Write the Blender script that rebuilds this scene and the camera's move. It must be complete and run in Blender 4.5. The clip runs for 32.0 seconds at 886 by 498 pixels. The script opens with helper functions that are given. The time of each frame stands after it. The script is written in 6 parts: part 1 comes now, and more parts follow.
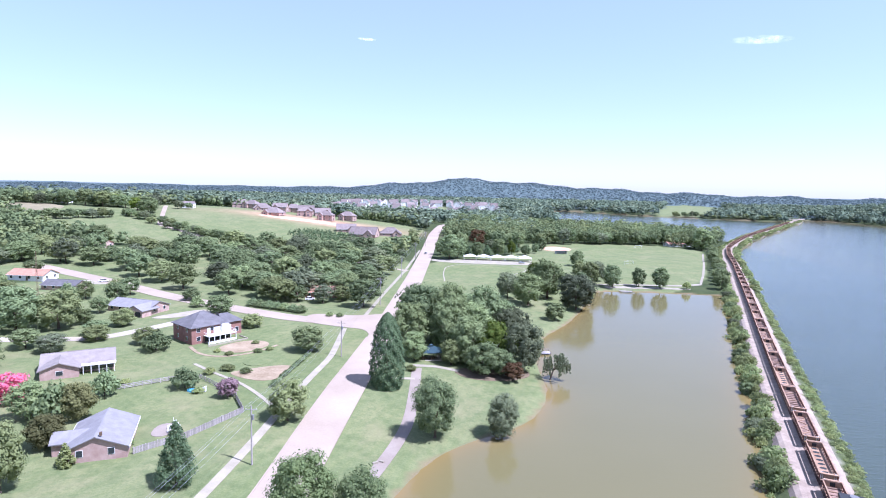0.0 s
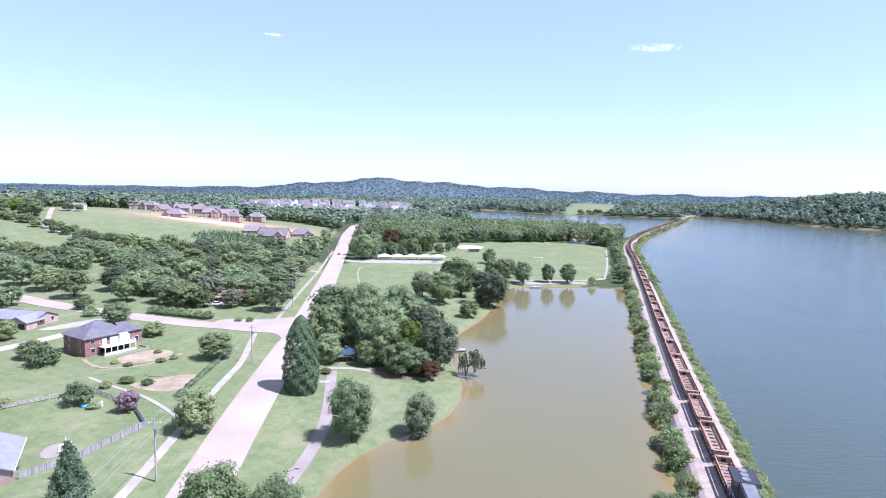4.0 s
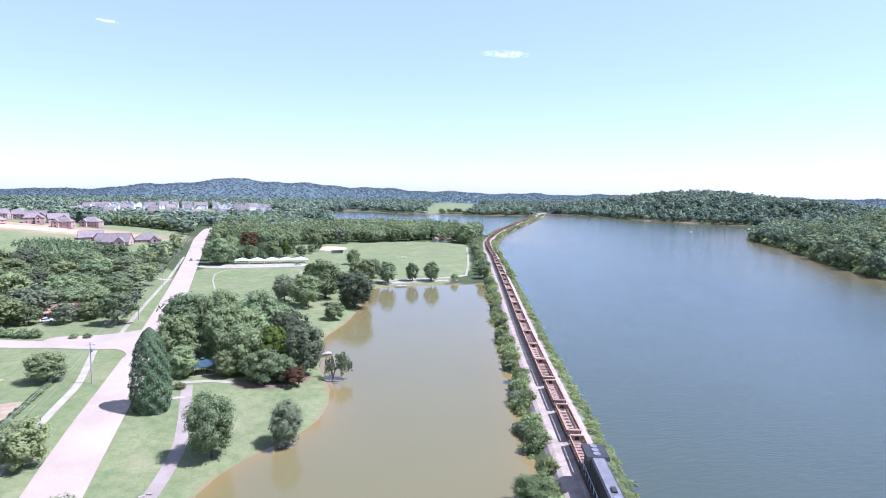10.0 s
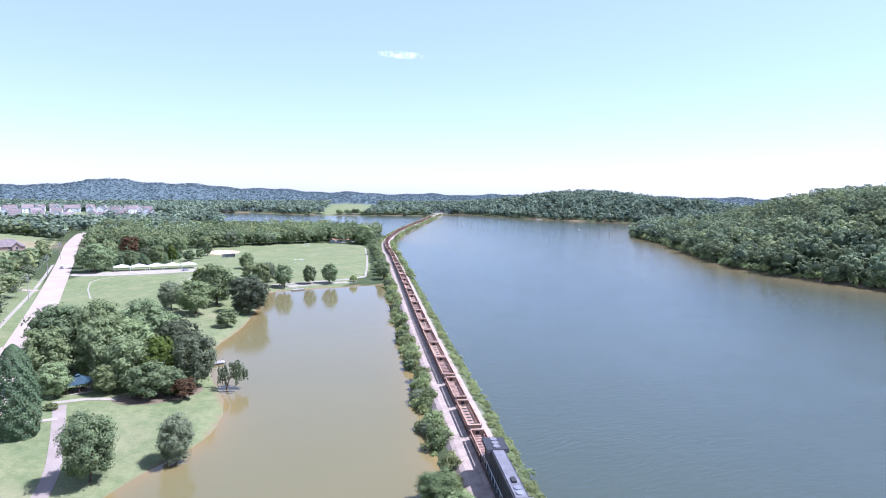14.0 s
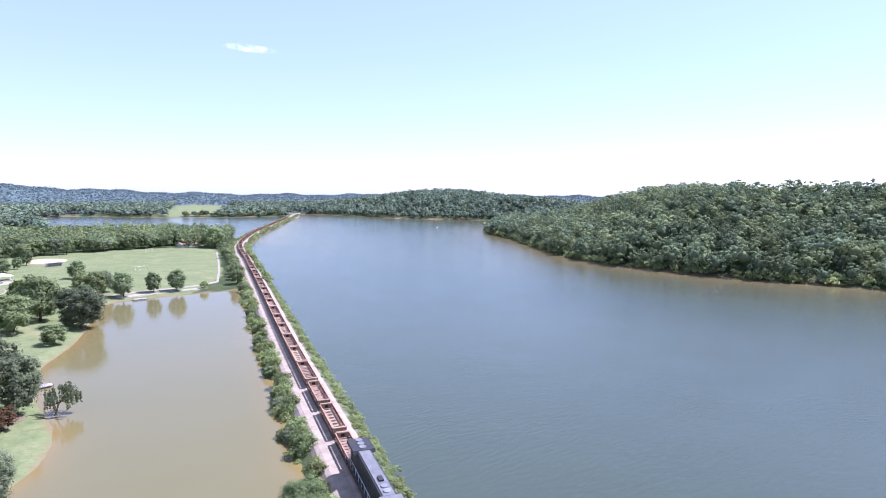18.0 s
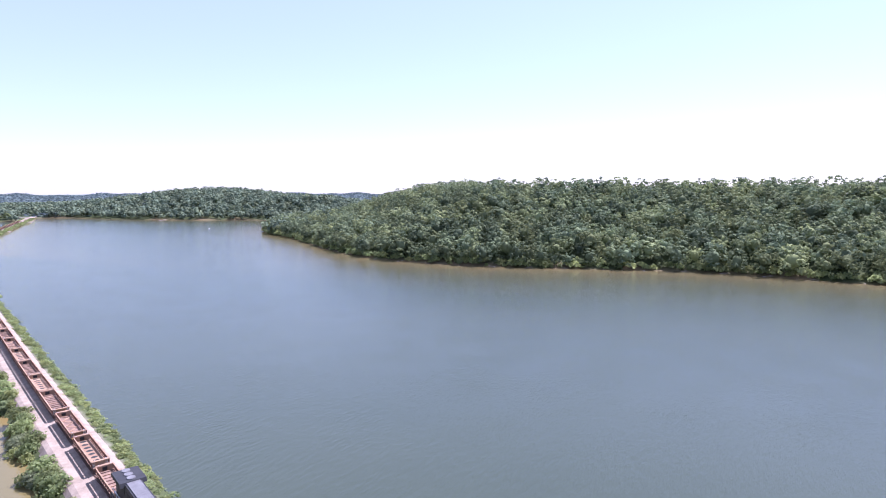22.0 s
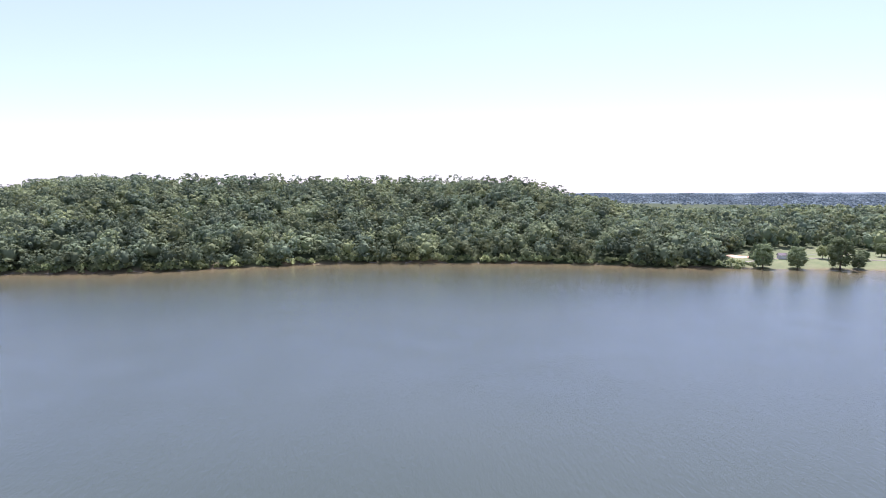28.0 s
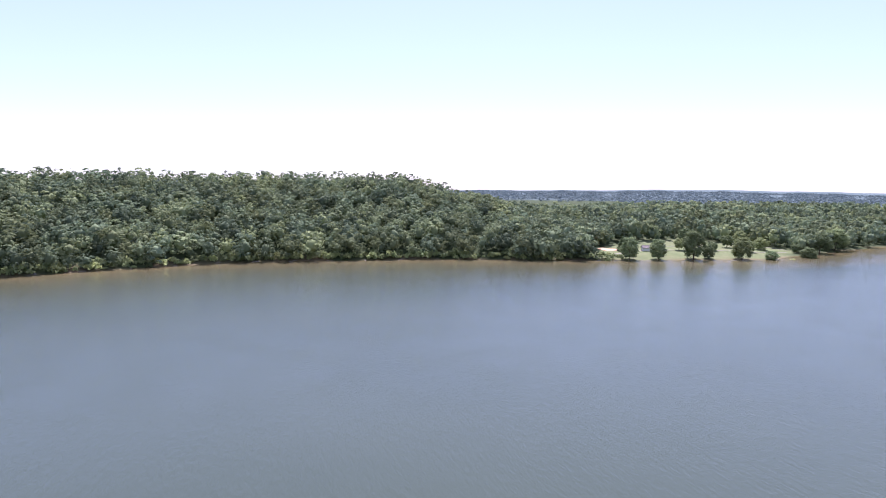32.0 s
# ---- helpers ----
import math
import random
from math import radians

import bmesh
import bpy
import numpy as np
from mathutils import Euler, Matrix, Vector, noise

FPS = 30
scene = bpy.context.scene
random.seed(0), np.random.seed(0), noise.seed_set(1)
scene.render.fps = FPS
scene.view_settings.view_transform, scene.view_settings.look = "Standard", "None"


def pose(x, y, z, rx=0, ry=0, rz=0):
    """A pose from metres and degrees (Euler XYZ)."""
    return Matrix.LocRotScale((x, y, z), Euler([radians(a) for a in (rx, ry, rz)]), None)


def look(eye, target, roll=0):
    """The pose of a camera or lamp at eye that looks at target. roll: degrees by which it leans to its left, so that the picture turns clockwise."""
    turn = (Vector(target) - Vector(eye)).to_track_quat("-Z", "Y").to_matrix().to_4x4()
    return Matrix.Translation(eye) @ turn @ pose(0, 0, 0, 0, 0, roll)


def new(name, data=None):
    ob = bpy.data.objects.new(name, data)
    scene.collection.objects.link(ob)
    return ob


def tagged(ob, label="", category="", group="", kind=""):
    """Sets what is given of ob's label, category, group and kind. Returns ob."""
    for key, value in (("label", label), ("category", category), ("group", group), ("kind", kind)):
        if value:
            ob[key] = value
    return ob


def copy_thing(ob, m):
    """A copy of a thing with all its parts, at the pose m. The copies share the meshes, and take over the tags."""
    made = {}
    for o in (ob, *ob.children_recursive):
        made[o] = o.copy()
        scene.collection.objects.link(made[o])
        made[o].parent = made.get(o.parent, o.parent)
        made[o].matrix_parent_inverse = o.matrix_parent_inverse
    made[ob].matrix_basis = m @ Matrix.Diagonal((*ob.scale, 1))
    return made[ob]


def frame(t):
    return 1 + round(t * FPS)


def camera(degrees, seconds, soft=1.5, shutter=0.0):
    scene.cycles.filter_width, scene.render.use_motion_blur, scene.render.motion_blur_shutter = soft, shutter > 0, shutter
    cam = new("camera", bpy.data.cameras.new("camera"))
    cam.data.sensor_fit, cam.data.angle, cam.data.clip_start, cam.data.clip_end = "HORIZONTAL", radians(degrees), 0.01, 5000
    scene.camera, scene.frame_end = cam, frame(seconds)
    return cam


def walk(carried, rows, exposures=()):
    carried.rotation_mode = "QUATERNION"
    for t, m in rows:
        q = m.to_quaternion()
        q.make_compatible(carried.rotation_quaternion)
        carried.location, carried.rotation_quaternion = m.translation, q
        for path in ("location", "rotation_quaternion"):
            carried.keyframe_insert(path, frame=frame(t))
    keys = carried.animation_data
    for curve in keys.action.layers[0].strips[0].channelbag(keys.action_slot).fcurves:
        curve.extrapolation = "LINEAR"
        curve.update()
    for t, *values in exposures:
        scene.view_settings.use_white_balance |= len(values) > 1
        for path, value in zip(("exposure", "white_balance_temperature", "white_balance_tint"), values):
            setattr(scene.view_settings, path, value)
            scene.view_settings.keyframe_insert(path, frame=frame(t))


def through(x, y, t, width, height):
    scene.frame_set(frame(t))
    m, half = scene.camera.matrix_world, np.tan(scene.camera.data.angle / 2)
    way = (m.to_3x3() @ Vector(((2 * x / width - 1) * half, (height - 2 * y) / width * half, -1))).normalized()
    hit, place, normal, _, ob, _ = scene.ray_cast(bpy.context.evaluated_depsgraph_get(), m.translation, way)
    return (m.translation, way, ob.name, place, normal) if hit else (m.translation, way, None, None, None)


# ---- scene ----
cam = camera(73.49, 32.0, soft=1.0)
PATH = [
    (0.0, pose(0, 0, 51.0, 83.74, -1.35, 0.15)),
    (0.5, pose(0, 0, 51.0, 83.74, -1.35, -0.48)),
    (1.0, pose(0, 0, 51.0, 83.76, -1.35, -1.52)),
    (1.5, pose(0, 0, 51.0, 83.77, -1.33, -2.80)),
    (2.0, pose(0, 0, 51.0, 83.79, -1.30, -4.18)),
    (2.5, pose(0, 0, 51.0, 83.80, -1.27, -5.23)),
    (3.0, pose(0, 0, 51.0, 83.82, -1.25, -6.19)),
    (3.5, pose(0, 0, 51.0, 83.86, -1.23, -7.09)),
    (5.5, pose(0, 0, 51.0, 83.92, -1.17, -12.62)),
    (6.0, pose(0, 0, 51.0, 83.98, -1.09, -14.18)),
    (6.5, pose(0, 0, 51.0, 84.01, -1.04, -15.40)),
    (7.0, pose(0, 0, 51.0, 84.03, -1.02, -16.41)),
    (7.5, pose(0, 0, 51.0, 84.04, -1.02, -17.13)),
    (8.0, pose(0, 0, 51.0, 84.05, -1.00, -17.65)),
    (8.5, pose(0, 0, 51.0, 84.07, -0.99, -18.06)),
    (9.0, pose(0, 0, 51.0, 84.09, -0.98, -18.53)),
    (9.5, pose(0, 0, 51.0, 84.11, -0.97, -19.70)),
    (10.0, pose(0, 0, 51.0, 84.14, -0.93, -21.37)),
    (10.5, pose(0, 0, 51.0, 84.17, -0.87, -23.03)),
    (11.0, pose(0, 0, 51.0, 84.20, -0.82, -24.38)),
    (11.5, pose(0, 0, 51.0, 84.23, -0.78, -25.74)),
    (12.0, pose(0, 0, 51.0, 84.26, -0.76, -27.21)),
    (12.5, pose(0, 0, 51.0, 84.29, -0.75, -28.35)),
    (13.0, pose(0, 0, 51.0, 84.31, -0.76, -29.27)),
    (13.5, pose(0, 0, 51.0, 84.32, -0.75, -30.21)),
    (15.5, pose(0, 0, 51.0, 84.35, -0.71, -35.33)),
    (16.0, pose(0, 0, 51.0, 84.38, -0.65, -37.38)),
    (16.5, pose(0, 0, 51.0, 84.39, -0.59, -39.32)),
    (17.0, pose(0, 0, 51.0, 84.39, -0.52, -40.94)),
    (17.5, pose(0, 0, 51.0, 84.39, -0.46, -42.59)),
    (18.0, pose(0, 0, 51.0, 84.39, -0.42, -44.72)),
    (18.5, pose(0, 0, 51.0, 84.38, -0.39, -47.01)),
    (19.0, pose(0, 0, 51.0, 84.36, -0.33, -49.44)),
    (19.5, pose(0, 0, 51.0, 84.36, -0.27, -51.87)),
    (20.0, pose(0, 0, 51.0, 84.35, -0.21, -54.67)),
    (20.5, pose(0, 0, 51.0, 84.34, -0.16, -57.48)),
    (21.0, pose(0, 0, 51.0, 84.32, -0.10, -60.15)),
    (21.5, pose(0, 0, 51.0, 84.29, -0.06, -62.61)),
    (22.0, pose(0, 0, 51.0, 84.26, -0.03, -65.68)),
    (22.5, pose(0, 0, 51.0, 84.24, 0.02, -68.92)),
    (23.0, pose(0, 0, 51.0, 84.21, 0.07, -71.84)),
    (23.5, pose(0, 0, 51.0, 84.17, 0.12, -74.38)),
    (24.0, pose(0, 0, 51.0, 84.13, 0.13, -77.15)),
    (24.5, pose(0, 0, 51.0, 84.11, 0.07, -79.87)),
    (25.0, pose(0, 0, 51.0, 84.10, -0.00, -82.63)),
    (25.5, pose(0, 0, 51.0, 84.08, -0.05, -85.37)),
    (26.0, pose(0, 0, 51.0, 84.04, -0.06, -88.32)),
    (26.5, pose(0, 0, 51.0, 83.99, -0.07, -91.24)),
    (28.5, pose(0, 0, 51.0, 83.94, -0.11, -99.56)),
    (29.0, pose(0, 0, 51.0, 83.90, -0.15, -100.97)),
    (29.5, pose(0, 0, 51.0, 83.86, -0.18, -102.56)),
    (30.0, pose(0, 0, 51.0, 83.83, -0.21, -104.70)),
    (30.5, pose(0, 0, 51.0, 83.80, -0.24, -106.29)),
    (31.0, pose(0, 0, 51.0, 83.77, -0.29, -107.60)),
    (31.5, pose(0, 0, 51.0, 83.74, -0.33, -108.31)),
    (32.0, pose(0, 0, 51.0, 83.69, -0.36, -108.89)),
]
walk(cam, PATH, [(0.0, 1.03, 5230, 26), (13.0, 1.06, 5230, 26), (19.0, 1.1, 5440, 30), (24.0, 1.1, 5670, 34), (32.0, 1.02, 5720, 34)])

# ---- sky and sun ----
SUN_AZ, SUN_EL = 113.0, 58.5
world = bpy.data.worlds.new("sky")
scene.world = world
world.use_nodes = True
wn = world.node_tree.nodes
sky = wn.new("ShaderNodeTexSky")
sky.sky_type = "NISHITA"
sky.sun_disc = False
sky.sun_elevation, sky.sun_rotation = radians(SUN_EL), radians(SUN_AZ)
sky.altitude, sky.air_density, sky.dust_density, sky.ozone_density = 250, 1.0, 0.5, 1.0
hazy = wn.new("ShaderNodeMix")
hazy.data_type = "RGBA"
hazy.inputs[0].default_value = 0.5
hazy.inputs[7].default_value = (3.0, 3.4, 4.2, 1)
world.node_tree.links.new(sky.outputs[0], hazy.inputs[6])
world.node_tree.links.new(hazy.outputs[2], wn["Background"].inputs[0])
wn["Background"].inputs[1].default_value = 0.115
sun_data = bpy.data.lights.new("sun", "SUN")
sun_data.energy, sun_data.angle, sun_data.color = 5.0, radians(0.53), (1.0, 0.965, 0.93)
sun = new("sun", sun_data)
sun.matrix_world = look((0, 0, 0), (-math.sin(radians(SUN_AZ)) * math.cos(radians(SUN_EL)), -math.cos(radians(SUN_AZ)) * math.cos(radians(SUN_EL)), -math.sin(radians(SUN_EL))))

# ---- materials ----
def material(name, rough=0.8, metal=0.0, spec=0.4):
    m = bpy.data.materials.new(name)
    m.use_nodes = True
    b = m.node_tree.nodes["Principled BSDF"]
    b.inputs["Roughness"].default_value = rough
    b.inputs["Metallic"].default_value = metal
    b.inputs["Specular IOR Level"].default_value = spec
    return m, m.node_tree, b


def node(tree, kind, **values):
    n = tree.nodes.new(kind)
    for k, v in values.items():
        if k in n.inputs:
            n.inputs[k].default_value = v
    return n


def noise_tex(tree, scale, detail=4.0, rough=0.55, coords=None):
    n = node(tree, "ShaderNodeTexNoise", Scale=scale, Detail=detail, Roughness=rough)
    if coords is not None:
        tree.links.new(coords, n.inputs["Vector"])
    return n.outputs["Fac"]


def world_coords(tree):
    return tree.nodes.new("ShaderNodeNewGeometry").outputs["Position"]


def object_coords(tree):
    return tree.nodes.new("ShaderNodeTexCoord").outputs["Object"]


def ramp(tree, fac, stops):
    r = tree.nodes.new("ShaderNodeValToRGB")
    tree.links.new(fac, r.inputs[0])
    e = r.color_ramp.elements
    while len(e) < len(stops):
        e.new(0.5)
    for el, (p, c) in zip(e, stops):
        el.position, el.color = p, (*c, 1)
    return r.outputs[0]


def mix(tree, fac, a, b, blend="MIX"):
    m = tree.nodes.new("ShaderNodeMix")
    m.data_type, m.blend_type = "RGBA", blend
    for sock, v in ((m.inputs[0], fac), (m.inputs[6], a), (m.inputs[7], b)):
        if isinstance(v, (int, float)):
            sock.default_value = v
        elif isinstance(v, tuple):
            sock.default_value = (*v, 1)
        else:
            tree.links.new(v, sock)
    return m.outputs[2]


def math_node(tree, op, a, b=0.0, clamp=False):
    m = tree.nodes.new("ShaderNodeMath")
    m.operation, m.use_clamp = op, clamp
    for sock, v in zip(m.inputs, (a, b)):
        if isinstance(v, (int, float)):
            sock.default_value = v
        else:
            tree.links.new(v, sock)
    return m.outputs[0]


def bumped(tree, bsdf, height, strength=0.4, distance=0.1):
    b = node(tree, "ShaderNodeBump", Strength=strength, Distance=distance)
    tree.links.new(height, b.inputs["Height"])
    tree.links.new(b.outputs[0], bsdf.inputs["Normal"])


def worn(name, c1, c2, scale=1.0, rough=0.8, metal=0.0, bump=0.25, fine=14.0, spread=0.12, local=True):
    """A two-tone worn surface: broad stains, fine grain, a little change from piece to piece."""
    m, t, b = material(name, rough, metal)
    co = object_coords(t) if local else world_coords(t)
    broad, grain = noise_tex(t, scale, 5, 0.6, co), noise_tex(t, scale * fine, 3, 0.6, co)
    col = ramp(t, math_node(t, "ADD", math_node(t, "MULTIPLY", broad, 0.7), math_node(t, "MULTIPLY", grain, 0.3)), [(0.36, c1), (0.64, c2)])
    info = t.nodes.new("ShaderNodeObjectInfo")
    hsv = node(t, "ShaderNodeHueSaturation")
    t.links.new(math_node(t, "ADD", math_node(t, "MULTIPLY", info.outputs["Random"], 2 * spread), 1 - spread), hsv.inputs["Value"])
    t.links.new(col, hsv.inputs["Color"])
    t.links.new(hsv.outputs[0], b.inputs["Base Color"])
    if bump:
        bumped(t, b, grain, bump, 0.05)
    return m


def leaf_material(name, dark, light, warm, through=0.48, swing=0.75):
    """Leaves: each differs a little, each tree differs more, light shines through."""
    m, t, b = material(name, 0.85, 0.0, 0.08)
    geo = t.nodes.new("ShaderNodeNewGeometry")
    info = t.nodes.new("ShaderNodeObjectInfo")
    att = t.nodes.new("ShaderNodeAttribute")
    att.attribute_name = "tint"
    per_tree = math_node(t, "FRACT", math_node(t, "ADD", info.outputs["Random"], att.outputs["Fac"]))
    c = mix(t, geo.outputs["Random Per Island"], dark, light)
    c = mix(t, math_node(t, "MULTIPLY", math_node(t, "POWER", per_tree, 1.6), 0.75), c, warm)
    hsv = node(t, "ShaderNodeHueSaturation")
    t.links.new(math_node(t, "ADD", math_node(t, "MULTIPLY", math_node(t, "FRACT", math_node(t, "MULTIPLY", per_tree, 7.31)), swing), 1.06 - swing / 2), hsv.inputs["Value"])
    t.links.new(c, hsv.inputs["Color"])
    t.links.new(hsv.outputs[0], b.inputs["Base Color"])
    tr = t.nodes.new("ShaderNodeBsdfTranslucent")
    t.links.new(hsv.outputs[0], tr.inputs["Color"])
    ms = t.nodes.new("ShaderNodeMixShader")
    ms.inputs[0].default_value = through
    t.links.new(b.outputs[0], ms.inputs[1])
    t.links.new(tr.outputs[0], ms.inputs[2])
    t.links.new(ms.outputs[0], t.nodes["Material Output"].inputs["Surface"])
    return m


def water_material(name, deep, murky, shallow, wave, gloss, rough):
    m, t, b = material(name, rough, 0.0, gloss)
    b.inputs["IOR"].default_value = 1.33
    co = world_coords(t)
    body = ramp(t, noise_tex(t, 0.006, 4, 0.6, co), [(0.3, deep), (0.7, murky)])
    near = t.nodes.new("ShaderNodeAttribute")
    near.attribute_name = "shallow"
    silt = math_node(t, "MULTIPLY", near.outputs["Fac"], math_node(t, "ADD", noise_tex(t, 0.05, 4, 0.6, co), 0.4), True)
    t.links.new(mix(t, silt, body, shallow), b.inputs["Base Color"])
    mp = t.nodes.new("ShaderNodeMapping")
    mp.inputs["Rotation"].default_value = (0, 0, radians(40))
    mp.inputs["Scale"].default_value = (0.35, 1.0, 1.0)
    t.links.new(co, mp.inputs["Vector"])
    small = noise_tex(t, 0.9, 5, 0.65, mp.outputs[0])
    large = noise_tex(t, 0.06, 3, 0.5, co)
    h = math_node(t, "MULTIPLY", small, math_node(t, "ADD", math_node(t, "MULTIPLY", large, 0.7), 0.45))
    bumped(t, b, h, 1.0, wave)
    return m


def ground_material():
    m, t, b = material("grass_ground", 0.95, 0.0, 0.1)
    co = world_coords(t)
    big, mid, fine = noise_tex(t, 0.013, 5, 0.6, co), noise_tex(t, 0.11, 5, 0.6, co), noise_tex(t, 2.4, 5, 0.75, co)
    lawn = ramp(t, mid, [(0.3, (0.143, 0.17, 0.07)), (0.52, (0.181, 0.2, 0.086)), (0.72, (0.24, 0.236, 0.114))])
    lawn = mix(t, math_node(t, "MULTIPLY", ramp(t, big, [(0.45, (0, 0, 0)), (0.7, (1, 1, 1))]), 0.4), lawn, (0.21, 0.205, 0.12))
    wave = node(t, "ShaderNodeTexWave", Scale=0.16, Distortion=1.5, Detail=2.0)
    mp = t.nodes.new("ShaderNodeMapping")
    mp.inputs["Rotation"].default_value = (0, 0, radians(15))
    t.links.new(co, mp.inputs["Vector"])
    t.links.new(mp.outputs[0], wave.inputs["Vector"])
    lawn = mix(t, math_node(t, "MULTIPLY", wave.outputs["Fac"], 0.16), lawn, (0.22, 0.235, 0.13))
    patchy = noise_tex(t, 0.45, 4, 0.7, co)
    lawn = mix(t, math_node(t, "MULTIPLY", ramp(t, patchy, [(0.42, (0, 0, 0)), (0.7, (1, 1, 1))]), 0.55), lawn, (0.075, 0.11, 0.045))
    lawn = mix(t, math_node(t, "MULTIPLY", ramp(t, fine, [(0.35, (0, 0, 0)), (0.7, (1, 1, 1))]), 0.5), lawn, (0.07, 0.1, 0.04))
    dry = noise_tex(t, 0.06, 5, 0.7, co)
    lawn = mix(t, math_node(t, "MULTIPLY", ramp(t, dry, [(0.52, (0, 0, 0)), (0.75, (1, 1, 1))]), 0.6), lawn, (0.25, 0.22, 0.125))

    def attribute(n):
        a = t.nodes.new("ShaderNodeAttribute")
        a.attribute_name = n
        return a.outputs["Fac"]

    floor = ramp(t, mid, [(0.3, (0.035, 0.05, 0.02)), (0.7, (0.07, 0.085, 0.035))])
    soil = ramp(t, mid, [(0.3, (0.32, 0.19, 0.12)), (0.7, (0.44, 0.3, 0.2))])
    mud = ramp(t, fine, [(0.3, (0.14, 0.1, 0.055)), (0.7, (0.23, 0.175, 0.105))])
    rock = ramp(t, fine, [(0.3, (0.22, 0.185, 0.165)), (0.7, (0.34, 0.295, 0.265))])
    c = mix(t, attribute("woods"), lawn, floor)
    # Far ground: blue haze mixed into the base colour.
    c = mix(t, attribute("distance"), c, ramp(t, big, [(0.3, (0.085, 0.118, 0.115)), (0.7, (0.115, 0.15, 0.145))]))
    c = mix(t, attribute("soil"), c, soil)
    c = mix(t, attribute("mud"), c, mud)
    c = mix(t, attribute("ballast"), c, rock)
    t.links.new(c, b.inputs["Base Color"])
    bumped(t, b, fine, 0.5, 0.25)
    return m


M = {}
M["ground"] = ground_material()
M["lake"] = water_material("lake_water", (0.046, 0.06, 0.041), (0.055, 0.069, 0.047), (0.17, 0.13, 0.06), 0.2, 0.6, 0.1)
M["pond"] = water_material("pond_water", (0.122, 0.11, 0.048), (0.15, 0.132, 0.06), (0.2, 0.14, 0.052), 0.03, 0.5, 0.05)
M["asphalt"] = worn("pale_asphalt", (0.28, 0.222, 0.168), (0.35, 0.288, 0.225), 0.08, 0.9, 0, 0.2, 30, 0.0, False)
M["street"] = worn("bleached_concrete_street", (0.31, 0.262, 0.21), (0.4, 0.35, 0.29), 0.1, 0.9, 0, 0.2, 25, 0.0, False)
M["path"] = worn("grey_asphalt_path", (0.21, 0.17, 0.135), (0.27, 0.225, 0.185), 0.2, 0.9, 0, 0.2, 20, 0.0, False)
M["concrete"] = worn("concrete", (0.235, 0.205, 0.15), (0.33, 0.295, 0.225), 0.3, 0.85, 0, 0.2, 15, 0.08, False)
M["gravel"] = worn("ballast_stone", (0.22, 0.17, 0.13), (0.36, 0.29, 0.23), 0.5, 0.95, 0, 0.9, 9, 0.0, False)
M["sleeper"] = worn("weathered_sleeper_wood", (0.12, 0.075, 0.055), (0.26, 0.17, 0.13), 1.5, 0.9, 0, 0.4, 12, 0.25)
M["rail"] = worn("rusty_rail_steel", (0.16, 0.085, 0.06), (0.28, 0.17, 0.13), 2, 0.55, 0.5, 0.1)
M["rust"] = worn("rusted_wagon_steel", (0.13, 0.06, 0.045), (0.26, 0.135, 0.1), 0.5, 0.8, 0.15, 0.3, 12, 0.3)
M["rust_pale"] = worn("sun_bleached_rust_paint", (0.25, 0.145, 0.09), (0.4, 0.27, 0.18), 0.6, 0.8, 0.05, 0.2, 12, 0.2)
M["yellow"] = worn("faded_yellow_paint", (0.5, 0.26, 0.06), (0.62, 0.38, 0.14), 0.6, 0.7, 0, 0.2)
M["black"] = worn("black_locomotive_paint", (0.018, 0.018, 0.02), (0.034, 0.034, 0.036), 0.7, 0.62, 0, 0.1)
M["roofgrey"] = worn("sooty_grey_roof_paint", (0.1, 0.098, 0.1), (0.19, 0.185, 0.19), 0.9, 0.6, 0, 0.1)
M["white"] = worn("white_paint", (0.6, 0.59, 0.57), (0.74, 0.73, 0.71), 0.5, 0.6, 0, 0.1, 12, 0.04)
M["steel"] = worn("grey_steel", (0.25, 0.25, 0.26), (0.4, 0.4, 0.41), 1, 0.5, 0.6, 0.1)
M["bark"] = worn("bark", (0.07, 0.05, 0.035), (0.16, 0.12, 0.09), 3, 0.95, 0, 0.8, 6)
M["brick"] = worn("red_brick", (0.2, 0.095, 0.075), (0.3, 0.165, 0.13), 0.6, 0.9, 0, 0.4, 20, 0.12)
M["brick_pale"] = worn("pink_brown_brick", (0.33, 0.215, 0.18), (0.46, 0.335, 0.285), 0.6, 0.9, 0, 0.4, 20, 0.12)
M["siding"] = worn("pale_house_siding", (0.62, 0.6, 0.57), (0.76, 0.74, 0.71), 0.4, 0.75, 0, 0.15, 12, 0.1)
M["shingle_blue"] = worn("blue_grey_shingles", (0.18, 0.17, 0.172), (0.24, 0.23, 0.232), 0.5, 0.9, 0, 0.6, 16, 0.06)
M["shingle_grey"] = worn("grey_brown_shingles", (0.15, 0.118, 0.108), (0.23, 0.19, 0.175), 0.5, 0.9, 0, 0.6, 16, 0.15)
M["shingle_tan"] = worn("pale_tan_shingles", (0.2, 0.17, 0.155), (0.27, 0.235, 0.215), 0.5, 0.9, 0, 0.6, 16, 0.05)
M["shingle_dark"] = worn("charcoal_shingles", (0.085, 0.08, 0.082), (0.14, 0.132, 0.135), 0.5, 0.9, 0, 0.6, 16, 0.1)
M["shingle_orange"] = worn("terracotta_shingles", (0.3, 0.15, 0.1), (0.4, 0.23, 0.16), 0.5, 0.9, 0, 0.6, 16, 0.06)
M["glass"], _t, _b = material("window_glass", 0.06, 0, 0.8)
_b.inputs["Base Color"].default_value = (0.025, 0.03, 0.04, 1)
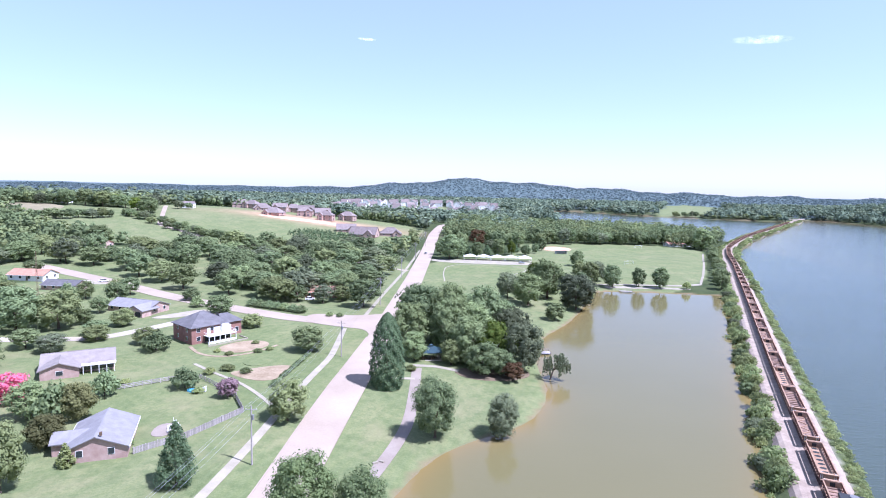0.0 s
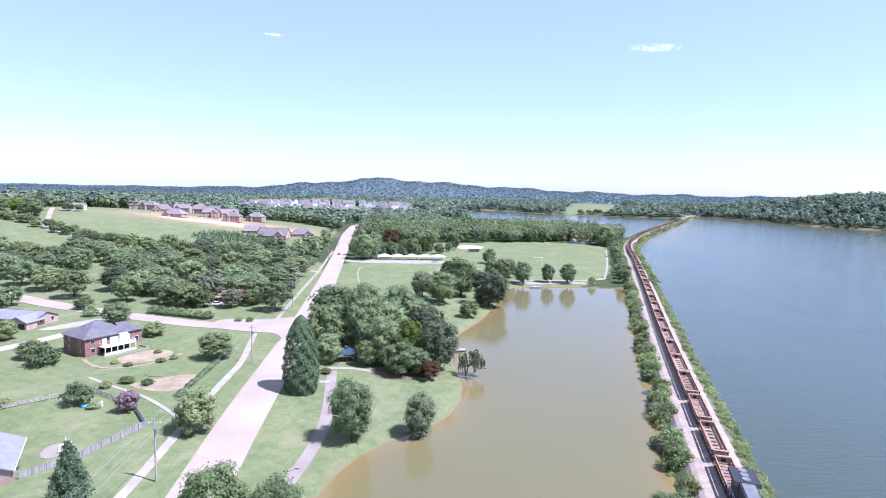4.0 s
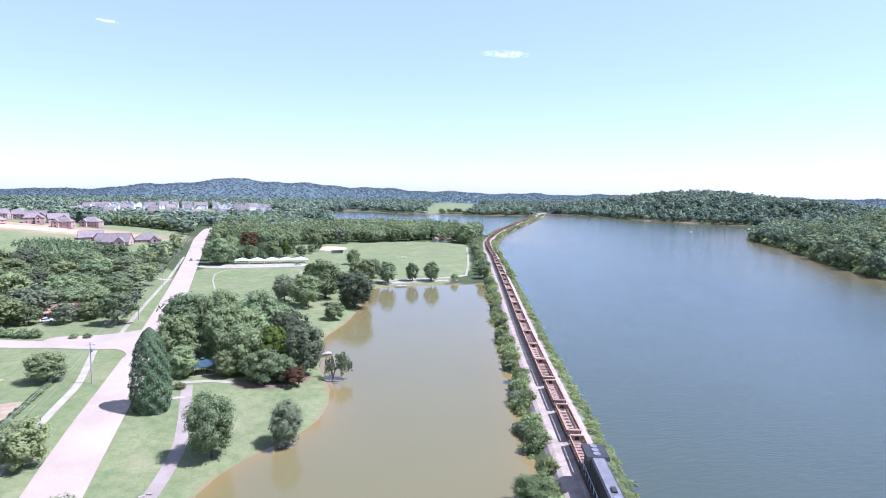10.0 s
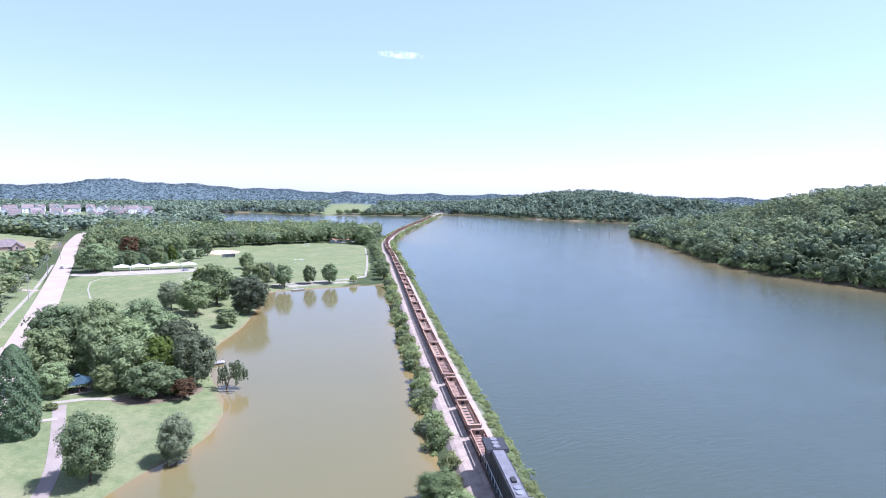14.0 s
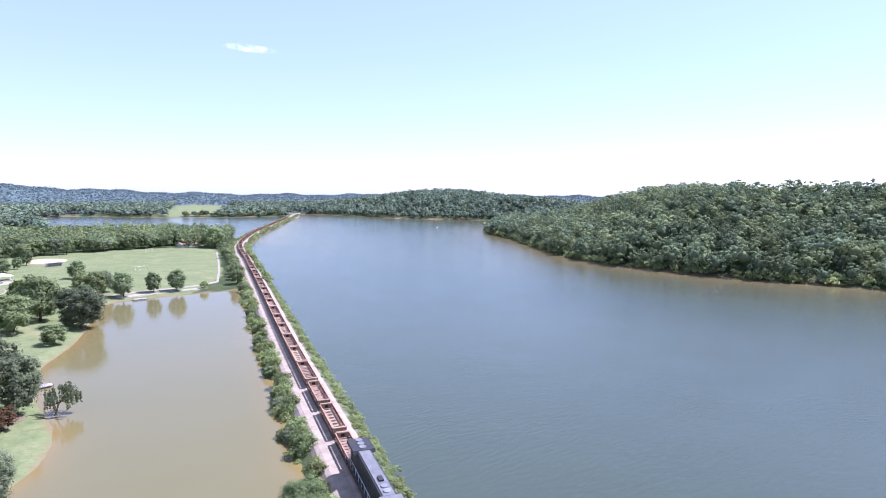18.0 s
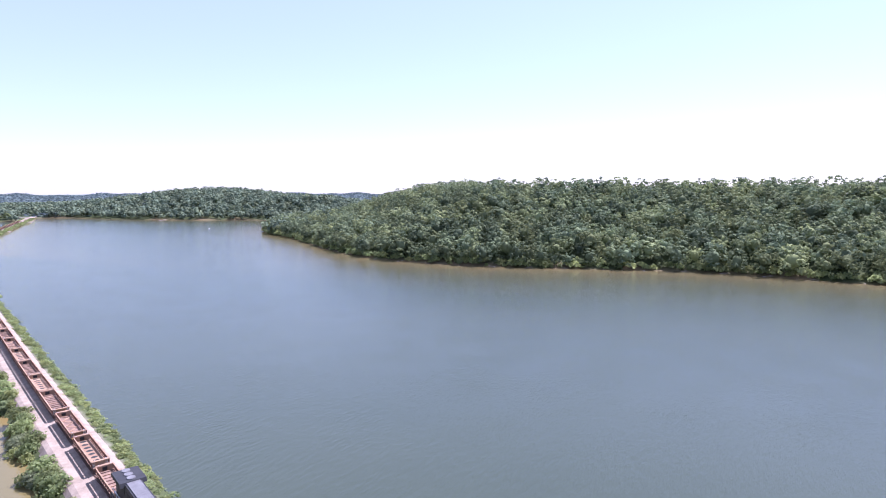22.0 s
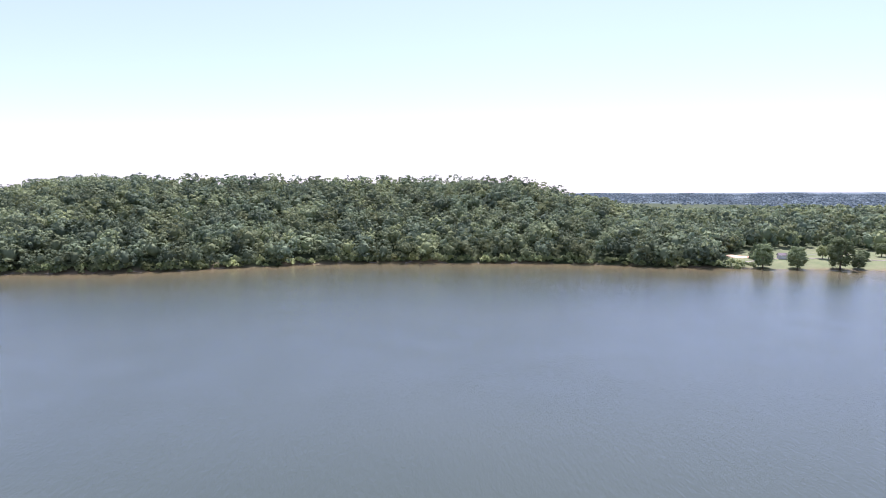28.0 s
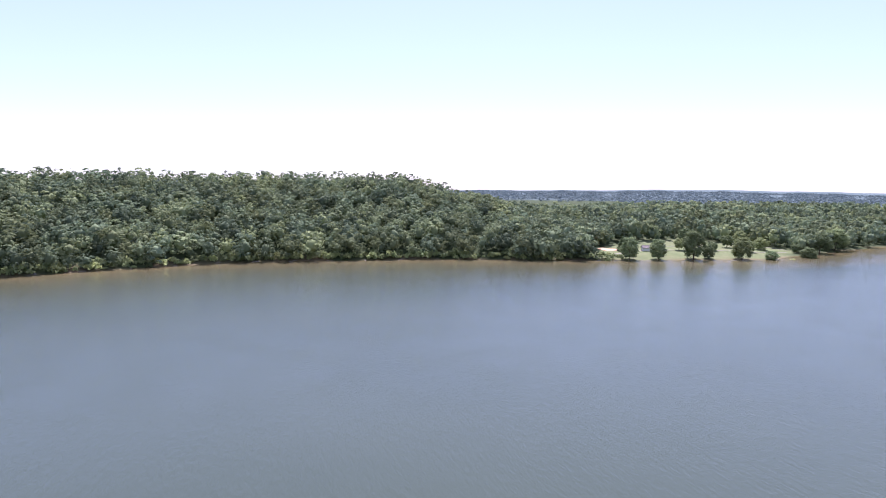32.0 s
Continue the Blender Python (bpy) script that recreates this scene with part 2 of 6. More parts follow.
M["wood"] = worn("grey_weathered_wood", (0.24, 0.21, 0.2), (0.4, 0.36, 0.34), 1.2, 0.9, 0, 0.4, 14, 0.2)
M["wood_dark"] = worn("dark_brown_wood", (0.1, 0.065, 0.04), (0.2, 0.13, 0.085), 1.2, 0.9, 0, 0.4, 14, 0.15)
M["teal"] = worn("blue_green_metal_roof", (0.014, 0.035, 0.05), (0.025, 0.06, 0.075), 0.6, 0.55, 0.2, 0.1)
M["clay"] = worn("orange_infield_clay", (0.5, 0.27, 0.16), (0.62, 0.38, 0.25), 0.1, 0.95, 0, 0.2, 14, 0.0, False)
M["stubble"] = worn("dry_stubble", (0.18, 0.155, 0.09), (0.26, 0.22, 0.13), 0.08, 0.95, 0, 0.3, 20, 0.0, False)
M["litter"] = worn("brown_leaf_litter", (0.1, 0.07, 0.045), (0.19, 0.145, 0.09), 0.35, 0.95, 0, 0.5, 10, 0.0, False)
M["mulch"] = worn("garden_bed_soil", (0.2, 0.145, 0.085), (0.32, 0.25, 0.165), 0.25, 0.95, 0, 0.4, 8, 0.05, False)
M["blue"] = worn("blue_plastic", (0.1, 0.4, 0.6), (0.2, 0.55, 0.75), 1, 0.4, 0, 0.0)
M["red"] = worn("red_paint", (0.35, 0.05, 0.04), (0.5, 0.1, 0.08), 1, 0.5)
M["silver"] = worn("silver_car_paint", (0.4, 0.41, 0.43), (0.5, 0.51, 0.53), 1, 0.3, 0.4, 0.0)
M["rubber"] = worn("black_rubber", (0.02, 0.02, 0.02), (0.04, 0.04, 0.04), 1, 0.8)
M["leaf"] = leaf_material("broad_leaves", (0.122, 0.162, 0.079), (0.2, 0.247, 0.117), (0.25, 0.272, 0.112), 0.4, 0.55)
M["leaf_wood"] = leaf_material("woodland_leaves", (0.12, 0.158, 0.095), (0.165, 0.208, 0.115), (0.25, 0.275, 0.115), 0.3, 0.8)
M["leaf_dark"] = leaf_material("dark_leaves", (0.134, 0.179, 0.0896), (0.215, 0.265, 0.125), (0.224, 0.265, 0.112), 0.4)
# Distance haze is put into this leaf colour: bluer and lower in contrast.
M["leaf_far"] = leaf_material("haze_tinted_distant_leaves", (0.108, 0.142, 0.148), (0.12, 0.157, 0.16), (0.135, 0.166, 0.156), 0.4, 0.3)
# A slight blue haze of the middle distance is put into these leaf colours.
M["leaf_valley"] = leaf_material("haze_tinted_valley_leaves", (0.108, 0.148, 0.105), (0.158, 0.204, 0.135), (0.19, 0.22, 0.125), 0.22, 0.7)
M["leaf_yellow"] = leaf_material("yellow_green_leaves", (0.08, 0.12, 0.025), (0.15, 0.185, 0.04), (0.13, 0.17, 0.03))
M["leaf_shrub"] = leaf_material("shrub_leaves", (0.18, 0.23, 0.095), (0.31, 0.365, 0.17), (0.33, 0.345, 0.14), 0.58)
M["leaf_conifer"] = leaf_material("conifer_needles", (0.0825, 0.127, 0.0638), (0.143, 0.196, 0.099), (0.138, 0.187, 0.088), 0.35)
M["leaf_bronze"] = leaf_material("bronze_leaves", (0.13, 0.13, 0.055), (0.22, 0.215, 0.095), (0.19, 0.2, 0.08))
M["leaf_olive"] = leaf_material("grey_olive_leaves", (0.12, 0.14, 0.085), (0.195, 0.22, 0.13), (0.18, 0.2, 0.105))
M["blossom_pink"] = leaf_material("pink_blossom", (0.45, 0.1, 0.17), (0.6, 0.2, 0.27), (0.5, 0.14, 0.2))
M["blossom_mauve"] = leaf_material("mauve_blossom", (0.24, 0.16, 0.17), (0.36, 0.25, 0.27), (0.24, 0.21, 0.15))
M["leaf_pale"] = leaf_material("pale_feathery_leaves", (0.15, 0.2, 0.09), (0.25, 0.305, 0.14), (0.22, 0.275, 0.115), 0.55, 0.3)
M["leaf_red"] = leaf_material("red_brown_leaves", (0.12, 0.07, 0.04), (0.18, 0.115, 0.06), (0.15, 0.1, 0.05))

# ---- the lie of the land (water at z = 0) ----
def rail_line():
    """Centre line of the railway: straight over the dam, then bending to the right."""
    ctrl = [(-25, -130), (-5, -83), (10, -45), (29, 0), (50.5, 50), (68, 90), (115.1, 200.7), (171.5, 329.6), (229, 463), (257, 530),
            (298, 612), (385, 750), (515, 930), (750, 1256), (870, 1420)]
    pts = []
    n = len(ctrl)
    for i in range(n - 1):
        p0, p1, p2, p3 = (Vector(ctrl[max(0, min(n - 1, j))]) for j in (i - 1, i, i + 1, i + 2))
        k = max(2, int((p2 - p1).length / 12))
        for s in range(k):
            t = s / k
            pts.append(0.5 * ((2 * p1) + (p2 - p0) * t + (2 * p0 - 5 * p1 + 4 * p2 - p3) * t * t + (3 * p1 - p0 - 3 * p2 + p3) * t ** 3))
    pts.append(Vector(ctrl[-1]))
    return np.array([(p[0], p[1]) for p in pts])


RAIL = rail_line()


def beside(line, d):
    """The line moved d metres to its right."""
    tan = np.gradient(line, axis=0)
    tan /= np.linalg.norm(tan, axis=1)[:, None]
    return line + d * np.stack([tan[:, 1], -tan[:, 0]], 1)


def seg_dist(P, line):
    """Distance of each point to an open line."""
    if len(P) < 400:
        a, ab = line[:-1], line[1:] - line[:-1]
        w = P[:, None] - a[None]
        u = np.clip((w * ab).sum(2) / ((ab * ab).sum(1) + 1e-9), 0, 1)
        return np.sqrt(((w - u[..., None] * ab) ** 2).sum(2).min(1))
    best = np.full(len(P), 1e9)
    for a, b in zip(line[:-1], line[1:]):
        ab = b - a
        u = np.clip(((P - a) @ ab) / (ab @ ab + 1e-9), 0, 1)
        best = np.minimum(best, np.hypot(*(P - a - u[:, None] * ab).T))
    return best


def inside(P, poly):
    x, y = P.T
    if len(P) < 400:
        x0, y0 = poly.T
        x1, y1 = np.roll(poly, -1, 0).T
        up = (y0 > y[:, None]) != (y1 > y[:, None])
        return (up & (x[:, None] < (x1 - x0) * (y[:, None] - y0) / np.where(y1 == y0, 1, y1 - y0) + x0)).sum(1) % 2 == 1
    c = np.zeros(len(P), bool)
    for (x0, y0), (x1, y1) in zip(poly, np.roll(poly, -1, 0)):
        if y0 != y1:
            c ^= ((y0 > y) != (y1 > y)) & (x < (x1 - x0) * (y - y0) / (y1 - y0) + x0)
    return c


def rounded(poly, n=2):
    """Corners cut off, n times."""
    poly = np.array(poly, float)
    for _ in range(n):
        nxt = np.roll(poly, -1, 0)
        poly = np.stack([0.75 * poly + 0.25 * nxt, 0.25 * poly + 0.75 * nxt], 1).reshape(-1, 2)
    return poly


left_bank = beside(RAIL, -8.6)
right_bank = beside(RAIL, 8.8)
pick = lambda line, y0, y1: line[(line[:, 1] > y0) & (line[:, 1] < y1)]
POND = rounded([(-8.2, 111.2), (-1.9, 126.7), (8.8, 137.6), (22.3, 146.8), (29.8, 160.9), (33, 175), (33.5, 204), (40, 235.2), (57, 262), (73, 300),
                (86, 340), (97, 352), (125, 350), (150, 347)] + [tuple(p) for p in pick(left_bank, -60, 345)[::-2]] + [(-28, -62), (-36, 0), (-20, 60), (-14, 95)])
LAKE = rounded([tuple(p) for p in pick(right_bank, -40, 1300)[::2]] + [(800, 1330), (845, 1200), (841, 995), (895, 900), (948, 835), (900, 715), (770, 650), (690, 605), (651, 566), (600, 480),
                (533, 400), (455, 290), (441, 215), (445, 143), (468, 70), (481, 0), (464, -96), (455, -160), (425, -225), (411, -269), (398, -330), (372, -425), (385, -450),
                (404, -543), (423, -623), (440, -665), (300, -500), (140, -262), (74, -144), (69.5, -121), (66, -107), (50, -93), (22, -62)])
BASIN = rounded([(232, 1440), (332, 1500), (447, 1312), (560, 1268), (690, 1212)] + [tuple(p) for p in pick(left_bank, 700, 1185)[::-2]] + [(300, 770), (250, 860), (190, 950), (215, 1200)])
WATERS = (POND, LAKE, BASIN)


def shore(P):
    """Signed distance to the water's edge, positive on land."""
    d = np.full(len(P), 1e9)
    wet = np.zeros(len(P), bool)
    for poly in WATERS:
        d = np.minimum(d, seg_dist(P, np.vstack([poly, poly[:1]])))
        wet |= inside(P, poly)
    return np.where(wet, -d, d)


def ease(v):
    v = np.clip(v, 0, 1)
    return v * v * (3 - 2 * v)


def bump(P, x, y, rx, ry, h, turn=0.0):
    dx, dy = P[:, 0] - x, P[:, 1] - y
    c, s = math.cos(turn), math.sin(turn)
    return h * np.exp(-((dx * c + dy * s) / rx) ** 2 - ((dy * c - dx * s) / ry) ** 2)


RIDGE_AZ = [-75, -45, -30, -18, -10, -4, 2, 9, 16, 24, 32, 38, 48, 54, 62, 75, 95, 116, 124, 130, 136, 144, 160, 190]
RIDGE_Z = [12, 12, 12, 12, 26, 56, 92, 68, 49, 34, 32, 34, 36, 38, 30, 14, 10, 8, 10, 24, 14, 8, 8, 10]


def land(x, y):
    """Height of the ground at points x, y (arrays or numbers)."""
    P = np.stack([np.atleast_1d(np.asarray(x, float)).ravel(), np.atleast_1d(np.asarray(y, float)).ravel()], 1)
    sd = shore(P)
    z = 0.9 * ease(sd / 5) + 2.6 * ease((sd - 4) / 45)
    west = ease((-P[:, 0] + 5) / 60)
    z += 1.2 * west * ease((P[:, 1] - 60) / 100)
    z += bump(P, -430, 640, 300, 260, 27) + bump(P, -200, 640, 130, 120, 8) + bump(P, -560, 330, 240, 260, 12)
    z += bump(P, 0, 760, 120, 160, 3.5) + bump(P, -40, 1190, 330, 180, 12)
    # wooded hill across the lake
    east = (P[:, 0] > 330) & (P[:, 1] < 640) & (P[:, 1] > -900)
    along = ease((P[:, 1] + 325) / 170) * ease((640 - P[:, 1]) / 330)
    z += np.where(east, (44 * ease(sd / 190) * along + 6 * ease(sd / 25) * along), 0)
    z += np.where(east, 13 * ease((sd - 60) / 130) * ease((-190 - P[:, 1]) / 100), 0)
    # hill at the far end of the lake
    z += bump(P, 1130, 1130, 250, 260, 42) * ease(sd / 160) + bump(P, 1010, 760, 150, 160, 27) * ease(sd / 90)
    r = np.hypot(P[:, 0], P[:, 1])
    az = np.degrees(np.arctan2(P[:, 0], P[:, 1]))
    az = np.where(az < -90, az + 360, az)
    ridge = np.interp(az, RIDGE_AZ, RIDGE_Z) + 5 * np.sin(az * 0.9) + 3 * np.sin(az * 2.3 + 1)
    z += (ridge - 12) * ease((r - 1900) / 1500) * (1 - 0.5 * ease((r - 3420) / 500)) + 5 * ease((r - 1250) / 500) * ease(sd / 60)
    # railway dam
    d = seg_dist(P, RAIL)
    z = np.maximum(z, np.where(d < 14, 2.8 * np.clip((10.4 - d) / 4.6, 0, 1), -9))
    z = np.where(sd < 0, np.maximum(-2.5, sd * 0.35), z)
    return z if np.ndim(x) else float(z[0])

# ---- building helpers ----
class Shape:
    """Gathers boxes, rods, strips and leaves into one mesh."""

    def __init__(self):
        self.v, self.f = [], []

    def add(self, verts, faces):
        n = len(self.v)
        self.v += [tuple(p) for p in verts]
        self.f += [tuple(i + n for i in q) for q in faces]
        return self

    def box(self, x, y, z, sx, sy, sz, turn=0.0, taper=1.0):
        """A box on its base centre (x, y, z)."""
        c, s = math.cos(turn), math.sin(turn)
        vs = []
        for k, zz in ((1.0, z), (taper, z + sz)):
            for a, b in ((-1, -1), (1, -1), (1, 1), (-1, 1)):
                px, py = a * sx / 2 * k, b * sy / 2 * k
                vs.append((x + px * c - py * s, y + px * s + py * c, zz))
        return self.add(vs, [(3, 2, 1, 0), (4, 5, 6, 7), (0, 1, 5, 4), (1, 2, 6, 5), (2, 3, 7, 6), (3, 0, 4, 7)])

    def rod(self, a, b, r0, r1=None, n=7):
        """A round bar from a to b."""
        a, b, r1 = Vector(a), Vector(b), r0 if r1 is None else r1
        q = (b - a).to_track_quat("Z", "Y")
        vs = []
        for p, r in ((a, r0), (b, r1)):
            vs += [p + q @ Vector((r * math.cos(2 * math.pi * i / n), r * math.sin(2 * math.pi * i / n), 0)) for i in range(n)]
        return self.add(vs, [(i, (i + 1) % n, n + (i + 1) % n, n + i) for i in range(n)] + [tuple(range(n - 1, -1, -1)), tuple(range(n, 2 * n))])

    def prism(self, outline, z0, z1):
        n = len(outline)
        vs = [(x, y, z0) for x, y in outline] + [(x, y, z1) for x, y in outline]
        return self.add(vs, [(i, (i + 1) % n, n + (i + 1) % n, n + i) for i in range(n)] + [tuple(range(n - 1, -1, -1)), tuple(range(n, 2 * n))])

    def profile(self, outline, y0, y1):
        """An outline in x and z drawn out along y."""
        n = len(outline)
        vs = [(x, y0, z) for x, z in outline] + [(x, y1, z) for x, z in outline]
        return self.add(vs, [(i, n + i, n + (i + 1) % n, (i + 1) % n) for i in range(n)] + [tuple(range(n)), tuple(range(2 * n - 1, n - 1, -1))])

    def mesh(self, name, mat, smooth=False):
        me = bpy.data.meshes.new(name)
        me.from_pydata(self.v, [], self.f)
        me.materials.append(mat)
        if smooth:
            me.polygons.foreach_set("use_smooth", [True] * len(me.polygons))
        me.update()
        return me


def thing(name, label, category, group="", at=(0, 0, 0), turn=0.0):
    ob = new(name)
    ob.matrix_basis = Matrix.Translation(at) @ Matrix.Rotation(turn, 4, "Z")
    return tagged(ob, label, category, group)


def part(name, shape, mat, parent, label="", smooth=False):
    me = shape if isinstance(shape, bpy.types.Mesh) else shape.mesh(name, mat, smooth)
    ob = new(name, me)
    ob.parent = parent
    if label:
        tagged(ob, label)
    return ob


def whole(name, shape, mat, label, category, kind="", smooth=False, group=""):
    me = shape if isinstance(shape, bpy.types.Mesh) else shape.mesh(name, mat, smooth)
    return tagged(new(name, me), label, category, group, kind)


def array_mesh(name, V, Q, mat, tint=None, smooth=True):
    """A mesh from arrays of points and four-sided faces."""
    me = bpy.data.meshes.new(name)
    me.vertices.add(len(V))
    me.vertices.foreach_set("co", np.asarray(V, np.float32).ravel())
    me.loops.add(Q.size)
    me.loops.foreach_set("vertex_index", Q.astype(np.int32).ravel())
    me.polygons.add(len(Q))
    me.polygons.foreach_set("loop_start", np.arange(0, Q.size, 4, dtype=np.int32))
    me.polygons.foreach_set("loop_total", np.full(len(Q), 4, np.int32))
    me.materials.append(mat)
    me.polygons.foreach_set("use_smooth", np.full(len(Q), smooth))
    me.update(calc_edges=True)
    me.validate()
    if tint is not None:
        a = me.attributes.new("tint", "FLOAT", "POINT")
        a.data.foreach_set("value", np.asarray(tint, np.float32))
    return me


def strip(name, line, width, mat, label, category, lift=0.12, kind="structure", skirt=0.5, across=4, step=3.0):
    """A road or path laid over the ground along a line, with sides that reach into the earth."""
    line = np.array(line, float)
    seg = np.hypot(*np.diff(line, axis=0).T)
    s = np.concatenate([[0], np.cumsum(seg)])
    u = np.linspace(0, s[-1], max(2, int(s[-1] / step)))
    line = np.stack([np.interp(u, s, line[:, 0]), np.interp(u, s, line[:, 1])], 1)
    if len(line) > 8:
        for _ in range(4):
            line[1:-1] = 0.25 * line[:-2] + 0.5 * line[1:-1] + 0.25 * line[2:]
    rows = [beside(line, d) for d in np.linspace(-width / 2, width / 2, across + 1)]
    pts = np.stack(rows, 1)
    n, k = pts.shape[:2]
    z = land(pts[..., 0].ravel(), pts[..., 1].ravel()).reshape(n, k) + lift
    V = np.concatenate([pts, z[..., None]], 2)
    lo = V[:, [0, -1]].copy()
    lo[..., 2] -= skirt
    V = np.concatenate([lo[:, :1], V, lo[:, 1:]], 1)
    k += 2
    i, j = np.meshgrid(np.arange(n - 1), np.arange(k - 1), indexing="ij")
    a = (i * k + j).ravel()
    Q = np.stack([a, a + 1, a + k + 1, a + k], 1)
    me = array_mesh(name, V.reshape(-1, 3), Q, mat, None, False)
    return tagged(new(name, me), label, category, "", kind)


def patch(name, poly, mat, label, category, lift=0.1, cell=3.0, kind="structure", smoothing=2):
    """A flat area of its own surface, draped over the ground."""
    poly = rounded(poly, smoothing) if smoothing else np.array(poly, float)
    lo, hi = poly.min(0), poly.max(0)
    bm = bmesh.new()
    vs = [bm.verts.new((x, y, 0)) for x, y in poly]
    bm.faces.new(vs)
    for axis in (0, 1):
        for c in np.arange(lo[axis] + cell, hi[axis], cell):
            co, no = Vector((0, 0, 0)), Vector((0, 0, 0))
            co[axis], no[axis] = c, 1
            bmesh.ops.bisect_plane(bm, geom=bm.verts[:] + bm.edges[:] + bm.faces[:], plane_co=co, plane_no=no)
    P = np.array([v.co[:2] for v in bm.verts])
    for v, z in zip(bm.verts, land(P[:, 0], P[:, 1])):
        v.co.z = z + lift
    ext = bmesh.ops.extrude_edge_only(bm, edges=[e for e in bm.edges if e.is_boundary])
    for v in ext["geom"]:
        if isinstance(v, bmesh.types.BMVert):
            v.co.z -= 0.4
    bmesh.ops.recalc_face_normals(bm, faces=bm.faces)
    me = bpy.data.meshes.new(name)
    bm.to_mesh(me)
    bm.free()
    me.materials.append(mat)
    return tagged(new(name, me), label, category, "", kind)


# ---- leaves ----
def leaf_cards(rng, P, N, size):
    """Small four-cornered leaf sprays at P, facing about N."""
    n = len(P)
    N = N / np.linalg.norm(N, axis=1)[:, None]
    up = rng.normal(size=(n, 3))
    A = np.cross(N, up)
    A /= np.linalg.norm(A, axis=1)[:, None] + 1e-9
    B = np.cross(N, A)
    s = size * rng.uniform(0.6, 1.35, (n, 1))
    w = rng.uniform(0.45, 0.8, (n, 1))
    bend = N * s * rng.uniform(-0.25, 0.1, (n, 1))
    V = np.stack([P - A * s, P - B * s * w + bend, P + A * s, P + B * s * w + bend], 1).reshape(-1, 3)
    return V, np.arange(4 * n).reshape(-1, 4)


def lump_shape():
    """A round lump of 24 four-sided faces."""
    pts, faces, seen = [], [], {}
    for axis in range(3):
        for sign in (-1, 1):
            for i in range(2):
                for j in range(2):
                    q = []
                    for a, b in ((i, j), (i + 1, j), (i + 1, j + 1), (i, j + 1)):
                        p = [0.0, 0.0, 0.0]
                        p[axis], p[(axis + 1) % 3], p[(axis + 2) % 3] = sign, a - 1.0, b - 1.0
                        key = tuple(p)
                        if key not in seen:
                            seen[key] = len(pts)
                            v = np.array(p)
                            pts.append(v / np.linalg.norm(v))
                        q.append(seen[key])
                    faces.append(q if sign > 0 else q[::-1])
    return np.array(pts), np.array(faces)


LUMP = lump_shape()


def lumps(rng, C, R):
    """Uneven leaf masses at C of radius R."""
    V = LUMP[0][None] * (R[:, None, None] * rng.uniform(0.78, 1.18, (len(C), len(LUMP[0]), 1))) * np.array([1, 1, 0.85]) + C[:, None]
    Q = LUMP[1][None] + (np.arange(len(C)) * len(LUMP[0]))[:, None, None]
    return V.reshape(-1, 3), Q.reshape(-1, 4)


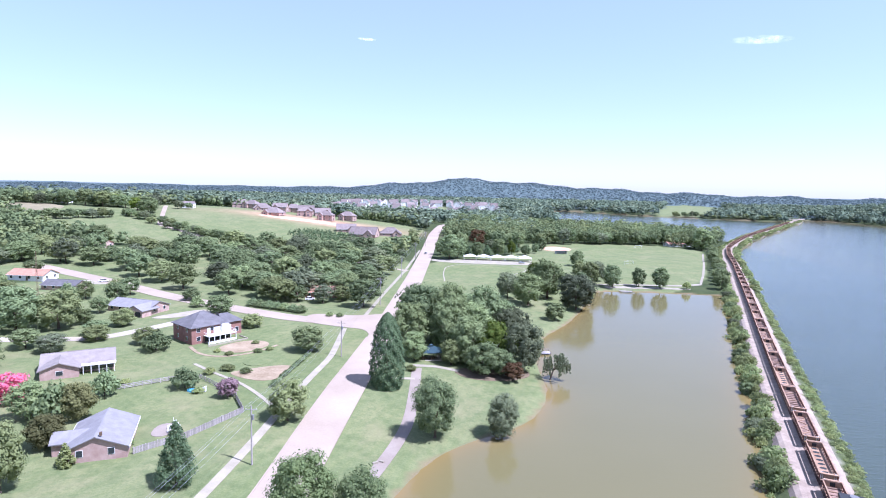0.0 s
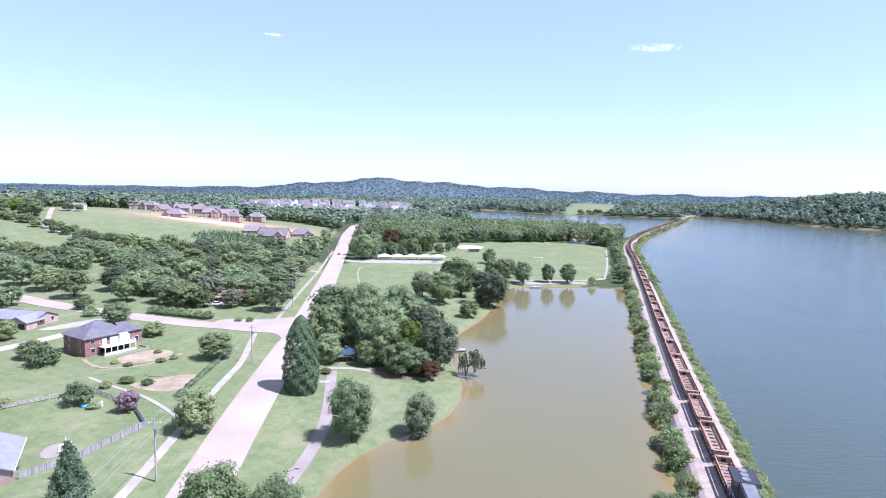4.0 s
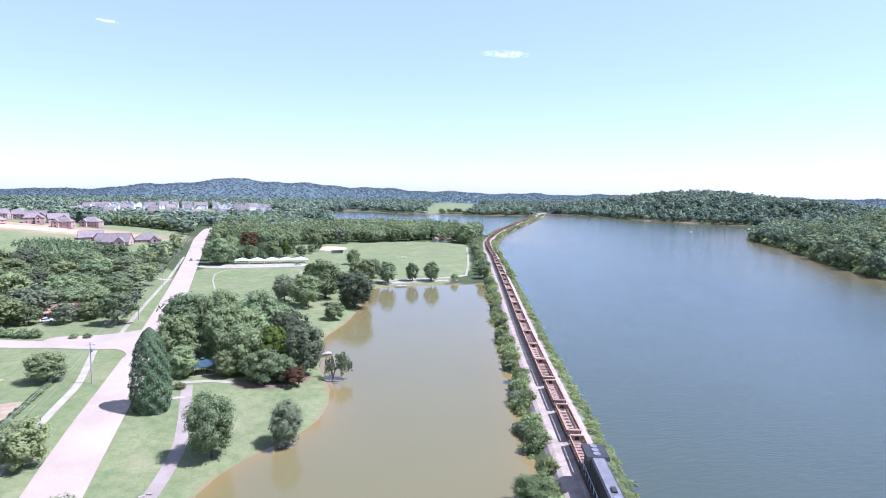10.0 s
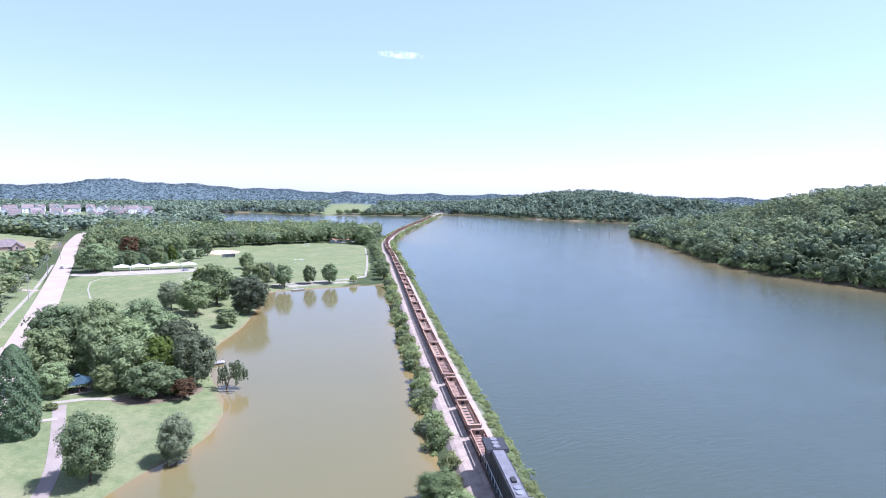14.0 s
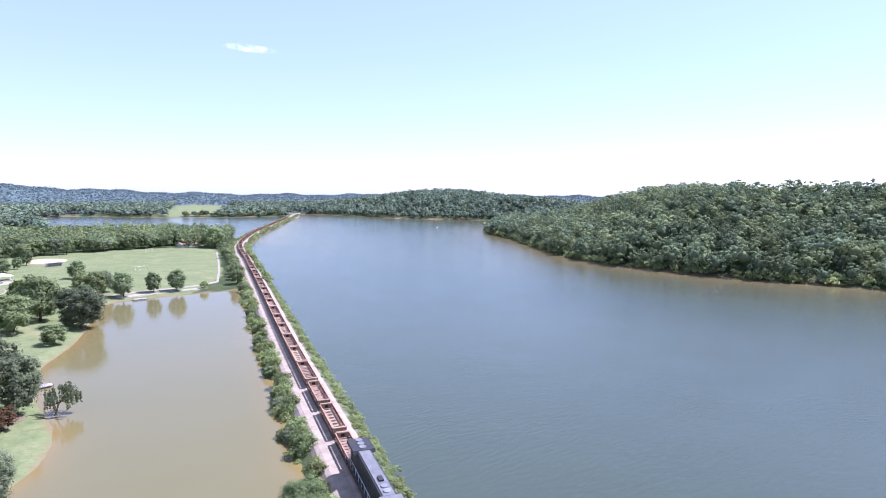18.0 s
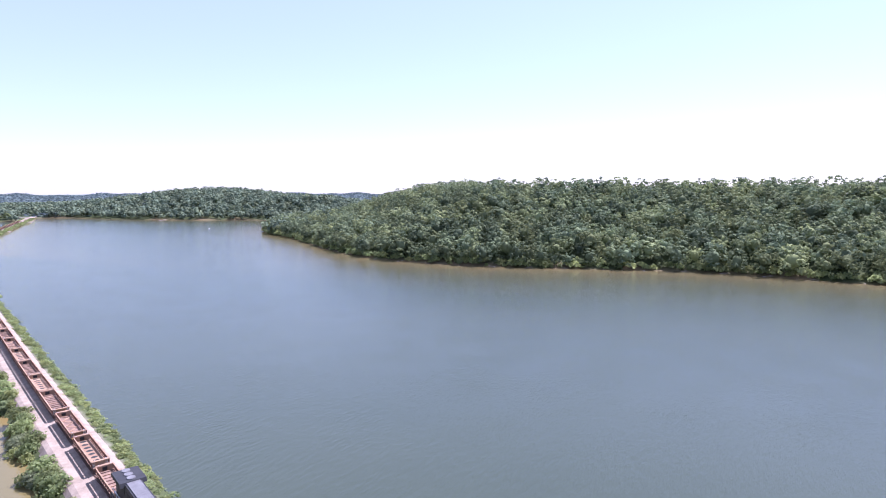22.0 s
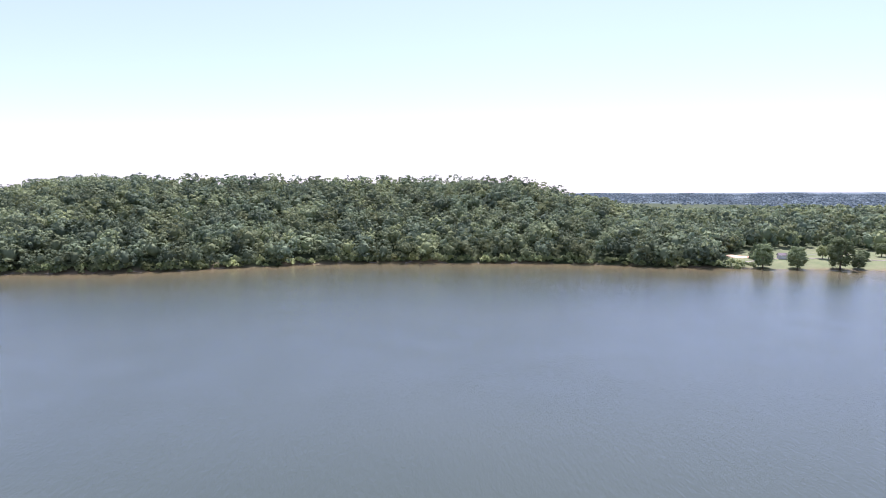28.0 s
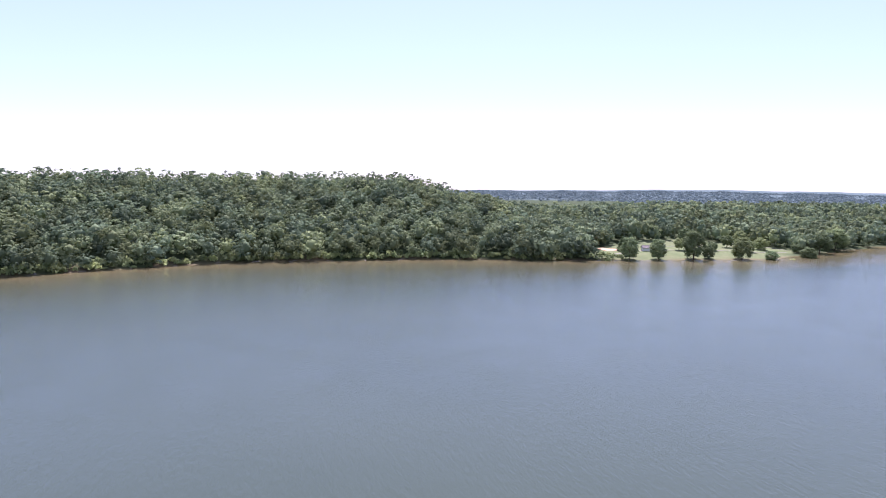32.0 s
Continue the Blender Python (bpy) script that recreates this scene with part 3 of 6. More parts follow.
def crown(seed, shape="round", leaves=1500, leaf=0.45, height=12.0, width=9.0, base=0.2, blobs=34, fill=0.0, every=1, ball=0.0, core=0.0):
    """Leaf sprays of one tree crown: boughs as clusters, with an uneven outline and gaps."""
    rng = np.random.default_rng(seed)
    z0, rad = height * base, width / 2
    hc = height - z0
    C, Rb = [], []
    for i in range(blobs):
        u = (i + rng.uniform(0, 1)) / blobs
        a = i * 2.39996 + rng.uniform(-0.5, 0.5)
        if shape == "cone":
            f = (1 - u) ** 0.8 * (0.55 + 0.45 * min(1, u * 9))
            r = rad * f * rng.uniform(0.72, 1.0)
            C.append((r * math.cos(a), r * math.sin(a), z0 + hc * u * 0.95))
            Rb.append(rad * (0.13 + 0.26 * f))
        elif shape == "column":
            f = min(1, u * 4 + 0.55) * min(1.0, (1 - u) * 2.6 + 0.05) ** 0.7
            r = rad * f * rng.uniform(0.62, 0.8)
            C.append((r * math.cos(a), r * math.sin(a), z0 + hc * u * 0.94))
            Rb.append(rad * (0.16 + 0.2 * f))
        elif shape == "shrub":
            r = rad * math.sqrt(u) * 0.8
            C.append((r * math.cos(a), r * math.sin(a), hc * (0.3 + 0.4 * (1 - u) * rng.uniform(0.4, 1.2))))
            Rb.append(min(rad, hc) * rng.uniform(0.28, 0.45))
        else:
            zz = 1 - 2 * u
            q = math.sqrt(max(0, 1 - zz * zz))
            k = rng.uniform(0.55, 0.86)
            q = max(q, 0.72) if zz < -0.1 else q
            C.append((rad * q * k * math.cos(a), rad * q * k * math.sin(a), z0 + hc * (0.48 + 0.42 * zz * (k / 0.84 if zz > 0 else 0.9))))
            Rb.append(rad * rng.uniform(0.2, 0.36))
    C, Rb = np.array(C), np.array(Rb)
    if shape == "dome":
        u = rng.uniform(0, 1, leaves) ** 1.15
        a = rng.uniform(0, 2 * math.pi, leaves)
        knob = 0.06 * np.sin(a * 9 + u * 31) + 0.05 * np.sin(a * 5 - u * 47)
        r = rad * (1 - u ** 2.8) ** 0.62 * np.minimum(1, 0.84 + u * 0.9) * (0.9 + knob + rng.uniform(-0.07, 0.07, leaves))
        P = np.stack([r * np.cos(a), r * np.sin(a), z0 + hc * u * 0.99], 1)
        N = np.stack([np.cos(a), np.sin(a), 0.25 + 0.7 * u], 1) + rng.normal(size=(leaves, 3)) * 0.35
        return leaf_cards(rng, P, N, leaf)
    share = Rb ** 2 / (Rb ** 2).sum()
    idx = rng.choice(blobs, leaves, p=share)
    D = rng.normal(size=(leaves, 3))
    D /= np.linalg.norm(D, axis=1)[:, None]
    D[:, 2] = np.where((D[:, 2] < -0.3) & (rng.uniform(size=leaves) < 0.6), -D[:, 2], D[:, 2])
    squash = np.array([1, 1, 0.8])
    P = C[idx] + D * squash * (Rb[idx] * rng.uniform(0.62, 1.22 if leaf < 0.55 else 1.04, leaves))[:, None]
    P[:, 2] = np.maximum(P[:, 2], 0.12)
    N = D + rng.normal(size=(leaves, 3)) * 0.34 + np.array([0, 0, 0.12])
    if ball:
        out = P - np.array([0, 0, z0 + hc * 0.42])
        out /= np.linalg.norm(out, axis=1)[:, None] + 1e-9
        N = out * ball + N / np.linalg.norm(N, axis=1)[:, None] * (1 - ball)
    V, Q = leaf_cards(rng, P, N, leaf)
    if core:
        LV, LQ = lumps(rng, np.array([[0, 0, 0]]), np.array([1.0]))
        LV = LV * np.array([rad * core, rad * core, hc * 0.6 * core]) + np.array([0, 0, z0 + hc * 0.45])
        V, Q = np.concatenate([V, LV]), np.concatenate([Q, LQ + len(V)])
    if fill:
        LV, LQ = lumps(rng, C[::every], Rb[::every] * fill)
        LV[:, 2] = np.maximum(LV[:, 2], 0.1)
        V, Q = np.concatenate([V, LV]), np.concatenate([Q, LQ + len(V)])
    return V, Q


def trunk(seed, height, width, base=0.2, limbs=6, r=0.24):
    rng = random.Random(seed)
    s = Shape()
    top = height * (base + 0.38)
    lean = (rng.uniform(-0.3, 0.3), rng.uniform(-0.3, 0.3))
    s.rod((0, 0, -0.4), (0, 0, 0.5), r * 1.5, r * 1.05)
    s.rod((0, 0, 0.5), (lean[0], lean[1], top), r * 1.05, r * 0.45)
    for i in range(limbs):
        a = i * 2.4 + rng.uniform(-0.4, 0.4)
        u = rng.uniform(0.45, 0.95)
        p = (lean[0] * u, lean[1] * u, top * u)
        d = width * rng.uniform(0.26, 0.4)
        q = (p[0] + d * math.cos(a), p[1] + d * math.sin(a), p[2] + height * rng.uniform(0.12, 0.28))
        s.rod(p, q, r * 0.42, r * 0.12, 5)
    return s


def tree_kind(name, label, mat, shape="round", leaves=1500, leaf=0.45, height=12.0, width=9.0, base=0.2, blobs=34, seed=1, r=0.24, ball=0.3):
    """One tree of a kind, to be copied: its trunk and its crown."""
    V, Q = crown(seed, shape, leaves, leaf, height, width, base, blobs, 0.52, 1 if shape == "round" else 3, ball if shape == "round" else 0.0)
    c = array_mesh("crown", V, Q, mat)
    t = trunk(seed, height, width, base, 7, r).mesh("trunk", M["bark"], True)
    return dict(name=name, label=label, crown=c, trunk=t, h=height, w=width)


def plant(kind, x, y, h, w, turn=0.0, label="", group="", sink=0.05):
    ob = new(kind["name"])
    ob.matrix_basis = Matrix.Translation((x, y, land(x, y) - sink)) @ Matrix.Rotation(turn, 4, "Z") @ Matrix.Diagonal((w / kind["w"], w / kind["w"], h / kind["h"], 1))
    tagged(ob, label or kind["label"], "shrub" if "shrub" in kind["name"] or "hedge" in kind["name"] else "tree", group)
    for n in ("trunk", "crown"):
        part(n, kind[n], None, ob)
    return ob


def woods(name, label, pts, variants, mat, hmin, hmax, seed=0, spread=(0.75, 1.0), sink=0.6, kind="stuff"):
    """A wood joined into one sheet of crowns: variants of leaf clouds set at pts."""
    rng = np.random.default_rng(seed)
    z = land(pts[:, 0], pts[:, 1]) - sink
    Vs, Qs, Ts, n = [], [], [], 0
    which = rng.integers(0, len(variants), len(pts))
    for k, (V0, Q0, h0, w0) in enumerate(variants):
        sel = np.where(which == k)[0]
        if not len(sel):
            continue
        h = rng.uniform(hmin, hmax, len(sel))
        w = h * rng.uniform(*spread, len(sel))
        a = rng.uniform(0, 6.283, len(sel))
        c, s = np.cos(a)[:, None], np.sin(a)[:, None]
        X = (V0[None, :, 0] * c - V0[None, :, 1] * s) * (w / w0)[:, None] + pts[sel, 0][:, None]
        Y = (V0[None, :, 0] * s + V0[None, :, 1] * c) * (w / w0)[:, None] + pts[sel, 1][:, None]
        Z = V0[None, :, 2] * (h / h0)[:, None] + z[sel][:, None]
        Vs.append(np.stack([X, Y, Z], 2).reshape(-1, 3))
        Qs.append((Q0[None] + (n + np.arange(len(sel)) * len(V0))[:, None, None]).reshape(-1, 4))
        Ts.append(np.repeat(rng.uniform(0, 1, len(sel)), len(V0)))
        n += len(sel) * len(V0)
    me = array_mesh(name, np.concatenate(Vs), np.concatenate(Qs), mat, np.concatenate(Ts))
    return tagged(new(name, me), label, "trees", "", kind)


def jittered(x0, x1, y0, y1, step, seed):
    rng = np.random.default_rng(seed)
    X, Y = np.meshgrid(np.arange(float(x0), x1, step), np.arange(float(y0), y1, step))
    P = np.stack([X.ravel(), Y.ravel()], 1)
    P[:, 0] += (np.arange(len(P)) // X.shape[1] % 2) * step / 2
    return P + rng.uniform(-0.38, 0.38, P.shape) * step

# ---- ground ----
CLEAR = {
    "park_lawn": [(-14, 95), (-22, 150), (-12, 250), (-14, 330), (-9, 440), (60, 470), (80, 600), (265, 600), (215, 480), (158, 352), (90, 345), (40, 230), (30, 150)],
    "south_park": [(404, -268), (470, -300), (492, -380), (470, -470), (395, -480), (368, -430)],
    "far_field": [(450, 1312), (560, 1268), (650, 1420), (800, 1590), (860, 1900), (740, 1980), (548, 1520)],
    "new_houses": [(-330, 560), (-180, 520), (-100, 480), (-25, 520), (-20, 700), (-260, 720)],
    "hill_fields": [(-330, 470), (-240, 420), (-172, 408), (-91, 420), (-55, 440), (-28, 510), (-28, 560), (-320, 600), (-440, 560)],
    "neighbourhood": [(-260, 300), (-22, 255), (-22, 460), (-120, 445), (-172, 425), (-270, 380)],
    "old_houses": [(-240, 100), (-22, 80), (-22, 300), (-230, 320)],
    "white_estate": [(-225, 1000), (115, 1000), (150, 1200), (60, 1330), (-240, 1360)],
}
CLEAR = {k: rounded(v, 1) for k, v in CLEAR.items()}


def open_land(P):
    c = np.zeros(len(P), bool)
    for poly in CLEAR.values():
        c |= inside(P, poly)
    return c


def spread_steps(lo, hi, fine_lo, fine_hi, fine, grow=1.09, cap=110.0):
    mid = list(np.arange(fine_lo, fine_hi + fine, fine))
    up, step = [mid[-1]], fine
    while up[-1] < hi:
        step = min(step * grow, cap)
        up.append(up[-1] + step)
    down, step = [mid[0]], fine
    while down[-1] > lo:
        step = min(step * grow, cap)
        down.append(down[-1] - step)
    return np.array(down[:0:-1] + mid + up[1:])


def build_ground():
    gx = spread_steps(-4700, 4700, -120, 190, 2.5, 1.045)
    gy = spread_steps(-4700, 4700, 70, 360, 2.5, 1.045)
    X, Y = np.meshgrid(gx, gy)
    P = np.stack([X.ravel(), Y.ravel()], 1)
    z = land(P[:, 0], P[:, 1])
    nx = len(gx)
    i, j = np.meshgrid(np.arange(len(gy) - 1), np.arange(nx - 1), indexing="ij")
    a = (i * nx + j).ravel()
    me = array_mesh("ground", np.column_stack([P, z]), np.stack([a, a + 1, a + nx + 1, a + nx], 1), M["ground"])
    me.polygons.foreach_set("use_smooth", [True] * len(me.polygons))
    sd = shore(P)
    rail = seg_dist(P, RAIL)
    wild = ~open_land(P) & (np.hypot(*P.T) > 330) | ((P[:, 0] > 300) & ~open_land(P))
    soil = np.clip(bump(P, -140, 612, 75, 22, 1.2) + bump(P, -80, 590, 50, 15, 0.7) + bump(P, 100, 600, 25, 12, 0.0), 0, 1)
    mud = np.where(rail > 12, ease((0.9 - sd) / 0.8), 0) * (sd > -30)
    bal = ease((5.2 - rail) / 1.2)
    # "distance" sets how much painted haze the far ground gets.
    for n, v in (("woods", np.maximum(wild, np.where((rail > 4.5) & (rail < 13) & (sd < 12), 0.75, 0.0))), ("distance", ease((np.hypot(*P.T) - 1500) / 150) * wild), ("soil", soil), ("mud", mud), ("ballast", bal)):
        me.attributes.new(n, "FLOAT", "POINT").data.foreach_set("value", v.astype(np.float32))
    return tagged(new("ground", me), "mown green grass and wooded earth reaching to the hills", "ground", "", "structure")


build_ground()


def water(name, poly, mat, label, cell, reach, west=-1e9):
    """A level sheet that runs under its banks; it knows how far the bank is, for the silt of the shallows."""
    lo, hi = poly.min(0) - 12, poly.max(0) + 12
    gx, gy = np.arange(lo[0], hi[0] + cell, cell), np.arange(lo[1], hi[1] + cell, cell)
    X, Y = np.meshgrid(gx, gy)
    P = np.stack([X.ravel(), Y.ravel()], 1)
    d = seg_dist(P, np.vstack([poly, poly[:1]]))
    wet = inside(P, poly)
    near = wet | (d < 3.0)
    nx = len(gx)
    i, j = np.meshgrid(np.arange(len(gy) - 1), np.arange(nx - 1), indexing="ij")
    a = (i * nx + j).ravel()
    Q = np.stack([a, a + 1, a + nx + 1, a + nx], 1)
    Q = Q[near[Q].any(1)]
    used, Q = np.unique(Q, return_inverse=True)
    me = array_mesh(name, np.column_stack([P[used], np.zeros(len(used))]), Q.reshape(-1, 4), mat)
    silt = np.where(wet, np.exp(-d / reach), 1.0) * (P[:, 0] > west)
    me.attributes.new("shallow", "FLOAT", "POINT").data.foreach_set("value", silt[used].astype(np.float32))
    return tagged(new(name, me), label, "water", "", "structure")


water("pond", POND, M["pond"], "still muddy brown pond between park and railway", 2.5, 4.0)
water("lake", LAKE, M["lake"], "wide blue-grey lake with small ripples", 7.0, 42.0, 330)
water("lake_basin", BASIN, M["lake"], "blue lake arm behind the tree belt", 12.0, 5.0)

# ---- roads and paths ----
ROAD = [(-38, 20), (-33, 80), (-30, 105), (-28, 137), (-24.7, 180), (-21.8, 222), (-17, 336), (-12.5, 480), (-9.5, 610), (-2, 720), (25, 860)]
strip("road", ROAD, 9.8, M["asphalt"], "pale sun-bleached two-lane asphalt road", "road", 0.16)
strip("side_road", [(-24, 228), (-45.5, 234.5), (-62, 239), (-93, 254), (-130, 274), (-168, 299), (-230, 331)], 9.0, M["asphalt"], "pale residential side street", "road", 0.13)
strip("lane", [(-92, 251), (-104, 222), (-118, 200), (-150, 194), (-190, 205)], 5.0, M["street"], "pale residential lane between houses", "road", 0.14)
strip("field_road", [(-22, 375), (-60, 400), (-150, 440), (-240, 500), (-290, 620)], 4.0, M["asphalt"], "narrow pale road climbing the green hill", "road", 0.14)
strip("pavement", [(-46, 85), (-42.9, 108), (-41.4, 121), (-40.3, 133), (-37.8, 166), (-35.6, 188), (-36.4, 205), (-37.5, 225)], 2.0, M["concrete"], "narrow concrete footpath along the road", "pavement", 0.1, across=2)
strip("pavement_north", [(-33, 240), (-29.5, 300), (-24, 375), (-19, 480)], 1.6, M["concrete"], "narrow concrete footpath along the road", "pavement", 0.1, across=2)
strip("park_path", [(-16, 108), (-12.5, 120), (-9.8, 131), (-7.6, 143), (-7.2, 160), (-7.3, 182)], 3.0, M["path"], "grey asphalt walking path through the lawn", "path", 0.1, across=3)
strip("shore_path", [(70, 355), (90, 363), (115, 366), (150, 365), (163, 370)], 3.2, M["concrete"], "pale gravel path along the pond's north bank", "path", 0.1, across=3)

strip("dam_track", [(163, 370), (182, 410), (205, 462), (240, 545)], 1.5, M["concrete"], "pale dirt track at the foot of the dam", "path", 0.1, across=2)

# ---- railway ----
ballast_line = RAIL[(RAIL[:, 1] > -100)]


def build_ballast():
    """Stone bed with sloping shoulders along the dam."""
    prof = [(-7.3, 1.7), (-6.2, 3.0), (-5.2, 3.42), (-2.5, 3.48), (-1.9, 3.66), (1.9, 3.66), (2.5, 3.46), (3.6, 3.36), (4.5, 3.0), (5.4, 2.4)]
    rows = np.stack([np.column_stack([beside(ballast_line, d), np.full(len(ballast_line), z)]) for d, z in prof], 1)
    n, k = rows.shape[:2]
    i, j = np.meshgrid(np.arange(n - 1), np.arange(k - 1), indexing="ij")
    a = (i * k + j).ravel()
    me = array_mesh("railway_bed", rows.reshape(-1, 3), np.stack([a, a + 1, a + k + 1, a + k], 1), M["gravel"], None, False)
    return tagged(new("railway_bed", me), "grey-pink crushed stone railway bed on the dam", "railway bed", "", "structure")


build_ballast()


def along_rail(line):
    s = np.concatenate([[0], np.cumsum(np.hypot(*np.diff(line, axis=0).T))])
    return s


RS = along_rail(RAIL)


def rail_at(s):
    """Place and heading on the railway s metres from its south end."""
    x, y = np.interp(s, RS, RAIL[:, 0]), np.interp(s, RS, RAIL[:, 1])
    x2, y2 = np.interp(s + 1, RS, RAIL[:, 0]), np.interp(s + 1, RS, RAIL[:, 1])
    return x, y, math.atan2(y2 - y, x2 - x)


track = thing("railway_track", "rust-brown single railway track on wooden sleepers", "railway track")
for d in (-0.88, 0.88):
    s = Shape()
    a, b, c, e = (beside(RAIL, d + o) for o in (-0.04, 0.04, 0.04, -0.04))
    n = len(RAIL)
    vs = [(*p, 3.8) for p in a] + [(*p, 3.8) for p in b] + [(*p, 3.97) for p in b] + [(*p, 3.97) for p in a]
    s.add(vs, [(i + q * n, i + 1 + q * n, i + 1 + ((q + 1) % 4) * n, i + ((q + 1) % 4) * n) for i in range(n - 1) for q in range(4)])
    part("rail", s, M["rail"], track, "rusty steel rail")
sleeper_mesh = Shape().box(0, 0, 3.64, 0.28, 3.1, 0.19).mesh("sleeper", M["sleeper"])
S_NEAR = float(np.interp(60, RAIL[:, 1], RS))
for i in range(260):
    x, y, h = rail_at(S_NEAR + i * 0.66)
    ob = part("sleeper", sleeper_mesh, None, track)
    ob.matrix_basis = Matrix.Translation((x, y, 0)) @ Matrix.Rotation(h, 4, "Z")

# ---- woods ----
def cloud(seed, shape, leaves, leaf, h, w, base=0.12, blobs=14, fill=0.0, every=1, core=0.0):
    V, Q = crown(seed, shape, leaves, leaf, h, w, base, blobs, fill, every, 0.2 if shape == "round" else 0.0, core)
    return V, Q, h, w


hill_trees = [cloud(11 + i, "round", 270, 0.84, 18, 14, 0.04, 17, core=0.42) for i in range(7)] + [cloud(31, "round", 270, 0.8, 22, 11, 0.04, 17, core=0.42)]
mid_trees = [cloud(41 + i, "round", 76, 1.6, 18, 14, 0.03, 9, core=0.5) for i in range(5)]
far_trees = [cloud(51 + i, "round", 15, 2.6, 18, 17, 0.0, 5) for i in range(5)]

P = jittered(340, 800, -330, 640, 11.0, 3)
sd = shore(P)
P1 = P[(sd > 2.0) & (sd < 205) & ~open_land(P)]
woods("hillside_wood", "dense green broadleaf wood covering the hill across the lake", P1, hill_trees, M["leaf_wood"], 12, 25, 1, (0.72, 1.0))
P = jittered(330, 960, -1000, -250, 11, 4)
sd = shore(P)
P2 = P[(sd > 3) & (sd < 330) & ~open_land(P) & (seg_dist(P, RAIL) > 60) & (P[:, 0] > 330)]
woods("lakeside_wood", "green woods behind the lakeside park", P2, mid_trees, M["leaf_wood"], 15, 25, 2, (0.6, 0.85))
P = jittered(640, 1500, 480, 1750, 15, 5)
sd = shore(P)
P3 = P[(sd > 2) & (sd < 420) & ((P[:, 0] > 800) | (P[:, 1] < 900)) & (np.hypot(P[:, 0] - 560, P[:, 1] - 340) > 150)]
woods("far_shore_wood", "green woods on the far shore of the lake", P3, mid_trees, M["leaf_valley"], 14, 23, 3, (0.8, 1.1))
P = jittered(-900, 900, 640, 1900, 20, 6)
sd = shore(P)
P4 = P[(sd > 4) & ~open_land(P) & (seg_dist(P, RAIL) > 14) & (P[:, 0] < 820) & ~((P[:, 0] > 110) & (P[:, 1] < 960)) & (seg_dist(P, np.array(ROAD)) > 12) & (np.abs(P[:, 0]) < 0.95 * P[:, 1] + 40)]
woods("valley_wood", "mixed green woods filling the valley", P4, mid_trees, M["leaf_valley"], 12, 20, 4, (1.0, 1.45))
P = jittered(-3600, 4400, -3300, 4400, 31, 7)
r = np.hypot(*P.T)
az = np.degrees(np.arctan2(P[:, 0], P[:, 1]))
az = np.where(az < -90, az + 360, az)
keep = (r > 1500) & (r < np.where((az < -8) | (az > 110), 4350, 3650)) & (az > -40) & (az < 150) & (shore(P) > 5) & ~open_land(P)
# The leaf colour here carries the blue haze of distance.
woods("distant_wood", "green woods on the distant hills, blue haze in their colour", P[keep], far_trees, M["leaf_far"], 12, 17, 5, (1.7, 2.4), 5.0)
P = jittered(2, 330, 560, 800, 12, 9)
P5 = P[(shore(P) > 3) & ~open_land(P) & (seg_dist(P, RAIL) > 16) & (seg_dist(P, np.array(ROAD)) > 14)]
woods("park_wood", "tall green trees behind the sports field", P5, hill_trees, M["leaf"], 13, 21, 7, (0.75, 1.0))
P = jittered(-760, -10, 330, 760, 11, 8)
keep = ~open_land(P) & (seg_dist(P, np.array(ROAD)) > 13) & (P[:, 0] > -0.95 * P[:, 1] - 60)
woods("hill_wood", "green woods along the hill pastures", P[keep], mid_trees, M["leaf"], 9, 15, 6, (0.8, 1.1))

# ---- the train ----
DECK = 3.97
S_FRONT = float(np.interp(92.0, RAIL[:, 1], RS)) - 57.0
ENGINE, WAGON = (1.26, 1.2, 1.2), (1.1, 1.12, 1.0)


def on_rail(s, size=(1, 1, 1)):
    """Pose on the rails at s; local x points back along the train."""
    x, y, h = rail_at(s)
    return Matrix.Translation((x, y, DECK)) @ Matrix.Rotation(h, 4, "Z") @ Matrix.Diagonal((*size, 1))


def wheel_mesh(r=0.48):
    s = Shape()
    s.rod((0, -0.07, 0), (0, 0.07, 0), r, r, 16)
    s.rod((0, 0.07, 0), (0, 0.1, 0), r * 0.5, r * 0.3, 12)
    return s.mesh("wheel", M["rail"], False)


WHEEL = wheel_mesh()


def bogie(parent, x, axles, gap, r=0.48):
    s = Shape()
    half = gap * (axles - 1) / 2
    for side in (-1, 1):
        s.box(x, side * 1.02, r - 0.12, 2 * half + 1.0, 0.16, 0.32)
        for a in range(axles):
            s.box(x - half + a * gap, side * 1.04, r - 0.2, 0.38, 0.2, 0.42)
    s.box(x, 0, r - 0.05, 0.7, 2.0, 0.3)
    b = part("bogie", s, M["rubber"] if axles == 3 else M["rust"], parent)
    for a in range(axles):
        for side in (-1, 1):
            w = part("wheel", WHEEL, None, b)
            w.matrix_basis = Matrix.Translation((x - half + a * gap, side * 0.76, r)) @ Matrix.Rotation(0 if side > 0 else math.pi, 4, "Z")
    return b


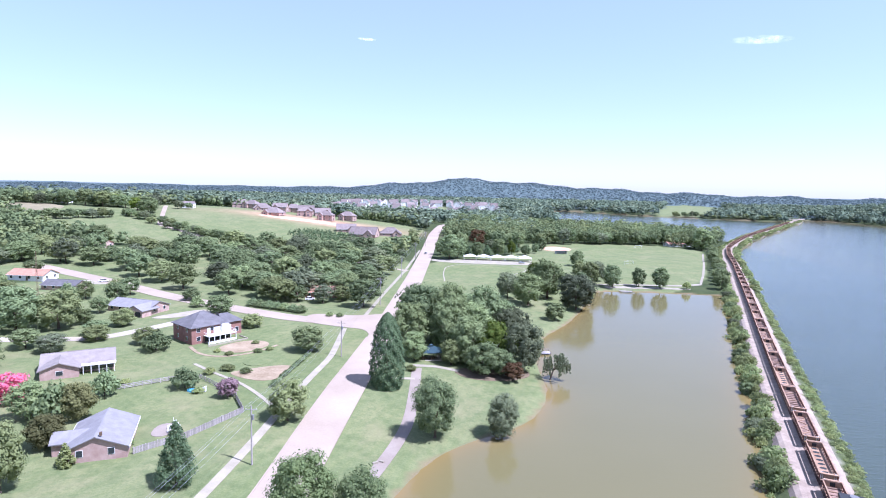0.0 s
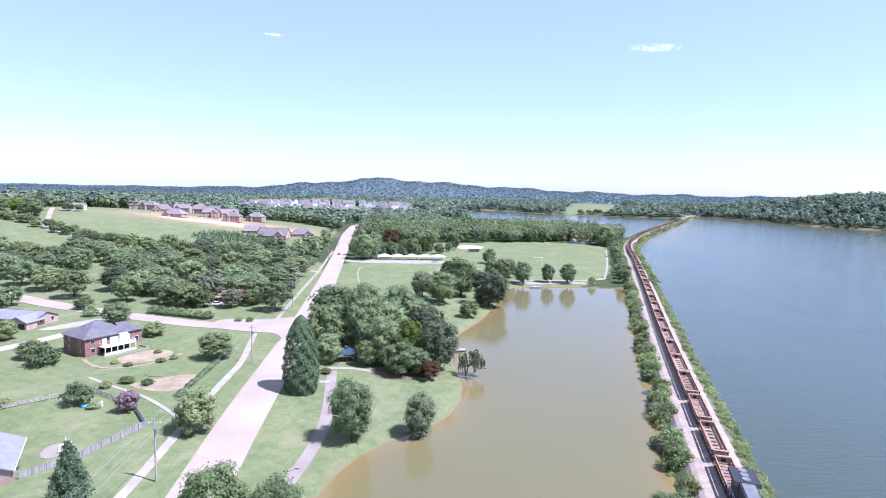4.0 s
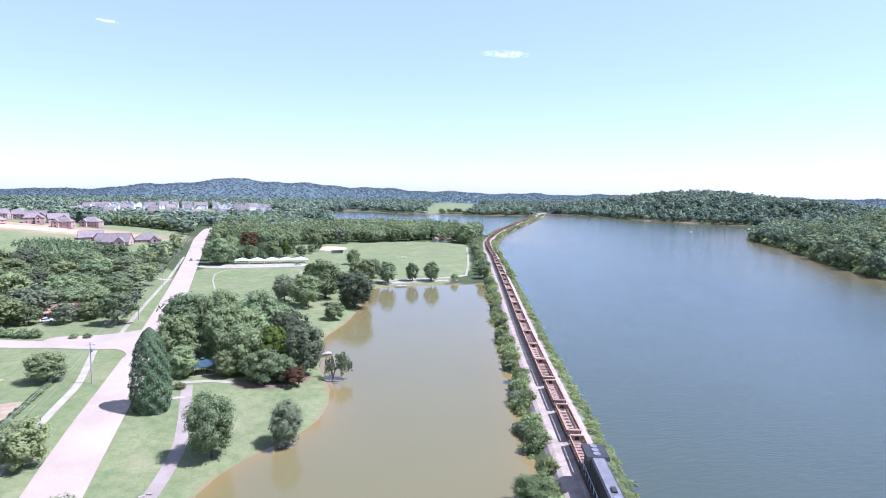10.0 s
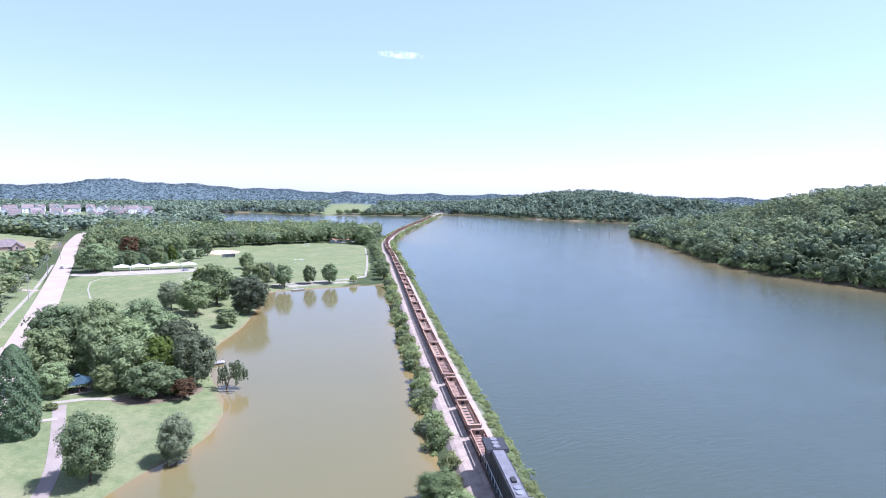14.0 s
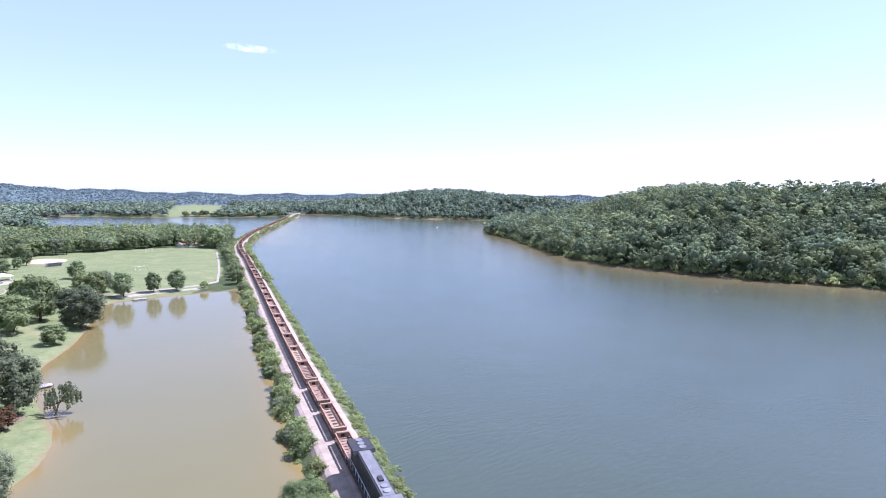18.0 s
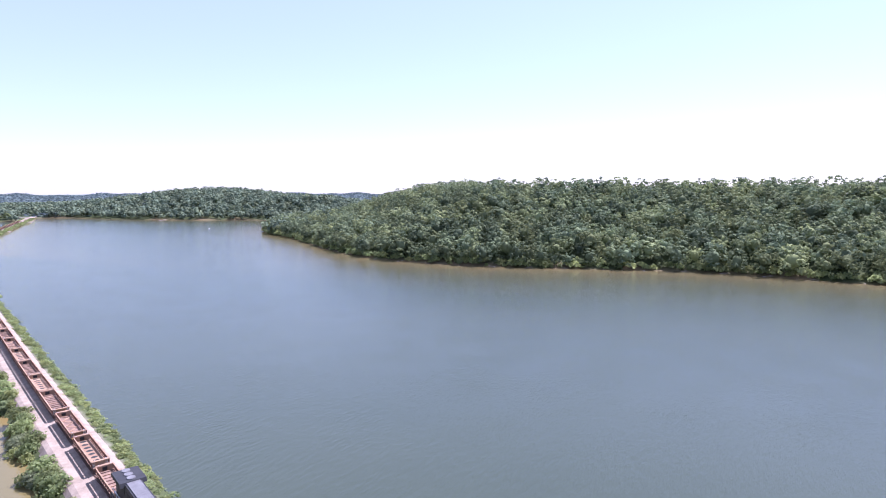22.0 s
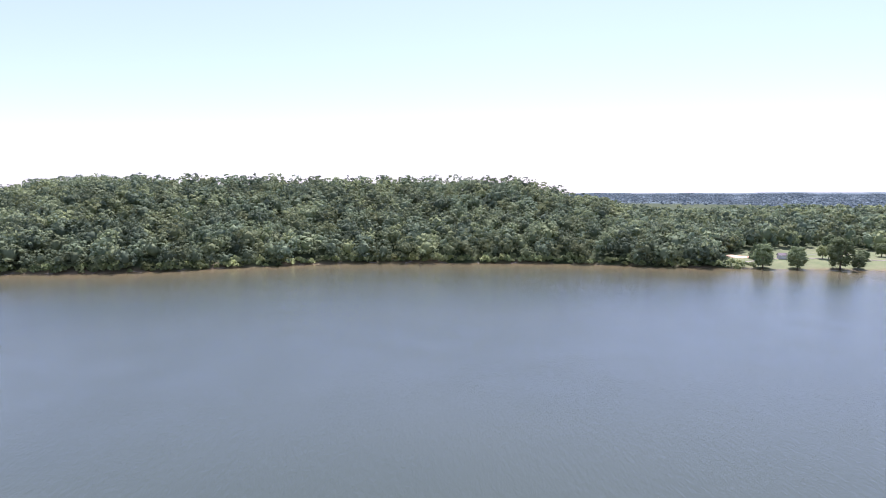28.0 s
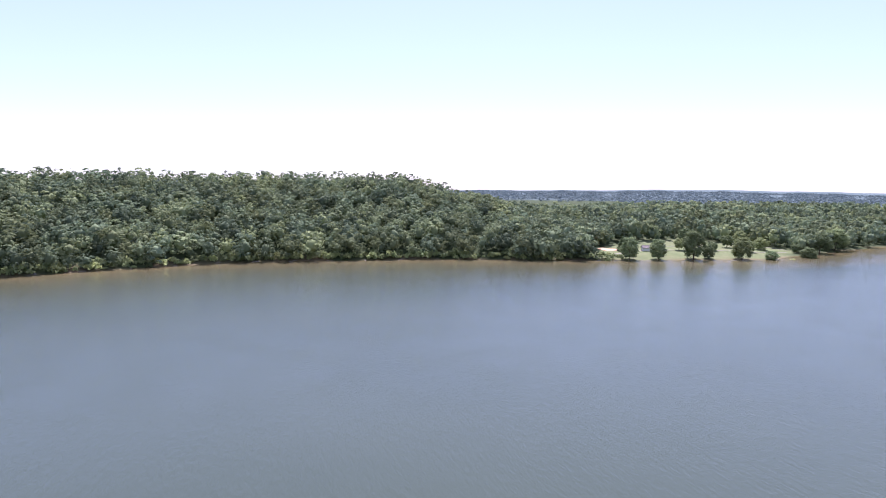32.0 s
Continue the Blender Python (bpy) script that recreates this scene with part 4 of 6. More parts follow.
def locomotive(label):
    """Six-axle road diesel, nose at x = 0, body running back along +x."""
    t = thing("locomotive", label, "locomotive", "locomotives at the head of the train")
    L = 22.0
    part("frame", Shape().box(L / 2, 0, 1.05, L - 0.5, 2.9, 0.4).box(0.25, 0, 0.35, 0.3, 3.0, 1.0).box(L - 0.25, 0, 0.35, 0.3, 3.0, 1.0), M["black"], t)
    part("fuel_tank", Shape().profile([(8.0, 0.35), (8.3, 0.2), (13.2, 0.2), (13.5, 0.35), (13.5, 1.05), (8.0, 1.05)], -1.35, 1.35), M["black"], t)
    nose = part("nose", Shape().profile([(0.9, 1.45), (0.9, 2.75), (1.25, 3.0), (2.9, 3.1), (2.9, 1.45)], -1.2, 1.2), M["black"], t)
    part("number_board", Shape().box(0.86, 0, 2.35, 0.06, 1.5, 0.3), M["white"], nose, "white nose panel")
    part("white_stripe", Shape().box(0.87, 0, 1.5, 0.05, 2.3, 0.22), M["white"], nose, "white stripe")
    cab = part("cab", Shape().profile([(2.9, 1.45), (2.75, 3.15), (3.1, 4.2), (3.4, 4.42), (5.3, 4.42), (5.3, 1.45)], -1.5, 1.5), M["black"], t)
    part("cab_roof", Shape().box(4.2, 0, 4.43, 2.2, 2.8, 0.12, 0, 0.94), M["roofgrey"], cab, "pale grey cab roof")
    for y in (-0.78, 0.78):
        w = Shape()
        w.add([(2.735, y - 0.55, 3.3), (2.735, y + 0.55, 3.3), (2.97, y + 0.55, 4.02), (2.97, y - 0.55, 4.02), (2.8, y - 0.55, 3.3), (2.8, y + 0.55, 3.3), (3.03, y + 0.55, 4.02), (3.03, y - 0.55, 4.02)],
              [(3, 2, 1, 0), (4, 5, 6, 7), (0, 1, 5, 4), (1, 2, 6, 5), (2, 3, 7, 6), (3, 0, 4, 7)])
        part("windscreen", w, M["glass"], cab)
    part("visor", Shape().box(2.92, 0, 4.08, 0.34, 2.7, 0.1), M["white"], cab, "white sun visor")
    for y in (-1.52, 1.52):
        part("side_window", Shape().box(4.1, y, 3.1, 1.5, 0.05, 0.8), M["glass"], cab)
    for z in (3.95, 4.2):
        part("headlight", Shape().rod((2.82, 0, z), (3.2, 0, z), 0.13, 0.13, 10), M["white"], cab)
    hood = part("hood", Shape().profile([(5.3, 1.45), (5.3, 4.1), (5.6, 4.3), (17.2, 4.3), (17.2, 1.45)], -0.95, 0.95), M["black"], t)
    part("hood_roof", Shape().box(11.3, 0, 4.31, 11.6, 1.5, 0.1), M["roofgrey"], hood, "sooty grey hood roof")
    for i in range(14):
        for y in (-0.97, 0.97):
            part("hood_door", Shape().box(5.9 + i * 0.8, y, 1.7, 0.68, 0.05, 1.9), M["black"], hood)
    part("exhaust_stack", Shape().box(9.2, 0, 4.4, 1.1, 0.6, 0.22), M["rubber"], hood)
    for x in (6.4, 7.5):
        part("roof_fan", Shape().rod((x, 0, 4.4), (x, 0, 4.55), 0.5, 0.46, 14), M["steel"], hood)
    rad = part("radiator", Shape().profile([(17.2, 1.45), (17.2, 3.6), (17.25, 4.35), (20.6, 4.35), (20.9, 4.1), (20.9, 1.45)], -1.0, 1.0), M["black"], t)
    part("radiator_wing", Shape().profile([(16.9, 4.0), (17.1, 4.5), (20.7, 4.5), (20.9, 4.0)], -1.52, 1.52), M["black"], rad)
    for x in (17.9, 19.0, 20.1):
        part("roof_fan", Shape().rod((x, 0, 4.5), (x, 0, 4.6), 0.52, 0.5, 14), M["roofgrey"], rad)
    for y in (-1.42, 1.42):
        rail = Shape()
        for i in range(11):
            x = 5.6 + i * 1.52
            rail.rod((x, y, 1.45), (x, y, 2.45), 0.03, 0.03, 5)
        rail.rod((5.6, y, 2.45), (20.8, y, 2.45), 0.035, 0.035, 5)
        part("handrail", rail, M["white"], t, "white handrail")
    for y in (-1.2, 1.2):
        part("step_ladder", Shape().box(0.5, y, 0.4, 0.35, 0.5, 0.06).box(0.5, y, 0.75, 0.35, 0.5, 0.06).box(0.5, y, 1.1, 0.35, 0.5, 0.06), M["white"], t)
    part("snowplough", Shape().profile([(-0.35, 0.12), (0.2, 0.95), (0.25, 0.12)], -1.35, 1.35), M["rubber"], t)
    part("coupler", Shape().box(-0.35, 0, 0.7, 0.9, 0.3, 0.3), M["steel"], t)
    bogie(t, 4.0, 3, 1.75)
    bogie(t, 17.8, 3, 1.75)
    return t


def gondola(seed, full=True):
    """Open rust-brown wagon: ribbed see-through sides, timber floor, end platforms. Runs along +x from its front end."""
    rng = random.Random(seed)
    label = ("rust-brown open railway wagon with ribbed sides and timber floor", "rust-brown railway wagon with dark ovals for holes in its pale deck", "rust-brown open railway wagon with a diagonal truss floor")[seed % 3]
    t = thing("open_wagon", label, "railway wagon", "wagons of the train")
    L = 16.6
    part("underframe", Shape().box(L / 2, 0, 0.85, L - 0.6, 0.7, 0.3).box(L / 2, 0, 1.0, L - 1.2, 2.7, 0.14), M["rust"], t)
    floor = part("floor", Shape().box(L / 2, 0, 1.14, L - 2.0, 2.5, 0.06), M["sleeper"] if seed % 3 != 1 else M["rust_pale"], t, "dark brown floor" if seed % 3 != 1 else "pale rust deck")
    joined = Shape()
    for i in range(11 if seed % 3 == 0 else 8):
        x = 1.7 + i * (1.32 if seed % 3 == 0 else 1.85)
        if seed % 3 == 0:
            s, nm, mt = Shape().box(x, rng.uniform(-0.1, 0.1), 1.2, 0.3, 2.4, 0.16, rng.uniform(-0.08, 0.08)), "plank", M["rust_pale"] if i % 4 == 1 else M["sleeper"]
        elif seed % 3 == 1:
            # Black discs laid on the deck stand in for shaded holes.
            s, nm, mt = Shape().prism([(x + 0.2 + 0.5 * math.cos(q), 0.62 * math.sin(q)) for q in np.linspace(0, 5.9, 12)], 1.19, 1.215), "oval_hole", M["rubber"]
        else:
            s, nm, mt = Shape().box(x + 0.3, 0, 1.2, 2.7, 0.16, 0.14, 0.75 if i % 2 else -0.75), "brace", M["rust_pale"]
        if full:
            part(nm, s, mt, floor)
        else:
            joined.add(s.v, s.f)
    if not full:
        part("planks", joined, M["rust_pale"] if seed % 3 == 2 else M["sleeper"] if seed % 3 == 0 else M["rubber"], floor)
    for y in (-1.42, 1.42):
        bars = Shape().box(L / 2, y, 1.1, L - 1.4, 0.12, 0.16).box(L / 2, y, 2.2, L - 1.4, 0.2, 0.18)
        side = part("side", bars, M["rust_pale"], t, "pale rust side rails")
        sheet = Shape().box(L / 2, y, 1.74, L - 1.4, 0.05, 0.46)
        for i in range(14):
            x = 0.95 + i * (L - 1.9) / 13
            if full:
                part("stake", Shape().box(x, y, 1.1, 0.2, 0.2, 1.14), M["rust"], side)
            else:
                sheet.box(x, y, 1.1, 0.2, 0.2, 1.14)
        part("side_sheet", sheet, M["rust"], side)
    for x, sgn in ((1.0, 1), (L - 1.0, -1)):
        end = part("end_wall", Shape().box(x, 0, 1.1, 0.14, 2.8, 1.3).box(x - sgn * 0.35, 0, 2.35, 0.55, 2.7, 0.1), M["rust_pale"], t, "pale rust end wall with walkway")
        part("brake_platform", Shape().box(x - sgn * 0.55, 0, 1.1, 0.5, 2.6, 0.1), M["yellow"] if seed % 3 == 2 else M["rust_pale"], end)
        part("hatch", Shape().box(x + sgn * 0.09, 0, 1.35, 0.06, 0.8, 0.8), M["rubber"], end)
        if full:
            for y in (-1.2, 1.2):
                part("ladder", Shape().box(x - sgn * 0.12, y, 1.1, 0.05, 0.06, 1.5).box(x - sgn * 0.12, y - 0.3 * (1 if y > 0 else -1), 1.1, 0.05, 0.06, 1.5).box(x - sgn * 0.12, y * 0.88, 1.6, 0.05, 0.34, 0.05).box(x - sgn * 0.12, y * 0.88, 2.1, 0.05, 0.34, 0.05).box(x - sgn * 0.12, y * 0.88, 2.5, 0.05, 0.34, 0.05), M["white"], end)
    part("coupler", Shape().box(-0.1, 0, 0.75, 1.2, 0.25, 0.25), M["rubber"], t)
    part("coupler", Shape().box(L + 0.1, 0, 0.75, 1.2, 0.25, 0.25), M["rubber"], t)
    bogie(t, 2.4, 2, 1.7, 0.42)
    bogie(t, L - 2.4, 2, 1.7, 0.42)
    return t


lead = locomotive("black diesel locomotive with white stripes and grey roof")
lead.matrix_basis = on_rail(S_FRONT, ENGINE)
second = copy_thing(lead, on_rail(S_FRONT + 28.7, ENGINE))
tagged(second, "black diesel locomotive coupled behind the lead engine")
S_WAGON, PITCH = S_FRONT + 58.2, 19.5
wagons = [gondola(k) for k in range(3)]
far_wagons = [gondola(k, False) for k in range(3)]
for k, w in enumerate(wagons):
    w.matrix_basis = on_rail(S_WAGON + k * PITCH, WAGON)
for k, w in enumerate(far_wagons):
    w.matrix_basis = on_rail(S_WAGON + (18 + k) * PITCH, WAGON)
for k in range(3, 60):
    if k not in (18, 19, 20):
        copy_thing((wagons if k < 18 else far_wagons)[(k * 7 + k // 5) % 3], on_rail(S_WAGON + k * PITCH, WAGON))

# ---- trees of the park and the gardens ----
oak = tree_kind("oak_tree", "broad dark green oak tree standing on mown grass", M["leaf_dark"], "round", 5200, 0.35, 18, 16, 0.05, 60, 101, 0.4)
oak_b = tree_kind("oak_tree", "leafy green shade tree on grass", M["leaf"], "round", 3800, 0.35, 16, 13, 0.06, 50, 102, 0.35)
dark_oak = tree_kind("shade_tree", "dense dark green shade tree on grass", M["leaf_dark"], "round", 3600, 0.35, 16, 12, 0.05, 50, 103, 0.35)
maple = tree_kind("maple_tree", "round green maple tree on the lawn", M["leaf"], "round", 9000, 0.23, 15, 11, 0.05, 60, 104, 0.3)
ash = tree_kind("ash_tree", "small grey-green tree on the pond bank", M["leaf_olive"], "round", 6500, 0.2, 12, 8.5, 0.06, 55, 105, 0.25)
willow = tree_kind("willow_tree", "grey-green spreading tree beside the pond", M["leaf_olive"], "round", 3800, 0.34, 16, 14, 0.06, 54, 106, 0.3)
lime = tree_kind("yellow_green_tree", "yellow-green leafy tree in the grove", M["leaf_yellow"], "round", 2200, 0.4, 13, 11, 0.1, 34, 107, 0.3)
feathery = tree_kind("feathery_tree", "pale green feathery tree", M["leaf_pale"], "round", 13000, 0.2, 16, 11, 0.05, 60, 130, 0.3)
cypress = tree_kind("arborvitae", "tall dense dark green arborvitae beside the road", M["leaf_conifer"], "dome", 13000, 0.26, 21, 11, 0.0, 30, 108, 0.3)
cedar = tree_kind("cedar_tree", "ragged dark green cedar on the grass", M["leaf_conifer"], "cone", 6500, 0.22, 13, 8, 0.04, 75, 109, 0.25)
small_cedar = tree_kind("small_cedar", "small bright green cone-shaped conifer", M["leaf_shrub"], "cone", 900, 0.24, 5, 3.1, 0.0, 40, 110, 0.1)
magnolia = tree_kind("magnolia_tree", "bronze-green magnolia tree beside the house", M["leaf_bronze"], "round", 4200, 0.26, 9, 8.5, 0.06, 46, 111, 0.2)
myrtle = tree_kind("crape_myrtle", "pink-flowering crape myrtle in the garden", M["blossom_pink"], "round", 1500, 0.3, 8, 7, 0.1, 30, 112, 0.15)
mauve = tree_kind("mauve_shrub", "purple-brown flowering shrub by the fence", M["blossom_mauve"], "round", 1400, 0.28, 5.5, 6, 0.08, 28, 113, 0.12)
russet = tree_kind("russet_tree", "red-brown leafy tree on the grass", M["leaf_red"], "round", 1400, 0.5, 15, 12, 0.12, 34, 114, 0.3)
bush = tree_kind("shrub", "rounded green garden shrub on grass", M["leaf_shrub"], "shrub", 700, 0.26, 3, 4, 0.0, 22, 115, 0.1)
dark_bush = tree_kind("shrub", "dense dark green garden shrub", M["leaf_dark"], "shrub", 900, 0.28, 4, 5.5, 0.0, 26, 116, 0.1)
plain = [tree_kind("shade_tree", "green broadleaf tree among the houses", m, "round", 1500, 0.45, 14, 12, 0.15, 40, 120 + i, 0.3, 0.3)
         for i, m in enumerate((M["leaf"], M["leaf"], M["leaf_dark"], M["leaf"], M["leaf_olive"]))]

turning = random.Random(5)


def leaning_willow(x, y):
    """A slender willow whose forked stem leans out over the water, with hanging strands of leaves."""
    rng = np.random.default_rng(77)
    t = thing("willow_tree", "slender grey-green willow leaning over the muddy pond", "tree", "", (x, y, -0.3))
    stem = Shape().rod((0, 0, -0.6), (1.1, -0.2, 3.4), 0.28, 0.2).rod((1.1, -0.2, 3.4), (2.6, 0.3, 7.6), 0.2, 0.07)
    tips = [(2.6, 0.3, 7.6)]
    for a, r, z in ((0.4, 3.2, 7.4), (2.2, 2.2, 7.0), (3.6, 2.6, 6.2), (5.2, 3.0, 6.6), (6.0, 4.0, 5.8)):
        tip = (1.4 + r * math.cos(a), r * math.sin(a), z)
        stem.rod((1.1, -0.2, 3.4), tip, 0.12, 0.04, 5)
        tips.append(tip)
    part("trunk", stem, M["bark"], t)
    P = []
    for k in range(80):
        c = np.array(tips[k % len(tips)]) + rng.normal(size=3) * np.array([0.9, 0.9, 0.5])
        n = int(rng.integers(16, 34))
        P.append(c + np.column_stack([rng.normal(0, 0.14, n), rng.normal(0, 0.14, n), -np.linspace(0, rng.uniform(1.4, 3.6), n)]))
    P = np.concatenate(P)
    V, Q = leaf_cards(rng, P, rng.normal(size=P.shape) * np.array([1, 1, 0.5]), 0.32)
    part("crown", array_mesh("crown", V, Q, M["leaf_olive"]), None, t)
    return t

HOMES = np.array([(-60, 286), (-126, 244), (-148, 334), (-207, 297), (-179.5, 278.5), (-232, 398), (-103, 168), (-83, 205)], float)


def clear_of_homes(P, side=9.0, front=26.0):
    """True for points that stand neither on a house nor close in front of it."""
    ok = np.ones(len(P), bool)
    for h in HOMES:
        ok &= seg_dist(P, np.array([h, h * (1 - front / np.hypot(*h))])) > side
    return ok


spin = lambda: turning.uniform(0, 6.28)

# along the road and the pond bank
plant(feathery, -22.0, 91.0, 18.2, 12.0, spin(), "large green tree with feathery foliage beside the road")
plant(feathery, -12.4, 93.0, 16.0, 11.5, spin(), "green tree with feathery foliage beside the path")
plant(cypress, -15.2, 165.0, 21.7, 10.4, spin())
plant(maple, -0.9, 136.5, 16.2, 11.2, spin(), "round green maple on the lawn beside the walking path")
plant(ash, 15.6, 139.5, 12.8, 7.9, spin())
plant(cedar, -49.3, 106.5, 13.0, 7.0, spin())
plant(oak_b, -36.4, 137.5, 10.4, 10.5, spin(), "light green open tree beside the footpath")
plant(oak_b, -44.2, 193.5, 9.0, 12.0, spin(), "wide low green tree on the lawn")
plant(feathery, 58.0, 96.0, 8.0, 9.4, spin(), "bright green bushy tree on the railway dam")
plant(oak_b, 69.0, -110.5, 7.0, 6.5, spin(), "green tree on the lake bank", sink=0.4)

# the grove by the pavilion
for x, y, h, w, k in [(-8.5, 217, 21.5, 19, oak), (-8.5, 189.5, 11, 9, dark_oak), (3.5, 189, 9, 8, oak_b), (3, 214, 23.5, 18, oak), (16, 224, 22, 18, oak), (-11.5, 199, 19, 14, dark_oak), (2.5, 203, 20, 15, oak_b), (9.5, 192, 17, 14, oak_b),
                      (19, 191, 16.5, 14, lime), (26.5, 188, 18, 13, willow), (13.5, 182, 11, 12.5, oak_b), (26, 210, 18.5, 16, willow), (-4, 243, 16, 15, oak), (9, 240, 16, 15, dark_oak), (22.5, 178.5, 6.5, 8, russet),
                      (-9, 233, 18, 15, oak_b), (31, 199, 14, 10, willow), (12, 210, 19, 15, dark_oak), (24, 228, 16, 14, oak), (20, 183, 9, 9, oak_b)]:
    plant(k, x, y, h, w, spin(), "", "grove by the pond")
# second group at the bend of the shore
for x, y, h, w, k in [(43, 291, 18, 16, dark_oak), (56, 312, 23, 20, dark_oak), (67, 291, 20, 20, willow), (51.5, 265, 8, 10, oak_b), (54, 338, 16, 14, lime), (73, 306, 15, 15, oak_b), (34, 303, 15, 13, willow), (62, 328, 17, 15, dark_oak), (76, 326, 14, 13, oak_b)]:
    plant(k, x, y, h, w, spin(), "", "trees at the bend of the pond")
# north bank
for x, y, h, w, k in [(103.5, 357, 15.5, 12, dark_oak), (121, 361, 13, 8.8, dark_oak), (133, 358, 14.5, 11.2, dark_oak), (92, 364, 15, 12, oak_b), (99, 374, 14, 10, willow), (86, 370, 14, 10.5, oak_b), (149, 357, 5.5, 5.2, bush)]:
    plant(k, x, y, h, w, spin(), "dark green tree on the pond's north bank" if k is dark_oak else "", "trees on the north bank")
leaning_willow(35.0, 184.5)
# by the picnic shelters and road
for x, y, h, w, k in [(4.8, 441, 21, 18, dark_oak), (11, 448, 17.5, 15, dark_oak), (27, 464, 13, 9.5, dark_oak), (44, 470, 15.5, 12, dark_oak), (56, 482, 12.5, 8, lime), (68, 486, 9.5, 10, dark_oak), (87, 520, 13, 8.5, dark_oak),
                      (30, 520, 18, 16, russet), (15, 500, 16, 14, plain[0]), (20, 478, 7, 6, cedar), (36, 480, 8, 6, cedar), (50, 492, 8, 6.5, cedar), (62, 505, 7, 6, cedar), (8, 470, 11, 10, plain[3]), (-2, 462, 12, 10, plain[1]), (78, 500, 9, 7, oak_b), (40, 505, 10, 9, plain[4]), (50, 530, 16, 15, plain[1]), (70, 545, 15, 14, plain[2]), (98, 430, 12, 12, oak_b)]:
    plant(k, x, y, h, w, spin(), "", "trees by the picnic shelters")
# belt behind the sports field
for i in range(22):
    x = 95 + i * 8.0
    plant(plain[(i * 3) % 5], x, 585 + (x - 95) * 0.32 + turning.uniform(-9, 9), turning.uniform(12, 18), turning.uniform(12, 16), spin(), "green tree in the belt behind the sports field", "belt behind the sports field")
plant(dark_oak, 252, 575, 24, 20, spin(), "tall dark tree at the corner of the sports field")
# row on the far shore of the basin
for i in range(22):
    x = 505 + i * 9.0 + turning.uniform(-3, 3)
    plant(plain[i % 5], x, 1296 - (x - 505) * 0.36 + turning.uniform(2, 14), turning.uniform(7, 14), turning.uniform(11, 18), spin(), "green tree on the far shore of the lake arm", "trees on the far shore")
# along the left foot of the dam beyond the pond
for i in range(16):
    s = float(np.interp(352, RAIL[:, 1], RS)) + i * 14
    x, y, h = rail_at(s)
    d = 12.5 + turning.uniform(-2, 3)
    plant(plain[i % 5], x - d * math.sin(h), y + d * math.cos(h), turning.uniform(6, 11), turning.uniform(8, 11), spin(), "green tree at the foot of the railway dam", "trees along the dam")

# gardens
for x, y, h, w, k in [(-89.3, 132.5, 9.5, 9.6, dark_bush), (-96, 133, 9.8, 9.2, dark_oak), (-84.5, 133.5, 9.2, 8.6, magnolia), (-82.7, 119.5, 7.2, 8.8, magnolia), (-106, 141, 8.5, 9.5, myrtle), (-86.5, 148, 7.2, 7.4, dark_bush),
                      (-73.4, 111.5, 5.1, 3.2, small_cedar), (-69, 155.5, 6.0, 7.6, dark_bush), (-55.2, 149.5, 5.5, 6, mauve), (-93, 189, 6.8, 10, dark_bush), (-100, 196, 6, 9, oak_b), (-79, 101.5, 14, 9.5, oak_b), (-124, 184, 6.4, 10, willow)]:
    plant(k, x, y, h, w, spin(), "", "garden trees")
for x, y, h, w, k in [(-118, 198, 5.5, 10, oak_b), (-151, 206, 17, 19, oak), (-139, 211, 15, 17, oak_b), (-205, 266, 9, 14, oak_b), (-92, 241, 9, 12, dark_oak), (-72.3, 222, 5.3, 9, oak_b), (-119.5, 218, 7, 9.5, oak_b), (-134.6, 219, 6.5, 7, dark_oak),
                      (-114, 266, 6, 9, oak_b), (-158.6, 260, 8.5, 8, oak_b), (-169, 264, 6.4, 9, dark_bush), (-240, 413, 13, 18, oak), (-243, 339, 12.5, 19, oak), (-106, 253, 5, 6, dark_bush), (-170, 232, 10, 12, plain[1]), (-163, 215, 12, 14, plain[0]), (-175, 190, 12, 13, plain[3])]:
    plant(k, x, y, h, w, spin(), "", "garden trees")
for i in range(7):
    plant(dark_bush, -84 + i * 4.0, 259 - i * 1.75, 3.6, 5.6, spin(), "clipped green hedge shrub beside the street", "street hedge")
for x, y, h, w in [(-86, 157, 1.8, 3.0), (-66, 121, 2.0, 2.2), (-69, 119.3, 1.6, 2.6), (-72, 118, 1.3, 2.4), (-47, 244, 2.2, 3.4), (-42.5, 243.5, 2.2, 3.2), (-64, 152, 1.8, 3.2), (-67, 167, 2.4, 3.4), (-63, 171, 2.2, 4.4), (-57, 169, 2.0, 3.6),
                   (-60, 190, 1.6, 3.0), (-57, 193, 1.5, 2.6), (-68, 186, 1.6, 2.8), (-64, 200, 1.4, 2.6), (-73, 189, 1.4, 2.4), (-9, 179, 2.2, 3.4)]:
    plant(bush, x, y, h, w, spin(), "", "garden shrubs")
# dark shade trees between the streets
band = np.array([(-250, 318), (-150, 296), (-84, 268), (-34, 252), (-31, 420), (-45, 445), (-120, 432), (-165, 415), (-260, 372)], float)
P = jittered(-262, -25, 245, 450, 16.5, 12)
side = np.array([(-24, 228), (-45.5, 234.5), (-62, 239), (-93, 254), (-130, 274), (-168, 299), (-230, 331)], float)
keep = inside(P, band) & (np.hypot(P[:, 0] + 205, P[:, 1] - 395) > 26) & (seg_dist(P, side) > 13) & (seg_dist(P, np.array(ROAD)) > 12) & clear_of_homes(P)
for i, (x, y) in enumerate(P[keep]):
    plant(plain[i % 5], x, y, turning.uniform(10, 16), turning.uniform(14, 20), spin(), "", "shade trees between the streets")
